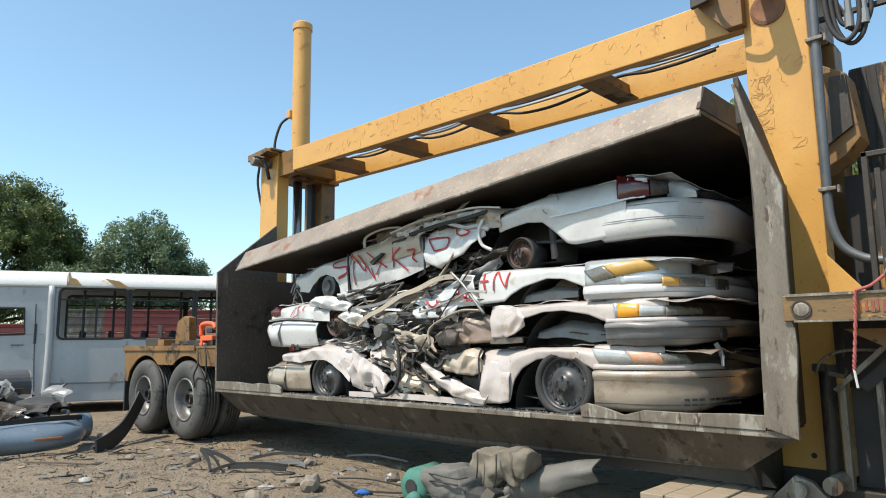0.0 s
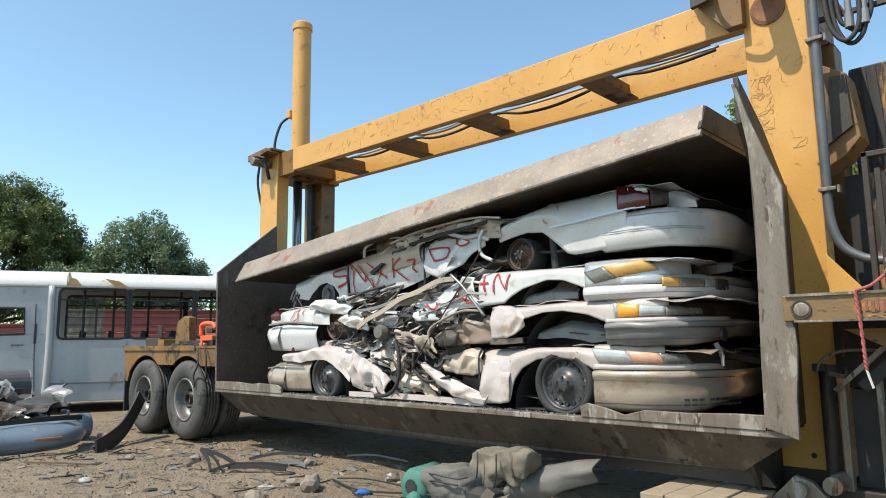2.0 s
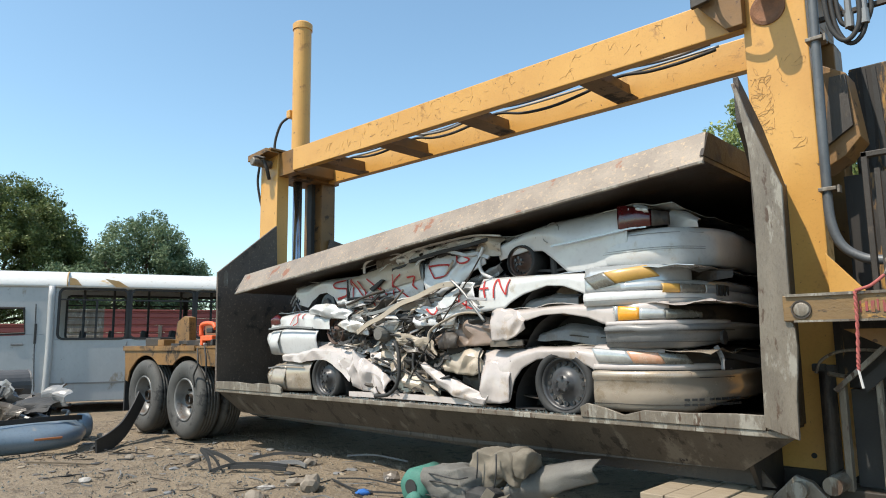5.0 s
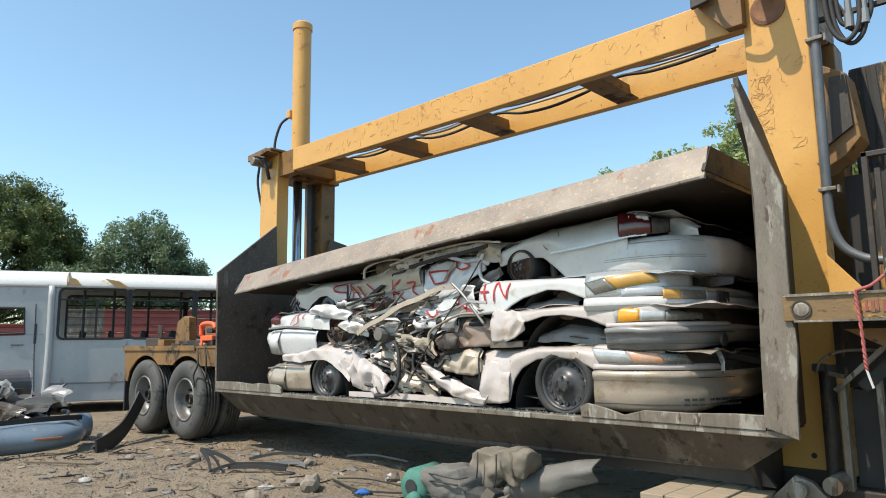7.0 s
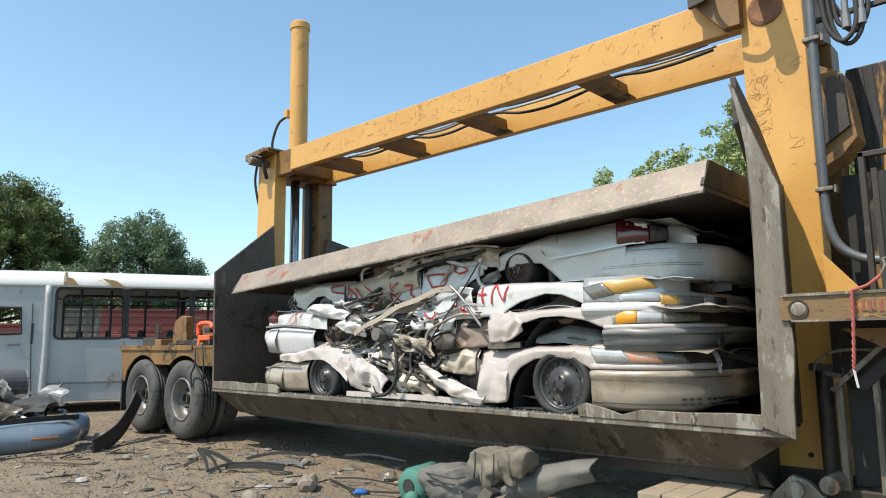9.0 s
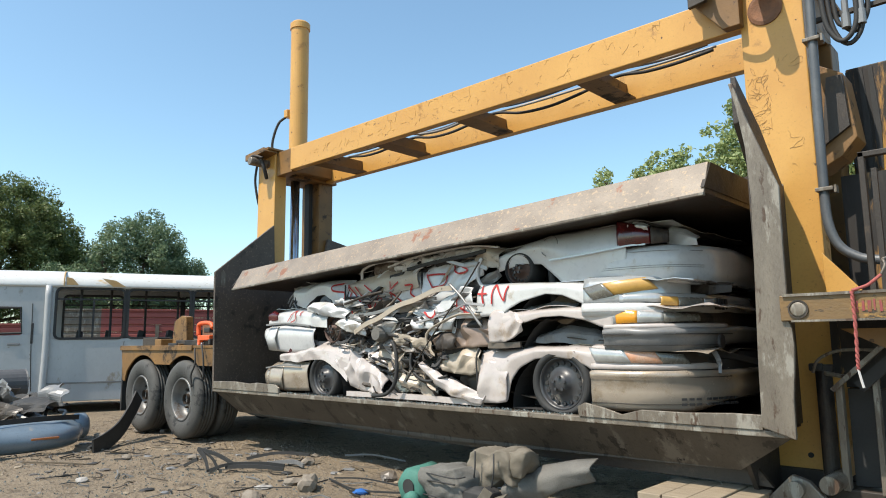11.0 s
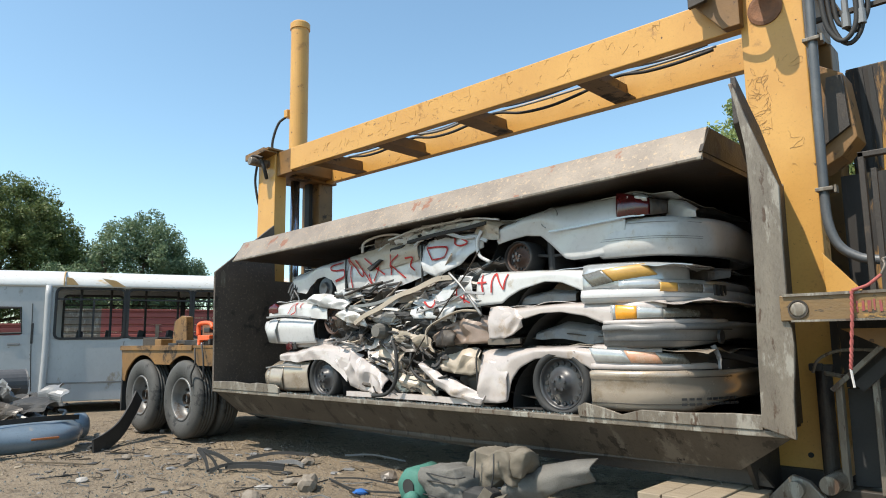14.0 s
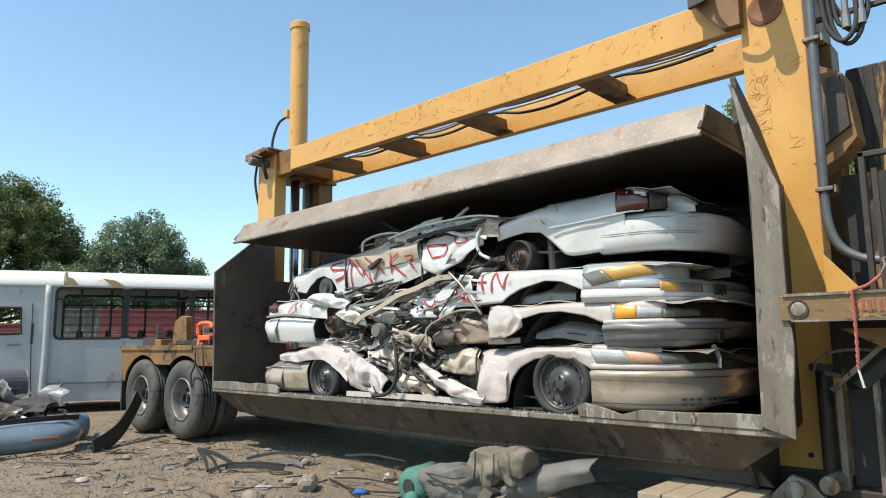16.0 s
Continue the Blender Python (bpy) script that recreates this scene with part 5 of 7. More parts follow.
M_TORN = mat("dull_pinkish_sheet", (0.306, 0.224, 0.176), (0.212, 0.156, 0.120), 0.5, scale=3, fine=30, bump=0.1, spot=(0.085, 0.064, 0.048), spot_scale=5, spot_at=0.58)
P2 = mat("scuffed_tan_paint", (0.46, 0.385, 0.30), (0.33, 0.28, 0.22), 0.5, scale=3, fine=30, bump=0.1, spot=(0.12, 0.09, 0.07), spot_scale=5, spot_at=0.6)
car_1 = car_bottom()
car_2 = car_second()
car_3 = car_third()
car_4, car_4_clip, car_4_wheel = car_top()
# ---- trailer running gear ----
def truck_wheel(parent, x, y, rim=M_RIMG, inner=False):
    at = (x, y, 0.52)
    tyre = [(0.29, 0.02), (0.31, -0.0), (0.42, -0.02), (0.49, 0.0), (0.515, 0.03), (0.52, 0.06)]
    for k in range(4):
        o = 0.075 + k * 0.04
        tyre += [(0.52, o), (0.508, o + 0.004), (0.508, o + 0.012), (0.52, o + 0.016)]
    tyre += [(0.515, 0.25), (0.48, 0.28), (0.29, 0.27)]
    w = part("wheel", lathe([(0.29, 0.25), (0.29, 0.02), (0.275, 0.0), (0.26, 0.02), (0.25, 0.09), (0.235, 0.16), (0.15, 0.175), (0.11, 0.17), (0.10, 0.12), (0.05, 0.10), (0, 0.10)], at, 40), rim, parent, at=at, smooth=True)
    part("tyre", lathe(tyre, at, 48), M_TYRE, w, "worn dusty truck tyre", smooth=True)
    if not inner:
        nut = None
        for k in range(8):
            a = math.pi / 4 * k
            o = Vector((0.165 * math.cos(a), 0.145, 0.165 * math.sin(a)))
            if nut is None:
                f = part("wheel_nut", lathe([(0, -0.02), (0.016, -0.02), (0.016, 0.02), (0, 0.02)], (0, 0, 0), 6), M_DARK, w, at=(0, 0, 0))
                nut, f.location = f.data, o
            else:
                h = new("wheel_nut", nut)
                h.parent, h.location = w, o
    return w


def make_trailer():
    c = thing("trailer_axles", (-9.5, 5.6, 0.0), "rusty yellow trailer end with tandem dual truck wheels", "trailer")
    for x in (-8.86, -10.14):
        for y in (4.34, 4.66, 6.35, 6.68):
            truck_wheel(c, x, y, inner=y not in (4.34,))
        part("axle", lathe([(0.07, 0), (0.07, 2.6)], (x, 4.4, 0.52), 16), M_DARK, c)
    # fender plate with two arches
    pts = [(-10.92, 1.22), (-10.88, 0.98), (-10.84, 0.72), (-10.76, 0.70), (-10.70, 0.86)]
    for cx in (-10.14, -8.86):
        for k in range(13):
            a = math.pi - 0.90 - (math.pi - 1.80) * k / 12
            pts.append((cx + 0.66 * math.cos(a), 0.50 + 0.60 * math.sin(a)))
    pts += [(-8.3, 0.97), (-8.05, 0.97), (-8.05, 1.20)]
    part("fender_plate", prism(pts, "y", 4.36, 4.385), M_YELD, c, "rusty yellow fender plate", bevel=0.004)
    part("deck", box(-10.92, -8.05, 4.35, 6.95, 1.20, 1.235), M_YELD, c, bevel=0.004)
    part("deck_edge", box(-10.92, -8.6, 4.335, 4.36, 1.17, 1.24), M_YELD, c, bevel=0.004)
    part("mudflap", box(-10.92, -10.88, 4.38, 5.0, 0.25, 0.95), M_BLACK, c)
    part("bumper_bar", box(-10.98, -10.88, 4.4, 6.9, 0.9, 1.2), M_DARK, c, bevel=0.01)
    # upright in the darker yellow, which paints it as shaded
    part("upright", prism([(-9.62, 1.235), (-9.58, 1.58), (-9.36, 1.66), (-9.22, 1.64), (-9.18, 1.235)], "y", 4.55, 4.66), M_YELD, c, bevel=0.008)
    part("upright", box(-9.12, -8.1, 4.75, 4.85, 1.26, 1.56), M_RUSTY, c, bevel=0.01)
    part("cross_beam", box(-10.5, -10.0, 4.5, 4.7, 1.235, 1.36), M_DARK, c, bevel=0.01)
    part("cross_beam", box(-9.9, -9.7, 4.42, 6.8, 1.235, 1.33), M_YELD, c, bevel=0.01)
    part("side_beam", box(-9.4, -8.03, 4.5, 4.62, 1.235, 1.31), M_DARK, c, bevel=0.01)
    rng = random.Random(12)
    for k in range(16):
        x, y = rng.uniform(-9.5, -8.2), rng.uniform(4.4, 4.9)
        part("scrap_piece", box(x, x + rng.uniform(0.08, 0.35), y, y + rng.uniform(0.03, 0.1), 1.236, 1.236 + rng.uniform(0.02, 0.09)), rng.choice((M_DARK, M_STEEL, M_WHITE, M_YELD, M_BLACK)), c, bevel=0.006)
    part("air_hose", tube([(-8.5, 4.33, 1.2), (-8.42, 4.30, 1.0), (-8.5, 4.29, 0.85), (-8.48, 4.3, 0.7)], 0.012, 6), M_BLACK, c, smooth=True)
    part("air_hose", tube([(-8.3, 4.32, 1.25), (-8.2, 4.3, 1.05), (-8.22, 4.32, 0.8)], 0.012, 6), M_BLACK, c, smooth=True)
    return c


make_trailer()


def make_jack():
    c = thing("hand_tool", (-8.45, 4.45, 1.24), "bright orange plastic machine with a handle on the trailer deck", "tool")
    part("body", box(-8.62, -8.30, 4.42, 4.52, 1.30, 1.37), M_ORANGE, c, bevel=0.012)
    part("foot", box(-8.62, -8.56, 4.42, 4.5, 1.24, 1.32), M_ORANGE, c, bevel=0.01)
    part("foot", box(-8.34, -8.28, 4.42, 4.5, 1.24, 1.32), M_BLACK, c, bevel=0.01)
    part("handle", tube([(-8.66, 4.46, 1.36), (-8.66, 4.46, 1.50), (-8.55, 4.46, 1.53), (-8.35, 4.46, 1.52), (-8.28, 4.46, 1.46)], 0.03, 8), M_ORANGE, c, smooth=True)
    part("motor", box(-8.5, -8.34, 4.44, 4.52, 1.40, 1.47), M_BLACK, c, bevel=0.015)


make_jack()


# ---- the bus ----
def make_bus():
    c = thing("shuttle_bus", (0, 0, 0), "derelict white shuttle bus without window glass, peeling roof edge", "bus")
    ORIGIN[c] = Vector((0, 0, 0))
    c.matrix_basis = pose(-14.6, 3.5, 0, 0, 0, 68.75)
    W, D = 6.6, 2.25
    wins = [(0.98, 2.18), (2.24, 3.42), (3.47, 4.65), (4.72, 5.9)]
    for y, s in ((0.0, 0.05), (D - 0.05, 0.05)):
        near = y == 0.0
        part("side_panel", box(0.86, W, y, y + s, 0.20, 1.385), M_BUS, c, bevel=0.01)
        part("side_panel", box(0.86, W, y, y + s, 2.36, 2.46), M_BUS, c)
        xs = [0.86] + [v for w in wins for v in w] + [W]
        for a, b in zip(xs[0::2], xs[1::2]):
            part("pillar", box(a, b, y, y + s, 1.385, 2.36), M_BUS if b - a > 0.1 else M_BLACK, c)
        for a, b in wins:
            fr = bmesh.new()
            r = 0.10
            ring_o, ring_i = [], []
            for (cx, cz, a0) in ((b - r, 2.36 - r, 0), (a + r, 2.36 - r, 90), (a + r, 1.385 + r, 180), (b - r, 1.385 + r, 270)):
                for k in range(5):
                    t = radians(a0 + 22.5 * k)
                    ring_o.append((cx + (r + 0.02) * math.cos(t), cz + (r + 0.02) * math.sin(t)))
                    ring_i.append((cx + (r - 0.025) * math.cos(t), cz + (r - 0.025) * math.sin(t)))
            yy = -0.012 if near else D - 0.07
            vs = [[fr.verts.new((p[0], yy + dy, p[1])) for p in ring] for ring, dy in ((ring_o, 0.07), (ring_o, 0), (ring_i, 0), (ring_i, 0.07))]
            n = len(ring_o)
            for p, q in zip(vs, vs[1:]):
                for k in range(n):
                    fr.faces.new((p[k], p[(k + 1) % n], q[(k + 1) % n], q[k]))
            wf = part("window", fr, M_BLACK, c, "black rubber window frame")
            part("sash_bar", box(a, b, yy + 0.01, yy + 0.04, 2.13, 2.16), M_BLACK, wf)
            if near and a < 2:
                part("sash_post", box((a + b) / 2 + 0.03, (a + b) / 2 + 0.07, yy + 0.01, yy + 0.04, 1.40, 2.14), M_BLACK, wf)
    prof = [(-0.02, 2.38), (-0.025, 2.42), (0.03, 2.52), (0.16, 2.62), (0.45, 2.70), (1.1, 2.74), (1.85, 2.69), (2.15, 2.63), (2.26, 2.55), (2.27, 2.40)]
    bm = bmesh.new()
    rows = [[bm.verts.new((u, y, z - 0.02 * max(0, 0.2 - u))) for y, z in prof] for u in (-0.6, -0.2, 0.86, 1.1, 2, 3, 4, 5, 6, W)]
    for a, b in zip(rows, rows[1:]):
        for k in range(len(prof) - 1):
            bm.faces.new((a[k], b[k], b[k + 1], a[k + 1]))
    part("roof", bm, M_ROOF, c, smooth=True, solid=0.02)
    part("roof_seam", ribbon([(1.10, -0.04, 2.40), (1.10, -0.045, 2.46), (1.10, -0.02, 2.57), (1.10, 0.1, 2.645), (1.10, 0.4, 2.70)], 0.02, 0.05, up=(1, 0, 0)), M_TAN, c)
    part("peeled_patch", prism([(1.14, 2.42), (1.35, 2.42), (1.25, 2.54), (1.14, 2.57)], "y", -0.062, -0.045), M_TAN, c)
    part("peeled_patch", prism([(1.95, 2.40), (2.18, 2.40), (2.0, 2.52), (1.75, 2.56)], "y", -0.062, -0.045), M_TAN, c)
    part("corner_post", tube([(0.84, -0.02, 0.25), (0.86, -0.03, 1.2), (0.85, -0.02, 2.40)], 0.06, 10), M_BUS, c, smooth=True)
    part("belt_line", box(0.9, W, -0.012, 0.0, 0.53, 0.56), M_GREYP, c)
    part("rear_wall", box(W, W + 0.05, 0, D, 0.25, 2.6), M_BUS, c)
    part("floor", box(-1.4, W, 0.05, D - 0.05, 0.55, 0.60), M_DARK, c)
    part("bulkhead", box(5.6, 5.64, 0.1, D - 0.1, 0.6, 2.3), M_DARK, c)
    # cab
    cab = [(-1.6, 0.30), (0.84, 0.25), (0.84, 1.48), (0.46, 1.48), (0.42, 1.46), (-0.55, 1.44), (-0.8, 1.40), (-1.6, 1.25)]
    part("cab_side", prism(cab, "y", -0.02, 0.03), M_BUS, c, bevel=0.01)
    part("cab_side", prism([(0.46, 1.48), (0.84, 1.48), (0.84, 2.44), (-0.6, 2.44), (-0.5, 2.30), (-0.35, 2.0), (0.43, 1.99)], "y", -0.02, 0.03), M_BUS, c)
    part("cab_frame", tube([(-0.55, -0.01, 1.46), (-0.35, -0.01, 1.97), (0.41, -0.02, 1.97), (0.45, -0.02, 1.5), (-0.5, -0.02, 1.46)], 0.025, 8, curved=False), M_BLACK, c)
    part("cab_door_gap", tube([(0.60, -0.025, 2.05), (0.62, -0.025, 1.2), (0.66, -0.025, 0.42)], 0.008, 5), M_BLACK, c)
    part("door_handle", box(0.24, 0.44, -0.04, -0.02, 1.27, 1.31), M_GREYP, c, bevel=0.006)
    part("door_hinge", box(0.60, 0.64, -0.04, -0.02, 1.3, 1.68), M_BLACK, c, bevel=0.006)
    part("hood", prism([(-2.4, 0.4), (-1.6, 0.35), (-1.6, 1.25), (-2.35, 1.1)], "y", -0.02, D), M_BUS, c, bevel=0.05)
    part("cab_far_side", box(-1.6, 0.84, D - 0.05, D, 0.3, 1.45), M_BUS, c)
    for u, y in ((-1.6, -0.01), (-1.6, D - 0.26), (4.6, -0.0), (4.6, D - 0.26)):
        part("wheel", lathe([(0, 0.05), (0.2, 0.03), (0.24, 0.0), (0.36, 0.0), (0.4, 0.03), (0.4, 0.22), (0, 0.24)], (u, y, 0.40), 28), M_TYRE, c, smooth=True)
    rng = random.Random(2)
    for k in range(5):
        u = 1.35 + 0.62 * k + rng.uniform(-0.05, 0.05)
        y = rng.choice((0.35, 0.9, 1.7))
        part("grab_pole", tube([(u, y, 0.6), (u, y, 2.6)], 0.025, 8), M_BLACK, c)
    for k, u in enumerate((1.2, 1.75, 2.4, 3.0, 3.7, 4.4)):
        part("seat_back", prism([(u, 0.9), (u + 0.12, 0.9), (u + 0.2, 1.55), (u + 0.1, 1.58)], "y", 1.35, 2.1), M_BLACK, c, bevel=0.02)
    # scratch
    part("long_scratch", tube([(2.2, -0.006, 1.33), (2.17, -0.006, 1.15), (2.22, -0.006, 1.02)], 0.008, 5), M_GREYP, c)
    return c


make_bus()


def make_shed():
    c = thing("shed_wall", (-21.5, 8.0, 0.0), "long red ribbed metal shed wall behind the bus", "shed")
    ORIGIN[c] = Vector((0, 0, 0))
    c.matrix_basis = pose(-22.6, 1.0, 0, 0, 0, 66)
    for x0, x1, n, m in ((0, 5.6, 9, M_FENCE), (5.6, 6.9, 11, M_STEEL), (6.9, 17, 11, M_FENCE)):
        for k in range(n):
            z = 0.02 + 0.2 * k
            part("rib_sheet", prism([(0.0, z), (-0.03, z + 0.02), (-0.03, z + 0.12), (0.0, z + 0.15), (0.0, z + 0.195), (0.05, z + 0.195), (0.05, z)], "x", x0, x1), m, c)
        part("roof_edge", box(x0, x1, -0.08, 0.5, 0.02 + 0.2 * n, 0.06 + 0.2 * n), m, c)
    for k in range(7):
        part("post", box(0.2 + 2.7 * k, 0.3 + 2.7 * k, -0.06, -0.03, 0, 1.8), M_STEEL, c)


make_shed()


# ---- trees ----
def make_tree(at, blobs, leaf, seed, material, label, size=0.13, per=70, dens=30):
    """A trunk with limbs to every clump, and a crown of many small leaves round the clumps."""
    c = thing("tree", at, label, "tree", "trees")
    rng = random.Random(seed)
    base = Vector(at)
    mid = base + Vector((0, 0, blobs[0][2] * 0.45))
    wood = tube([base - Vector((0, 0, 0.1)), base + Vector((0.1, 0.05, blobs[0][2] * 0.2)), mid], 0.22, 10)
    verts, faces = [], []
    for bx, by, bz, r in blobs:
        ctr = base + Vector((bx, by, bz))
        tube([mid, mid.lerp(ctr, 0.5) + Vector((rng.uniform(-0.3, 0.3), rng.uniform(-0.3, 0.3), 0.1)), ctr], 0.06, 6, wood)
        for k in range(int(dens * r * r) + 4):
            d = Vector((rng.gauss(0, 1), rng.gauss(0, 1), rng.gauss(0, 1))).normalized()
            rr = r * (0.55 + 0.5 * rng.random() ** 0.6)
            if noise.noise((ctr + d * rr) * 0.9) < -0.22:
                continue
            cl = ctr + d * rr
            cr = rng.uniform(0.15, 0.34)
            for j in range(per):
                e = Vector((rng.gauss(0, 1), rng.gauss(0, 1), rng.gauss(0, 0.8)))
                e *= cr * 0.6 * min(1.0, 1.7 / max(e.length, 0.01))
                p = cl + e
                s = size * rng.uniform(0.6, 1.3)
                nrm = (Vector((rng.gauss(0, 1), rng.gauss(0, 1), rng.gauss(0.6, 1)))).normalized()
                t = nrm.orthogonal().normalized()
                t = (Matrix.Rotation(rng.uniform(0, 6.28), 3, nrm) @ t)
                b = nrm.cross(t)
                i = len(verts)
                verts.extend([tuple(p - t * s * 0.5 - base), tuple(p + b * s * 0.25 - base), tuple(p + t * s * 0.5 - base), tuple(p - b * s * 0.25 - base)])
                faces.append((i, i + 1, i + 2, i + 3))
    part("trunk", wood, M_BARK, c)
    me = bpy.data.meshes.new("crown")
    me.from_pydata(verts, [], faces)
    me.materials.append(material)
    ob = new("crown", me)
    ob.parent = c
    ob["kind"] = "stuff"
    return c


make_tree((-26.3, 5.9, 0), [(0.0, 0.0, 4.4, 2.4), (0.6, -0.3, 5.5, 1.4), (0.3, 0.7, 5.7, 1.35), (0.3, 1.5, 4.9, 1.2), (0.3, 2.4, 4.2, 1.0), (-0.3, -1.6, 4.7, 1.9), (0.2, 1.5, 4.5, 1.6), (0.5, 2.3, 3.6, 1.5), (0.6, -1.5, 3.0, 1.9), (0.3, 0.5, 2.6, 2.0), (0.5, 3.1, 3.0, 1.2), (0.2, 0.8, 5.5, 1.2), (0.6, 3.8, 2.6, 0.9)],
          M_LEAF1, 5, M_LEAF1, "broad green tree in full leaf behind the bus", dens=64, per=100, size=0.10)
make_tree((-24.0, 9.8, 0), [(0.0, 0.1, 3.9, 1.6), (0.1, 0.6, 5.0, 1.0), (0.2, -0.4, 4.8, 0.75), (0.1, 1.2, 3.6, 1.2), (0.3, -1.2, 3.1, 1.3), (0.2, -2.1, 2.9, 1.2), (0.3, 1.7, 2.8, 1.0), (0.2, 1.4, 4.6, 0.75), (0.1, 1.9, 3.9, 0.7), (0.0, 0.0, 2.2, 1.7), (0.2, -1.1, 4.1, 0.4)],
          M_LEAF2, 6, M_LEAF2, "dark green bushy tree with ragged twigs", dens=70, per=90, size=0.10)
make_tree((-7.0, 24.2, 0), [(0.6, 0.3, 7.6, 1.9), (-0.9, -0.3, 8.2, 1.0), (-0.6, 0, 9.2, 0.6), (-2.0, -0.7, 7.5, 1.1), (-3.1, -1.2, 7.3, 0.75), (-1.2, -0.4, 7.2, 1.2), (-4.0, -1.5, 7.1, 0.4), (-5.2, -2.2, 7.05, 0.4), (2.0, 0.6, 7.5, 1.8), (3.5, 0.8, 6.5, 1.8), (0.5, 0.3, 5.4, 2.2), (-2.4, -0.2, 5.6, 1.5), (4.5, 0.5, 8.0, 1.5)],
          M_LEAF3, 7, M_LEAF3, "light green leafy tree rising behind the crusher", dens=34, per=44, size=0.19)
make_tree((-19.5, 11.5, 0), [(0.0, 0.0, 2.9, 0.5), (0.2, 0.5, 2.4, 0.6), (-0.2, -0.4, 2.2, 0.6)], M_LEAF2, 8, M_LEAF2, "small green bush at the shed", dens=40, per=30, size=0.1)
# ---- machinery at the near end of the crusher ----
M_TIE = mat("scraped_yellow_bar", (0.230, 0.135, 0.048), (0.132, 0.085, 0.040), 0.6, 0.0, scale=5, fine=50, bump=0.2, spot=(0.391, 0.210, 0.044), spot_scale=4, spot_at=0.55, stretch=(0.6, 1, 1.5), spot2=(0.057, 0.040, 0.024), spot2_scale=11, spot2_at=0.6)
# black coverage holds oil and also painted shade
M_OILY_SHADE = mat("oily_shaded_yellow_paint", (0.42, 0.22, 0.05), (0.30, 0.15, 0.04), 0.5, scale=2, fine=40, bump=0.1, spot=(0.018, 0.015, 0.013), spot_scale=1.6, spot_at=0.40, stretch=(2.2, 1, 0.35), spot2=(0.03, 0.024, 0.02), spot2_scale=6, spot2_at=0.56)
M_FADED = mat("faded_red_paint", (0.30, 0.05, 0.06), (0.22, 0.06, 0.05), 0.7, scale=30, fine=90, bump=0, spot=(0.20, 0.10, 0.04), spot_scale=40, spot_at=0.52)


def make_power_unit():
    c = thing("power_unit", (-0.6, 5.9, 0.0), "yellow hydraulic power unit with hoses beside the crusher post", "machine")
    part("tie_bar", box(-1.26, 0.1, 4.29, 4.335, 1.345, 1.495), M_TIE, c, "rusty yellow tie bar with a pin", bevel=0.006)
    # unseen plate, added so that everything below the bar lies in shade
    part("shading_plate", box(-1.20, 0.4, 4.337, 5.04, 1.46, 1.485), M_DARK, c)
    part("bar_edge", box(-1.24, 0.1, 4.275, 4.295, 1.487, 1.503), M_STEEL, c)
    part("bar_edge", box(-1.20, 0.1, 4.275, 4.295, 1.338, 1.350), M_STEEL, c)
    part("pin_hole", lathe([(0, -0.006), (0.034, -0.006), (0.042, -0.002), (0.046, 0.004), (0.05, 0.012), (0, 0.012)], (-1.16, 4.285, 1.412), 24), M_STEEL, c, smooth=True)
    part("pin_ring", lathe([(0.046, -0.008), (0.055, -0.008), (0.055, 0.01), (0.046, 0.01)], (-1.16, 4.287, 1.412), 24), M_DARK, c)
    for x, y, w, z in [(-0.865 + 0.028 * k, 4.27, 0.009 + 0.004 * (k % 3), 1.385 + 0.006 * (k % 2)) for k in range(9)]:
        part("red_bar", box(x, x + w, 4.286, 4.291, z, z + 0.062), M_FADED, c)
    # conduit down the side of the post
    part("conduit", tube([(-1.14, 5.1, 4.1), (-1.14, 5.1, 3.6), (-1.15, 5.1, 2.8), (-1.155, 5.1, 2.3), (-1.15, 5.1, 2.04), (-1.10, 5.1, 1.87), (-1.0, 5.1, 1.78), (-0.88, 5.1, 1.745), (-0.6, 5.1, 1.73)], 0.032, 12), M_PIPE, c, "grey bent conduit", smooth=True)
    for z in (3.33, 2.25):
        part("clamp", box(-1.20, -1.09, 5.055, 5.2, z - 0.012, z + 0.014), M_STEEL, c, bevel=0.004)
        part("clamp_bolt", box(-1.085, -1.07, 5.06, 5.12, z - 0.03, z + 0.02), M_STEEL, c)
    # loops of hose at the top
    for k, (x, r, zz) in enumerate(((-1.06, 0.017, 3.27), (-1.03, 0.016, 3.25), (-1.0, 0.016, 3.34))):
        part("hydraulic_hose", tube([(x - 0.02, 5.1 + 0.03 * k, 4.0), (x, 5.1 + 0.03 * k, 3.5), (x + 0.05, 5.1 + 0.03 * k, zz + 0.05), (x + 0.12, 5.1 + 0.03 * k, zz), (x + 0.19, 5.1 + 0.03 * k, zz + 0.1), (x + 0.2, 5.1 + 0.03 * k, 3.6), (x + 0.2, 5.1, 4.0)], r, 10), M_BLACK, c, smooth=True)
    for x in (-0.93, -0.84):
        part("hose_fitting", lathe([(0, 0), (0.03, 0), (0.03, 0.1), (0.022, 0.1), (0.022, 0.2), (0, 0.2)], (x, 5.12, 3.36), 12, "z"), M_CHROME, c)
    part("hose_rack", box(-1.15, -0.3, 5.2, 5.24, 3.50, 3.53), M_DARK, c)
    # junction box on the post, engine house, frame
    part("valve_box", prism([(-1.12, 3.10), (-1.02, 3.10), (-1.0, 2.72), (-1.18, 2.60)], "y", 5.28, 5.32), M_DARK, c)
    part("valve_box", prism([(-1.20, 3.24), (-1.02, 3.12), (-0.985, 2.82), (-0.965, 2.64), (-1.07, 2.52), (-1.22, 2.44)], "y", 5.32, 5.6), M_YELD, c, bevel=0.006)
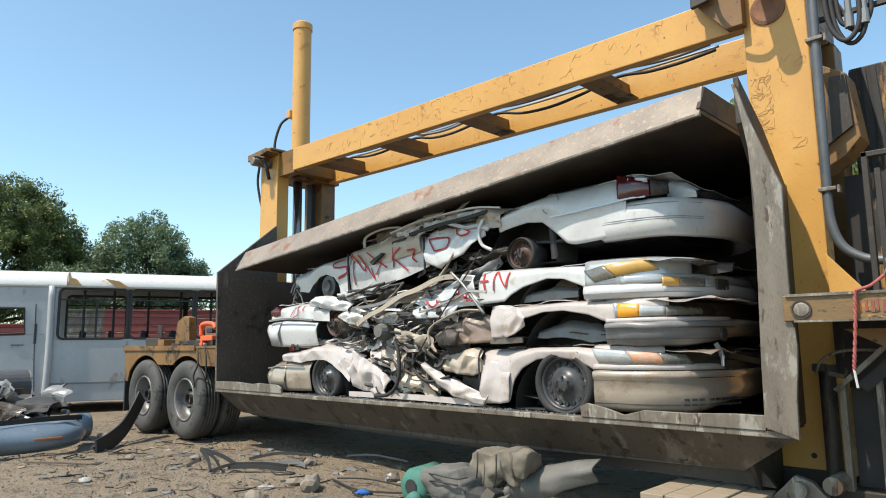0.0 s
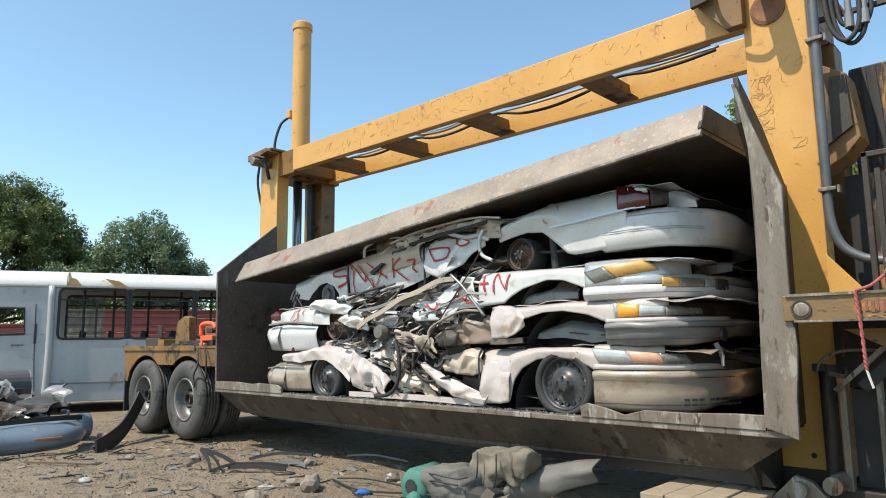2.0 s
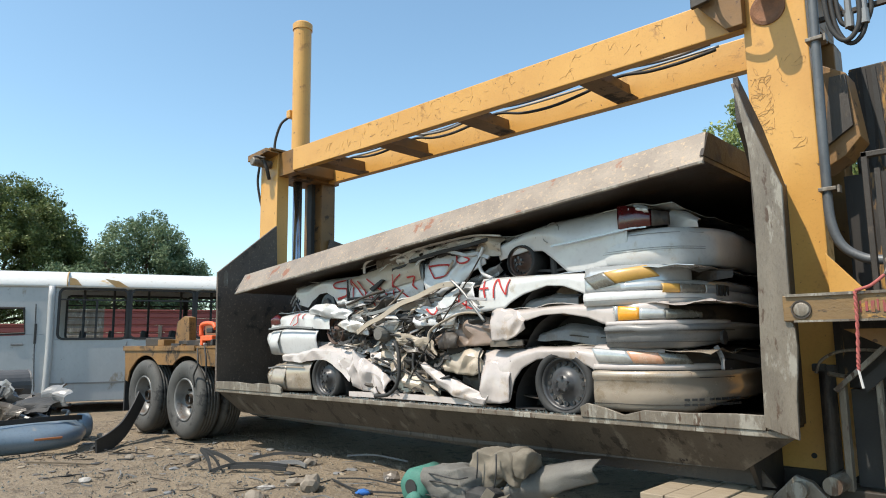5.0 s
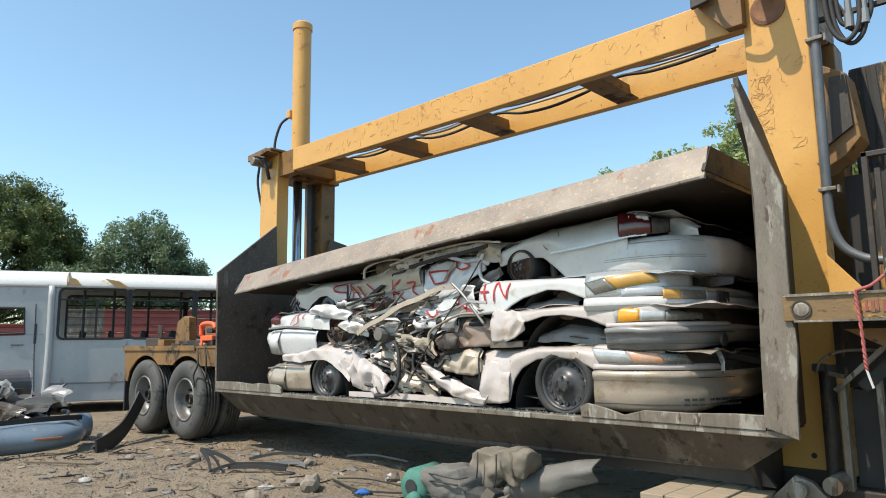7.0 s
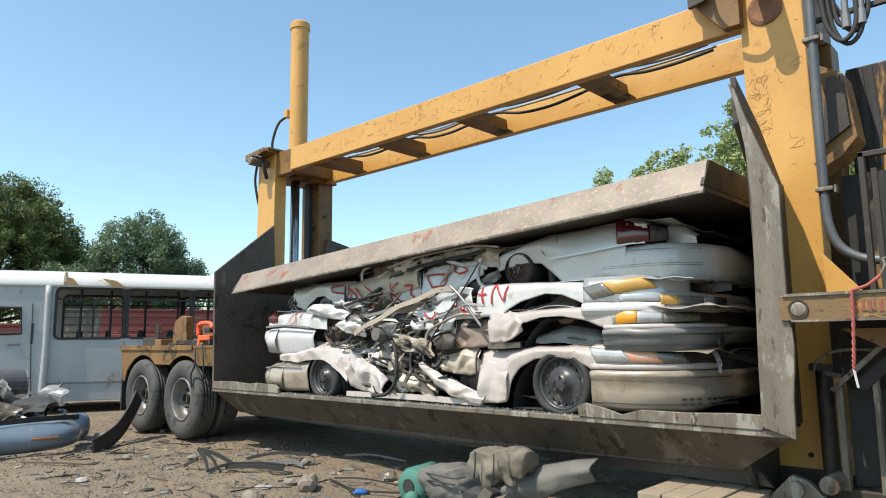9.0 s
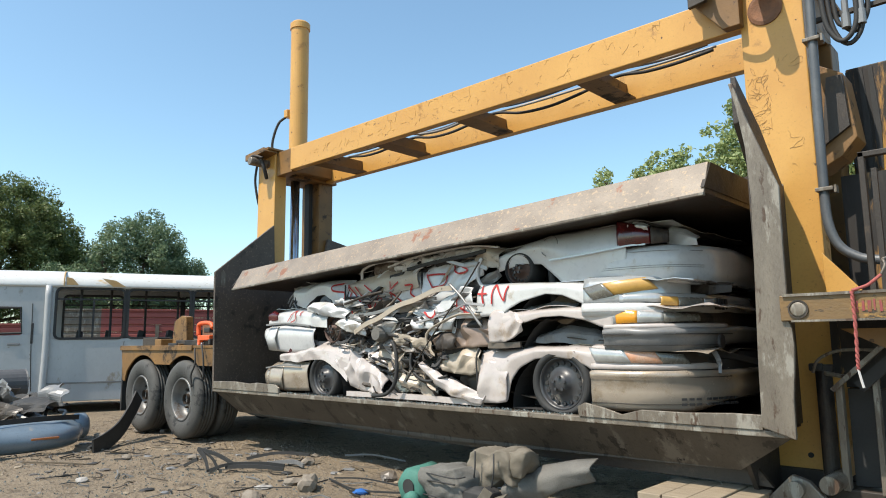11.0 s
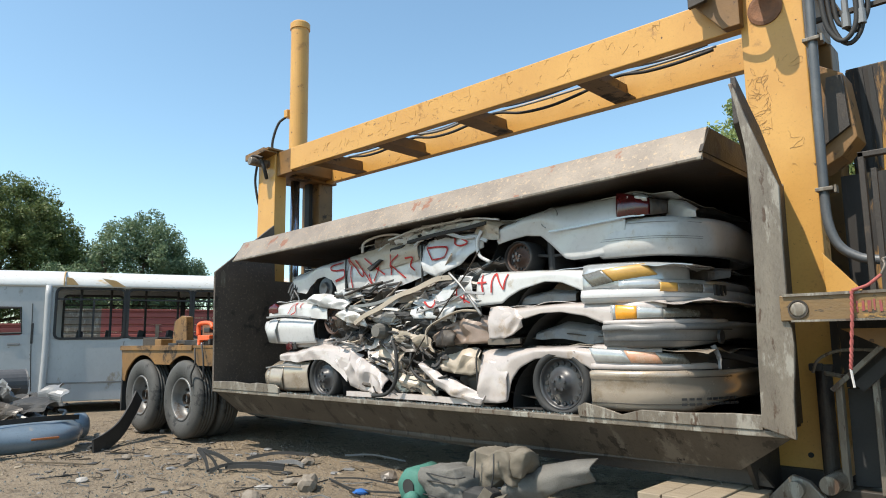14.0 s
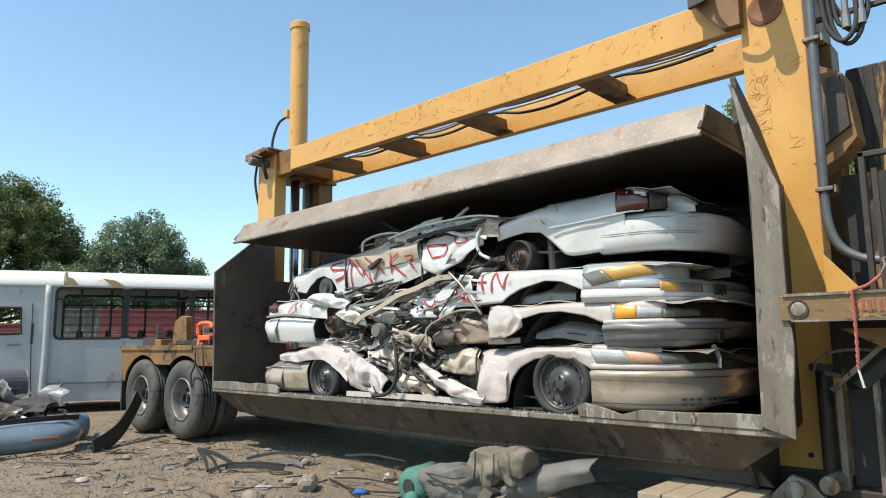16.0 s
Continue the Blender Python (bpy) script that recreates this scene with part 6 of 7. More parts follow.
    part("engine_house", box(-1.16, 0.4, 6.15, 7.2, 2.5, 3.43), M_OILY_SHADE, c, "yellow engine house streaked with oil and painted shadow", bevel=0.01)
    part("engine_house", box(-1.0, 0.4, 6.2, 7.2, 0.5, 2.5), M_OILY_SHADE, c, bevel=0.01)
    # black stripes, oil and painted shadow, down the house front
    for k, x in enumerate((-1.16, -1.07, -1.0, -0.86)):
        part("oil_shadow_streak", prism([(x, 3.40), (x + 0.03, 3.41), (x + 0.055, 2.9), (x + 0.04, 2.55), (x + 0.01, 2.6)], "y", 6.14, 6.148), M_BLACK, c)
    part("frame_post", box(-0.90, -0.865, 4.88, 4.93, 1.50, 2.42), M_DARK, c, bevel=0.004)
    part("frame_post", box(-0.90, 0.2, 4.88, 4.93, 2.385, 2.42), M_DARK, c, bevel=0.004)
    part("frame_post", box(-0.83, -0.80, 4.86, 4.90, 1.50, 2.30), M_DARK, c)
    part("house_side", box(-1.14, 0.4, 5.55, 5.6, 0.5, 2.42), M_OILY_SHADE, c)
    part("gusset", prism([(-1.20, 1.82), (-1.19, 1.50), (-0.94, 1.50)], "y", 5.08, 5.11), M_YEL, c, bevel=0.004)
    part("gusset", prism([(-1.05, 1.30), (-0.6, 1.30), (-0.6, 1.14), (-0.78, 1.16)], "y", 4.72, 4.76), M_YELD, c)
    # panel gets this paint to darken it as shaded under the bar
    part("back_panel", box(-1.20, -0.2, 5.12, 5.16, 0.92, 1.45), M_OILY_SHADE, c)
    part("ram", lathe([(0, 0.36), (0.05, 0.36), (0.05, 1.02), (0.065, 1.02), (0.065, 1.07), (0, 1.07)], (-1.235, 5.02, 0), 20, "z"), M_DARK, c, "oily black hydraulic ram", smooth=False)
    part("channel", box(-1.20, -1.13, 5.06, 5.2, 0.36, 1.0), M_YEL, c, bevel=0.004)
    part("channel", box(-1.145, -1.105, 4.88, 4.95, 0.30, 0.95), M_STEEL, c, bevel=0.004)
    part("inner_panel", box(-1.10, -0.2, 5.0, 5.05, 0.32, 0.92), M_BLACK, c)
    part("channel", box(-0.935, -0.905, 4.86, 4.93, 0.3, 1.0), M_STEEL, c, bevel=0.004)
    part("diagonal", ribbon([(-1.14, 4.80, 0.92), (-0.4, 4.80, 1.62)], 0.028, 0.04, curved=False), M_STEEL, c)
    part("diagonal", ribbon([(-1.0, 4.84, 0.94), (-0.4, 4.84, 1.50)], 0.07, 0.03, curved=False), M_BLACK, c)
    part("grease_hose", tube([(-1.27, 4.9, 1.02), (-1.235, 4.9, 1.10), (-1.14, 4.9, 1.155), (-1.02, 4.9, 1.17), (-0.9, 4.9, 1.165)], 0.010, 8), M_STEEL, c, smooth=True)
    part("grease_fitting", box(-1.30, -1.22, 4.92, 4.98, 1.03, 1.08), M_BLACK, c, bevel=0.01)
    part("grease_fitting", tube([(-1.2, 4.9, 1.02), (-1.08, 4.88, 1.0)], 0.014, 8), M_STEEL, c)
    part("foot_bracket", prism([(-1.55, 0.22), (-1.38, 0.40), (-1.28, 0.37), (-1.12, 0.20), (-1.12, -0.05), (-1.55, -0.05)], "y", 4.66, 4.72), M_STEEL, c, bevel=0.008)
    part("foot_pin", lathe([(0, -0.05), (0.05, -0.05), (0.05, 0.1), (0, 0.1)], (-1.35, 4.66, 0.32), 20), M_STEEL, c)
    part("foot_pin", lathe([(0, -0.04), (0.055, -0.04), (0.055, 0.3), (0, 0.3)], (-1.17, 4.7, 0.36), 20), M_STEEL, c)
    part("foot_leg", box(-1.62, -1.12, 5.16, 6.2, -0.05, 0.36), M_DARK, c, bevel=0.01)
    part("skid", box(-1.3, 0.4, 4.9, 7.2, -0.05, 0.31), M_DARK, c, bevel=0.01)
    part("post_bolt", lathe([(0, -0.006), (0.018, -0.006), (0.018, 0.01), (0, 0.01)], (-1.40, 5.195, 0.45), 16), M_BLACK, c)
    return c


make_power_unit()


def make_rope():
    c = thing("rope", (-0.875, 4.262, 1.50), "faded red twisted rope hanging over the tie bar", "rope")
    pts = [(-0.875, 4.262, 1.50), (-0.88, 4.258, 1.36), (-0.895, 4.258, 1.18), (-0.905, 4.258, 1.07)]
    path = smooth_path(pts, 14)
    for k in range(2):
        s = [(p.x + 0.005 * math.cos(i * 0.9 + math.pi * k), p.y + 0.005 * math.sin(i * 0.9 + math.pi * k), p.z) for i, p in enumerate(path)]
        part("strand", tube(s, 0.0065, 6, curved=False), M_ROPE, c, smooth=True)
    part("frayed_end", tube([(-0.905, 4.258, 1.075), (-0.90, 4.258, 1.03), (-0.893, 4.258, 0.975)], 0.007, 6), M_CHALK, c)
    return c


M_ROPE = mat("faded_red_rope", (0.364, 0.105, 0.091), (0.294, 0.070, 0.063), 0.9, scale=20, fine=120, bump=0.4)
M_CHALK = mat("frayed_white_rope", (0.62, 0.60, 0.57), (0.5, 0.48, 0.46), 0.9, scale=20, fine=120, bump=0.3)
rope = make_rope()
tail = thing("rope", (-0.80, 4.27, 1.50), "faded red rope lying over the bar to a wire", "rope")
part("strand", tube([(-0.875, 4.262, 1.503), (-0.84, 4.27, 1.515), (-0.80, 4.28, 1.53), (-0.765, 4.3, 1.56), (-0.74, 4.32, 1.585)], 0.009, 8), M_ROPE, tail, smooth=True)
part("wire_loop", tube([(-0.74, 4.32, 1.585), (-0.72, 4.34, 1.64), (-0.735, 4.4, 1.68), (-0.75, 4.8, 1.72)], 0.008, 6), M_STEEL, tail, smooth=True)
# ---- litter on the ground ----
def on_soil(x, y, lift=0.0):
    return (x, y, soil_height(x, y) + lift)


M_OMARK = mat("orange_marker_lens", (0.42, 0.15, 0.05), (0.34, 0.12, 0.04), 0.35, scale=9, fine=60, bump=0.05)


def make_bumper_wreck():
    c = thing("torn_bumper", (-9.4, 2.9, 0.0), "blue-grey torn plastic car bumper with an orange side marker", "bumper")
    path = [(-9.0, 1.6), (-9.0, 2.2), (-8.98, 2.7), (-9.15, 3.1), (-9.6, 3.35)]
    part("shell", sweep(path, [(-0.05, 0.02), (0.0, 0.05), (0.05, 0.13), (0.045, 0.19), (0.0, 0.25), (-0.04, 0.265), (-0.10, 0.31), (-0.24, 0.36)], crump=0.015, seed=7), M_BLUE, c, "blue-grey plastic shell", smooth=True, solid=0.006)
    part("side_marker", box(-8.945, -8.925, 2.60, 2.90, 0.165, 0.19), M_OMARK, c, bevel=0.006)
    part("headlight_pocket", patch([(-9.2, 0.36), (-8.96, 0.34)], [(-9.2, 0.26), (-8.94, 0.24)], 1.95, 8, 6, 0, 0.1, 0.02, 4, 5), M_CHROME, c, solid=0.01)
    part("torn_edge", ribbon([(-9.1, 1.7, 0.36), (-9.12, 2.3, 0.38), (-9.2, 2.9, 0.38), (-9.5, 3.3, 0.34)], 0.06, 0.01), M_BLACK, c)


make_bumper_wreck()


M_DRUM = mat("dull_black_drum_paint", (0.06, 0.062, 0.066), (0.09, 0.09, 0.092), 0.55, scale=4, fine=50, bump=0.1)


def make_heap():
    rng = random.Random(31)
    c = thing("scrap_heap", (-11.0, 2.9, 0.0), "heap of torn black and white car body scraps", "scrap")
    for k in range(22):
        x, y, z = rng.uniform(-12.0, -10.0), rng.uniform(2.2, 3.3), rng.uniform(0.05, 0.5)
        m = rng.choice((M_BLACK, M_GRIME_SHADE, M_GREYP, M_DARK, M_BLACK))
        w, h = rng.uniform(0.15, 0.45), rng.uniform(0.08, 0.3)
        part("scrap_sheet", patch([(x - w, z + h), (x, z + h * 1.2), (x + w, z + h * 0.7)], [(x - w, z), (x, z - 0.05), (x + w, z)], y, 12, 8, 0.1, 0.1, 0.09, k, 3.0, lean=rng.uniform(-0.2, 0.3), skew=rng.uniform(-0.5, 0.5)), m, c, solid=0.006)
    for k in range(12):
        x, y = rng.uniform(-11.8, -10.0), rng.uniform(2.3, 3.4)
        part("pipe", tube([(x, y, 0.1), (x + rng.uniform(-0.3, 0.3), y + 0.1, 0.35), (x + rng.uniform(-0.5, 0.5), y + 0.2, rng.uniform(0.2, 0.75))], 0.025, 6), rng.choice((M_BLACK, M_CHROME, M_GREYP)), c)
    t = thing("loose_drum", (-11.2, 3.45, 0.0), "grey steel drum lying on its side by the bus", "drum")
    part("drum_shell", lathe([(0, -0.9), (0.24, -0.9), (0.26, -0.88), (0.25, -0.3), (0.265, -0.28), (0.25, -0.26), (0.25, 0.3), (0.26, 0.32), (0.0, 0.32)], (-13.0, 3.3, 0.62), 24), M_DRUM, t)
    part("drum_stand", box(-13.2, -12.8, 2.5, 3.5, 0.0, 0.42), M_DARK, t)
    w = thing("small_wheel", (-9.62, 3.55, 0.0), "small grey wheel with blue hub lying on edge", "wheel")
    part("tyre", lathe([(0.08, 0.0), (0.14, -0.01), (0.17, 0.03), (0.17, 0.14), (0.14, 0.17), (0.08, 0.17)], (-10.05, 3.42, 0.17), 28), M_BLUE, w, smooth=True)
    part("hub", lathe([(0, -0.01), (0.05, -0.01), (0.085, 0.03), (0.085, 0.12), (0, 0.12)], (-10.05, 3.42, 0.17), 20), M_GREYP, w)


make_heap()


def make_tread():
    c = thing("tyre_strip", (-9.3, 3.9, 0.0), "black strip of torn tyre tread leaning by the wheel", "tyre strip")
    part("tread", ribbon([(-8.75, 3.22, 0.02), (-9.0, 3.45, 0.05), (-9.3, 3.75, 0.16), (-9.55, 4.0, 0.38), (-9.65, 4.12, 0.55)], 0.22, 0.02, up=(0.4, -0.5, 1)), M_BLACK, c)
    part("bead", tube([(-8.85, 3.2, 0.02), (-9.1, 3.42, 0.03), (-9.4, 3.7, 0.12), (-9.62, 3.95, 0.32)], 0.022, 6), M_TYRE, c)


make_tread()


def cushion(name, x0, x1, z0, z1, y, d, seed, m, parent, crump=0.04, tilt=0.0):
    """A soft lumpy body: a swollen box, creased."""
    bm = bmesh.new()
    bmesh.ops.create_cube(bm, size=2.0)
    bmesh.ops.subdivide_edges(bm, edges=bm.edges, cuts=19, use_grid_fill=True)
    for v in bm.verts:
        p = v.co.copy()
        q = Matrix.Rotation(radians(tilt), 3, "Y") @ (p.normalized() * 0.5 + p * 0.5)
        w = Vector(((x0 + x1) / 2 + q.x * (x1 - x0) / 2, y + q.y * d / 2, (z0 + z1) / 2 + q.z * (z1 - z0) / 2))
        w += p.normalized() * (crump * folds(w, seed, 4, 2.8) + 0.02 * noise.noise(w * 8) + 0.008 * noise.noise(w * 24))
        v.co = w
    return part(name, bm, m, parent, smooth=True)


def make_seat():
    c = thing("torn_car_seat", (-3.6, 4.1, 0.0), "dusty grey torn car seat lying on the soil", "car seat")
    cushion("seat_cushion", -3.84, -3.40, 0.04, 0.30, 4.02, 0.42, 3, M_OLIVE, c, 0.06, -14)
    cushion("backrest", -3.56, -3.10, 0.14, 0.45, 4.22, 0.36, 8, M_KHAKI, c, 0.075, -8)
    cushion("headrest", -3.24, -3.02, 0.26, 0.44, 4.2, 0.24, 15, M_KHAKI, c, 0.06, 10)
    cushion("torn_foam", -3.46, -3.2, -0.02, 0.16, 3.98, 0.25, 21, M_BLACK, c, 0.03)
    part("seat_cover", patch([(-3.22, 0.22), (-3.0, 0.32), (-2.78, 0.37), (-2.6, 0.40)], [(-3.26, -0.01), (-3.05, 0.05), (-2.8, 0.19), (-2.6, 0.26)], 4.08, 30, 14, 0.06, 0.14, 0.055, 19, 2.6, skew=0.15), M_OLIVE, c, "dusty grey torn cover", smooth=True, solid=0.012)
    part("seat_cover", patch([(-3.5, 0.10), (-3.3, 0.08), (-3.1, 0.16)], [(-3.5, 0.0), (-3.3, -0.01), (-3.12, 0.02)], 3.9, 18, 8, 0.04, 0.08, 0.03, 27, 2.2), M_KHAKI, c, smooth=True, solid=0.012)
    for z in (0.10, 0.26):
        part("piping", tube([(-3.84, 3.86, z - 0.02), (-3.65, 3.785, z), (-3.45, 3.80, z - 0.01), (-3.38, 3.86, z)], 0.006, 6), M_BLACK, c, smooth=True)
    for x in (-3.42, -3.24):
        part("piping", tube([(x, 4.02, 0.42), (x + 0.02, 3.99, 0.3), (x - 0.01, 4.0, 0.18)], 0.006, 6), M_BLACK, c, smooth=True)
    part("piping", tube([(-3.83, 3.84, 0.18), (-3.65, 3.79, 0.21), (-3.45, 3.82, 0.20)], 0.007, 6), M_BLACK, c, smooth=True)
    part("torn_flap", ribbon([(-3.72, 3.82, 0.03), (-3.4, 3.8, 0.05), (-3.22, 3.8, 0.10), (-3.15, 3.84, 0.2)], 0.07, 0.012), M_KHAKI, c)


M_KHAKI = mat("dusty_tan_fabric", (0.188, 0.161, 0.124), (0.128, 0.112, 0.086), 0.9, scale=5, fine=120, bump=0.4)
make_seat()


def make_cooler():
    c = thing("green_bucket", (-3.93, 3.93, 0.0), "crushed sea-green plastic bucket with a torn opening", "bucket")
    prof = [(0.0, -0.12), (0.11, -0.12), (0.14, -0.08), (0.16, 0.06), (0.165, 0.14), (0.15, 0.14)]
    bm = lathe(prof, (-3.93, 3.93, 0.12), 28)
    for v in bm.verts:
        v.co += Vector((0.3, 0.2, 0.5)) * 0.05 * folds(v.co, 5, 4, 5.0)
    part("shell", bm, M_TEAL, c, smooth=True, solid=0.004)
    part("mouth", lathe([(0, -0.002), (0.06, -0.002), (0.06, 0.004), (0, 0.004)], (-3.92, 3.795, 0.13), 14), M_BLACK, c)
    part("knob", lathe([(0, -0.05), (0.05, -0.05), (0.06, 0.0), (0.05, 0.04), (0, 0.05)], (-3.86, 3.78, 0.05), 16), M_TEAL, c, smooth=True)


make_cooler()


def make_cribbing():
    c = thing("timber_blocks", (-1.8, 4.3, 0.0), "weathered timber cribbing blocks stacked under the crusher bed", "timber")
    for k in range(4):
        x = -2.17 + 0.165 * k
        part("plank", box(x, x + 0.155, 4.16, 4.75, 0.215 + 0.004 * (k % 2), 0.275 + 0.004 * (k % 3)), M_WOOD, c, bevel=0.006)
    for y in (4.18, 4.5):
        part("bearer", box(-2.18, -1.45, y, y + 0.16, -0.04, 0.215), M_WOOD, c, bevel=0.008)


make_cribbing()


def make_litter():
    """Single bits that can be told apart."""
    rng = random.Random(77)
    def shard(x, y, m, s, label, cat, seed, flat=0.12):
        bm = bmesh.new()
        bmesh.ops.create_icosphere(bm, subdivisions=2, radius=s)
        for v in bm.verts:
            v.co.x *= 1.3
            v.co.z *= flat + 0.15
            v.co += v.co.normalized() * s * 0.45 * folds(v.co / s * 0.35, seed, 4, 2.0)
            v.co = Matrix.Rotation(seed * 1.7, 3, "Z") @ v.co
        z = soil_height(x, y)
        bmesh.ops.translate(bm, verts=bm.verts, vec=(x, y, z + s * flat * 0.9))
        lone(cat.replace(" ", "_"), bm, m, label, cat, "litter")
    kinds = ((M_STONE, "pale rough stone on the soil", "stone", 0.55), (M_BLACK, "black torn plastic bit on the soil", "plastic bit", 0.12), (M_GRIME_SHADE, "grimy pale plastic bit on the soil", "plastic bit", 0.1),
             (M_GREYP, "grey broken trim bit on the soil", "trim bit", 0.15), (M_WOOD, "brown wood splinter on the soil", "splinter", 0.1))
    for k in range(170):
        x, y = rng.uniform(-11.5, -3.2), rng.uniform(2.0, 4.9)
        if y > 4.2 + 0.1 * (x + 8) and x > -6 and rng.random() < 0.4:
            continue
        m, lb, ct, fl = rng.choice(kinds)
        shard(x, y, m, rng.uniform(0.015, 0.055) * (1.3 if ct == "stone" else 1), lb, ct, k + 1, fl)
    # larger bits, each in its place
    shard(-4.98, 3.62, M_STONE, 0.085, "rounded tan stone on the soil", "stone", 201, 0.7)
    shard(-5.39, 3.43, M_LITTER, 0.06, "white broken lens cover", "plastic bit", 202, 0.25)
    shard(-6.94, 2.47, M_LITTER, 0.055, "crumpled white paper scrap", "paper scrap", 203, 0.3)
    shard(-4.55, 3.85, M_BLUE2, 0.06, "bright blue plastic cap", "plastic bit", 204, 0.3)
    shard(-4.75, 4.35, M_GRIME_SHADE, 0.08, "crumpled white and pink wrapper", "paper scrap", 205, 0.5)
    sticks = [([(-6.85, 4.15, 0.02), (-6.5, 4.32, 0.07), (-6.1, 4.45, 0.06)], 0.05, M_BLACK, "black curved rubber strip"),
              ([(-6.25, 4.02, 0.02), (-5.95, 4.12, 0.05), (-5.75, 4.12, 0.03)], 0.06, M_GREYP, "grey bent plastic trim"),
              ([(-5.05, 3.9, 0.02), (-4.6, 3.85, 0.03), (-4.1, 4.05, 0.05)], 0.025, M_BLACK, "black rubber hose"),
              ([(-5.0, 3.92, 0.03), (-4.7, 4.05, 0.05), (-4.2, 4.15, 0.05)], 0.02, M_BLACK, "black rubber hose"),
              ([(-5.6, 3.2, 0.02), (-5.3, 3.35, 0.03), (-5.05, 3.5, 0.03)], 0.012, M_BLACK, "thin black wire"),
              ([(-5.5, 4.5, 0.02), (-5.2, 4.4, 0.05), (-5.0, 4.45, 0.05)], 0.02, M_BARK, "dry curved twig"),
              ([(-6.0, 4.85, 0.02), (-5.6, 4.9, 0.06), (-5.2, 5.0, 0.05)], 0.03, M_GREYP, "grey torn trim strip"),
              ([(-8.3, 2.35, 0.02), (-7.9, 2.6, 0.03), (-7.7, 2.75, 0.03)], 0.03, M_BARK, "dry brown stick"),
              ([(-8.6, 3.9, 0.02), (-8.1, 3.9, 0.02), (-7.6, 3.75, 0.02)], 0.012, M_STEEL, "thin bent wire")]
    for pts, w, m, lb in sticks:
        pts = [(x, y, soil_height(x, y) + z) for x, y, z in pts]
        lone("strip", ribbon(pts, w * 0.6, w * 0.4), m, lb + " on the soil", "debris", "litter")
    for k in range(150):
        x, y = rng.uniform(-9.5, -4.2), rng.uniform(2.2, 4.7)
        a, L = rng.uniform(0, 6.28), rng.uniform(0.06, 0.32)
        pts = [(x + math.cos(a) * L * s + rng.gauss(0, 0.015), y + math.sin(a) * L * s + rng.gauss(0, 0.015), 0) for s in (-0.5, 0, 0.5)]
        pts = [(u, v, soil_height(u, v) + 0.008 + 0.02 * rng.random()) for u, v, _ in pts]
        m, lb = rng.choice(((M_BLACK, "black bent plastic strip"), (M_BARK, "dry brown twig"), (M_GREYP, "grey trim splinter"), (M_DARK, "rusty metal sliver")))
        lone("strip", ribbon(pts, rng.uniform(0.004, 0.014), rng.uniform(0.004, 0.010)), m, lb + " on the soil", "debris", "litter")
    # broken black lamp frame
    f = thing("lamp_frame", (-6.3, 3.55, 0.0), "black broken plastic lamp frame on the soil", "debris", "litter")
    for a, b, w in (((-6.62, 3.45, 0.20), (-6.35, 3.42, 0.02), 0.04), ((-6.62, 3.45, 0.20), (-6.2, 3.6, 0.08), 0.035), ((-6.56, 3.46, 0.19), (-6.3, 3.5, 0.03), 0.02), ((-6.35, 3.42, 0.02), (-6.2, 3.6, 0.08), 0.03),
                    ((-6.25, 3.55, 0.05), (-5.7, 3.85, 0.05), 0.035), ((-6.2, 3.6, 0.08), (-5.75, 3.9, 0.07), 0.03), ((-6.6, 3.44, 0.10), (-6.8, 3.4, 0.02), 0.03)):
        mid = Vector(a).lerp(Vector(b), 0.5) + Vector((0.02, 0.01, 0.015))
        part("frame_bar", ribbon([a, tuple(mid), b], w, 0.018), M_BLACK, f)


M_LITTER = mat("dirty_white_litter", (0.42, 0.40, 0.37), (0.25, 0.23, 0.21), 0.7, scale=18, fine=60, bump=0.4)
M_BLUE2 = mat("bright_blue_plastic", (0.03, 0.14, 0.42), (0.03, 0.11, 0.34), 0.4, scale=8, fine=60)
make_litter()


def make_crumbs():
    """Glass crumbs, chips and gravel too small to pick apart."""
    rng = random.Random(9)
    for name, n, col, lab in (("gravel", 9000, M_STONE, "fine gravel and chips over the soil"), ("glass_crumbs", 3500, M_CRUMB, "greenish broken glass crumbs"), ("dark_chips", 2200, M_BARK, "dark chips and dry bits over the soil")):
        verts, faces = [], []
        for k in range(n):
            if name == "glass_crumbs" and k % 3 == 0:
                x, y = -7.6 + 4.8 * rng.random() ** 0.8, rng.uniform(4.36, 4.47)
                z = 0.70
            else:
                x, y = -3 - 9.5 * rng.random() ** 0.8, rng.uniform(1.9, 5.2)
                if name == "glass_crumbs":
                    x, y = rng.gauss(-6.3, 1.6), rng.gauss(3.0, 0.8)
                z = soil_height(x, y)
            s = 0.003 + 0.014 * rng.random() ** 3 * (1.3 if name == "dark_chips" else 1)
            a = rng.uniform(0, 6.28)
            i = len(verts)
            e = 2.2 if name == "dark_chips" else 1.0
            for j in range(3):
                t = a + 2.1 * j
                verts.append((x + s * e * math.cos(t), y + s * math.sin(t), z - 0.002))
            verts.append((x, y, z + s * 0.9))
            faces += [(i, i + 1, i + 3), (i + 1, i + 2, i + 3), (i + 2, i, i + 3)]
        me = bpy.data.meshes.new(name)
        me.from_pydata(verts, [], faces)
        me.materials.append(col)
        tagged(new(name, me), lab, name.replace("_", " "), kind="stuff")


M_CRUMB = mat("glass_crumb", (0.099, 0.112, 0.103), (0.066, 0.077, 0.070), 0.2, scale=10, fine=50, coat=0.5)
make_crumbs()
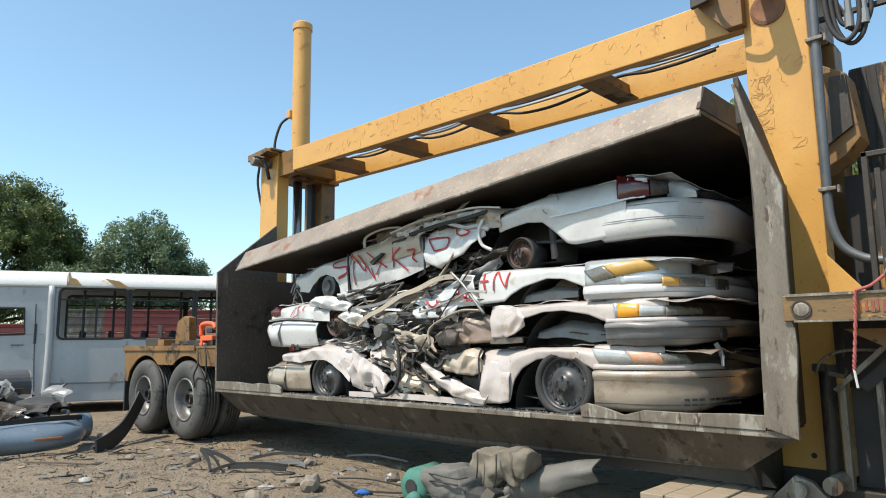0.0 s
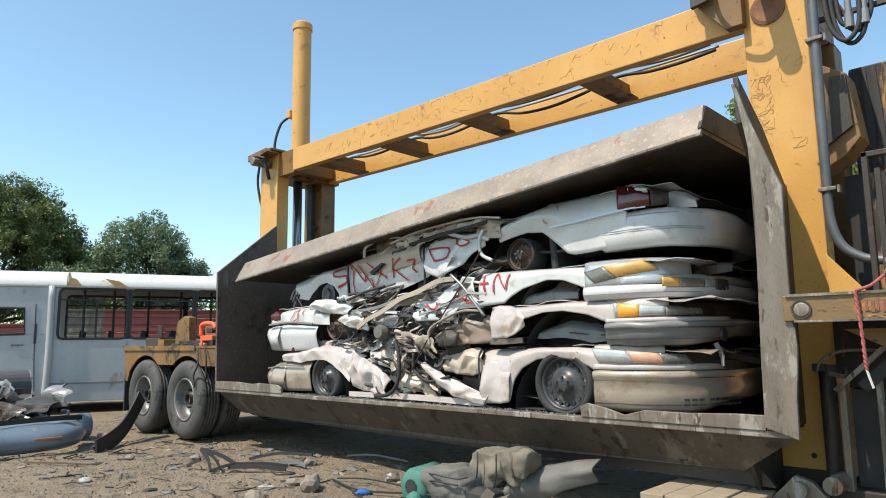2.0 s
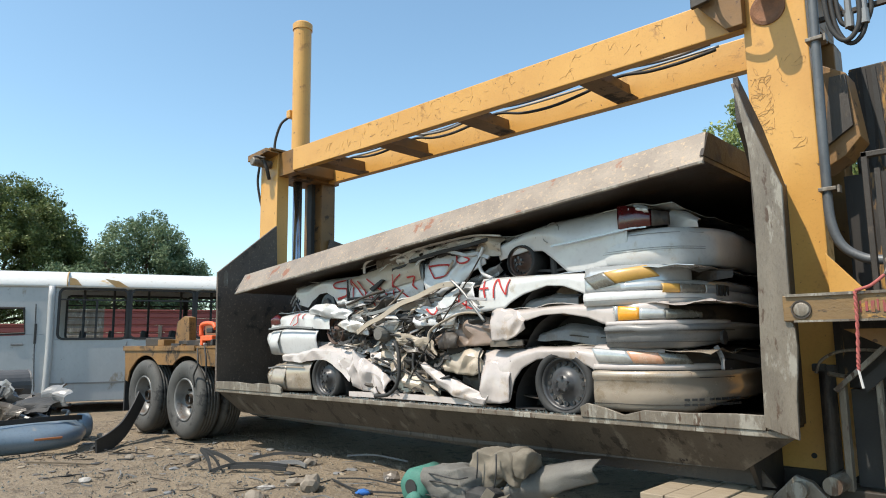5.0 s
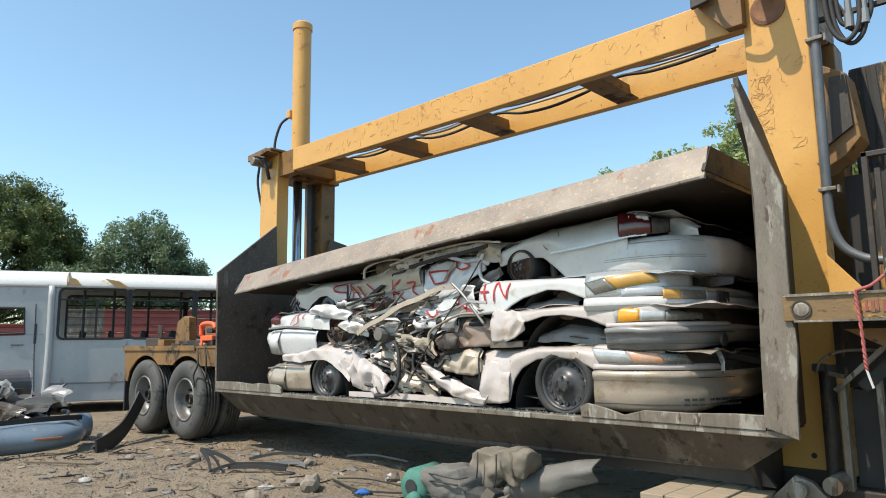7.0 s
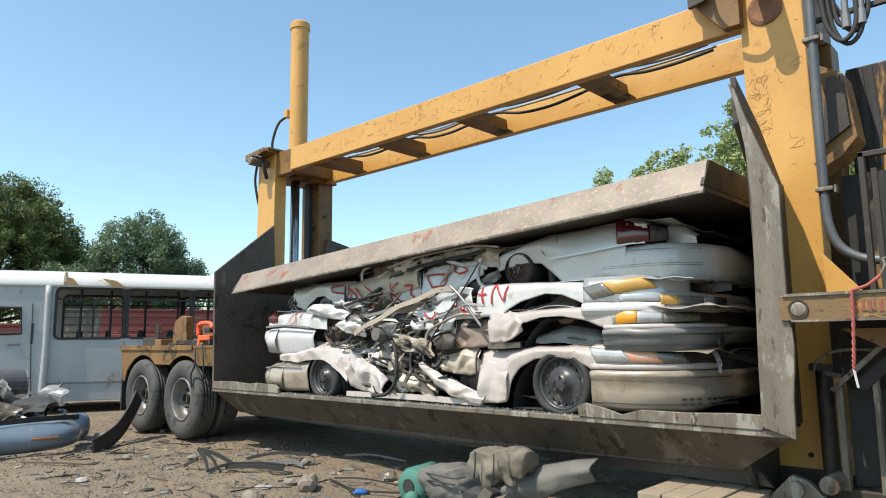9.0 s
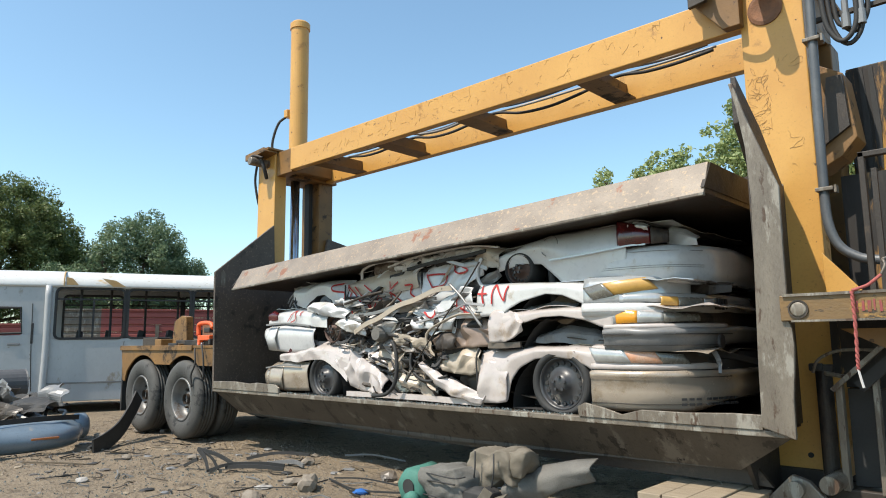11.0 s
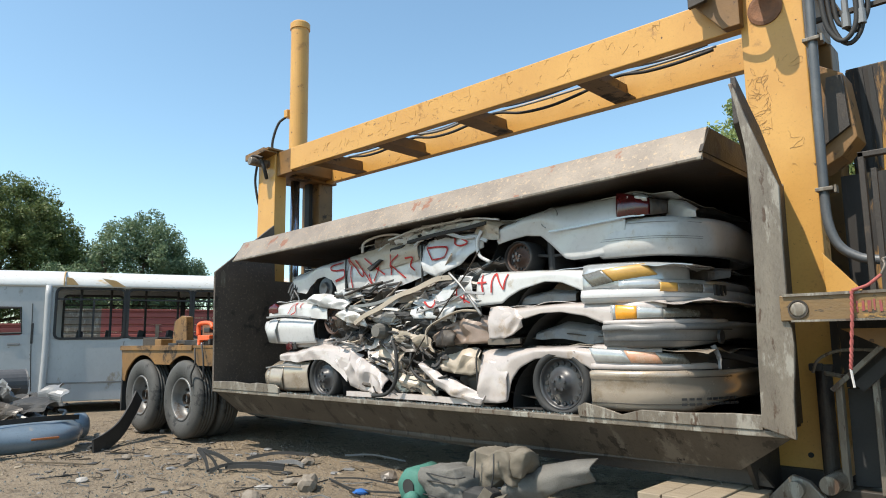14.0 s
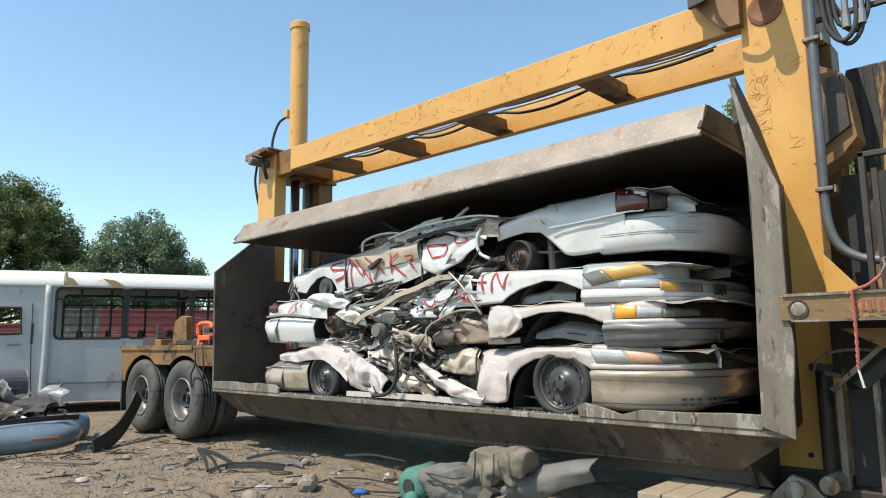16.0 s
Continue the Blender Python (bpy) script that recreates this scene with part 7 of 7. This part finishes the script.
# ---- what moves ----
def motions():
    # lid: time, height of its middle, tilt
    rows = [(0, 2.439, -5.55), (0.5, 2.411, -5.45), (1, 2.373, -5.49), (1.5, 2.340, -5.53), (2, 2.304, -5.57), (2.5, 2.271, -5.60),
            (3, 2.241, -5.59), (3.5, 2.208, -5.60), (4, 2.177, -5.55), (5.2, 2.128, -5.10), (6.5, 2.096, -4.43), (7, 2.085, -4.21),
            (7.5, 2.074, -3.99), (8, 2.059, -3.71), (8.5, 2.048, -3.47), (9, 2.036, -3.25), (10.2, 2.014, -2.81), (10.55, 2.018, -2.78),
            (11.5, 2.105, -2.42), (12, 2.152, -2.22), (12.5, 2.195, -2.07), (13, 2.242, -1.91), (13.5, 2.295, -1.74), (14, 2.346, -1.55),
            (14.5, 2.395, -1.39), (15, 2.444, -1.24), (15.5, 2.493, -1.08), (16, 2.539, -0.88)]
    walk(lid, [(t, pose(-4.576, 5.6, z, 0, a, 0)) for t, z, a in rows])
    times = (0, 0.5, 1, 1.5, 2, 2.5, 3, 3.5, 4, 6.5, 7, 7.5, 8, 8.5, 9, 10.2, 10.55, 11.5, 12, 12.5, 13, 13.5, 14, 14.5, 15, 15.5, 16)
    # wrecks: sinking and tilt against their first pose
    top_z = (0, -.015, -.032, -.058, -.087, -.114, -.143, -.166, -.195, -.287, -.299, -.313, -.322, -.333, -.344, -.372, -.374, -.301, -.269, -.238,
             -.194, -.152, -.111, -.088, -.087, -.086, -.084)
    top_a = (0, -.10, -.28, -.39, -.56, -.66, -.76, -.80, -.88, -.91, -.82, -.64, -.48, -.28, -.14, .24, .26, .42, .72, 1.06, 1.32, 1.42, 1.44, 1.2, 1.16, 1.08, .97)
    clip_z = (0, -.019, -.031, -.05, -.081, -.099, -.112, -.124, -.13, -.155, -.155, -.155, -.149, -.149, -.149, -.149, -.149, -.106, -.087, -.06,
              -.037, -.019, -.006, 0, 0, 0, 0)
    wheel_z = (0, 0, -.004, -.006, -.009, -.015, -.024, -.033, -.043, -.095, -.104, -.111, -.116, -.123, -.132, -.146, -.146, -.109, -.095, -.076,
               -.056, -.043, -.034, -.028, -.028, -.028, -.028)
    third_z = (0, -.003, -.009, -.014, -.022, -.03, -.036, -.043, -.053, -.084, -.09, -.094, -.098, -.103, -.108, -.114, -.114, -.075, -.057, -.042,
               -.026, -.014, -.007, -.004, -.003, -.001, -.001)
    third_a = (0, -.11, -.28, -.38, -.52, -.64, -.69, -.68, -.66, -.22, -.02, .15, .3, .5, .68, .92, .92, 1.25, 1.25, 1.17, 1.02, .96, .9, .85, .85, .92, .94)
    second_z = (0, -.001, -.003, -.004, -.006, -.007, -.01, -.013, -.017, -.03, -.031, -.032, -.034, -.036, -.038, -.04, -.04, -.025, -.02, -.016,
                -.012, -.008, -.005, -.003, -.003, -.002, -.002)
    second_a = (0, -.03, -.08, -.11, -.16, -.2, -.19, -.16, -.14, .05, .08, .13, .19, .25, .3, .36, .36, .35, .36, .36, .36, .35, .32, .28, .27, .28, .29)
    walk(car_4, [(t, pose(-3.405, 5.37, 2.012 + z, 0, a, 0)) for t, z, a in zip(times, top_z, top_a)])
    walk(car_3, [(t, pose(-4.215, 5.3, 1.55 + z, 0, a, 0)) for t, z, a in zip(times, third_z, third_a)])
    walk(car_2, [(t, pose(-4.25, 5.3, 1.22 + z, 0, a, 0)) for t, z, a in zip(times, second_z, second_a)])
    # the front clip hinges at the front door; the wheel lags behind the body
    rows, wheel_rows = [], []
    for t, z, a, cz, wz in zip(times, top_z, top_a, clip_z, wheel_z):
        hinge = z + math.tan(radians(a)) * 2.195
        turn = math.degrees(math.atan((cz - hinge) / 0.41)) * 0.6
        rows.append((t, pose(-2.195, 0, -0.05 + 0.25 * (cz - hinge), 0, turn * 0.5 - a, 0)))
        wheel_rows.append((t, pose(0.065, -0.83, -0.04 + wz - z + math.tan(radians(a)) * 0.065, 0, 0, 0)))
    walk(car_4_clip, rows)
    walk(car_4_wheel, wheel_rows)
    # the rope end swings in the wind
    swing = [(0, -1), (0.5, 9), (1, -1), (1.5, 5), (2, 7), (2.5, -1), (3, 8), (3.5, 0), (4, 3), (4.6, 7), (5.2, 0), (5.8, 6), (6.5, 3), (7, 7), (7.5, -1),
             (8, 6), (8.5, 2), (9, 1), (9.6, 6), (10.2, 0), (10.8, 5), (11.5, -1), (12, 6), (12.5, -1), (13, 3), (13.5, 4), (14, -1), (14.5, 6), (15, 1), (15.5, 3), (16, 4)]
    walk(rope, [(t, pose(-0.875, 4.262, 1.50, 0, -a, 0)) for t, a in swing])


motions()
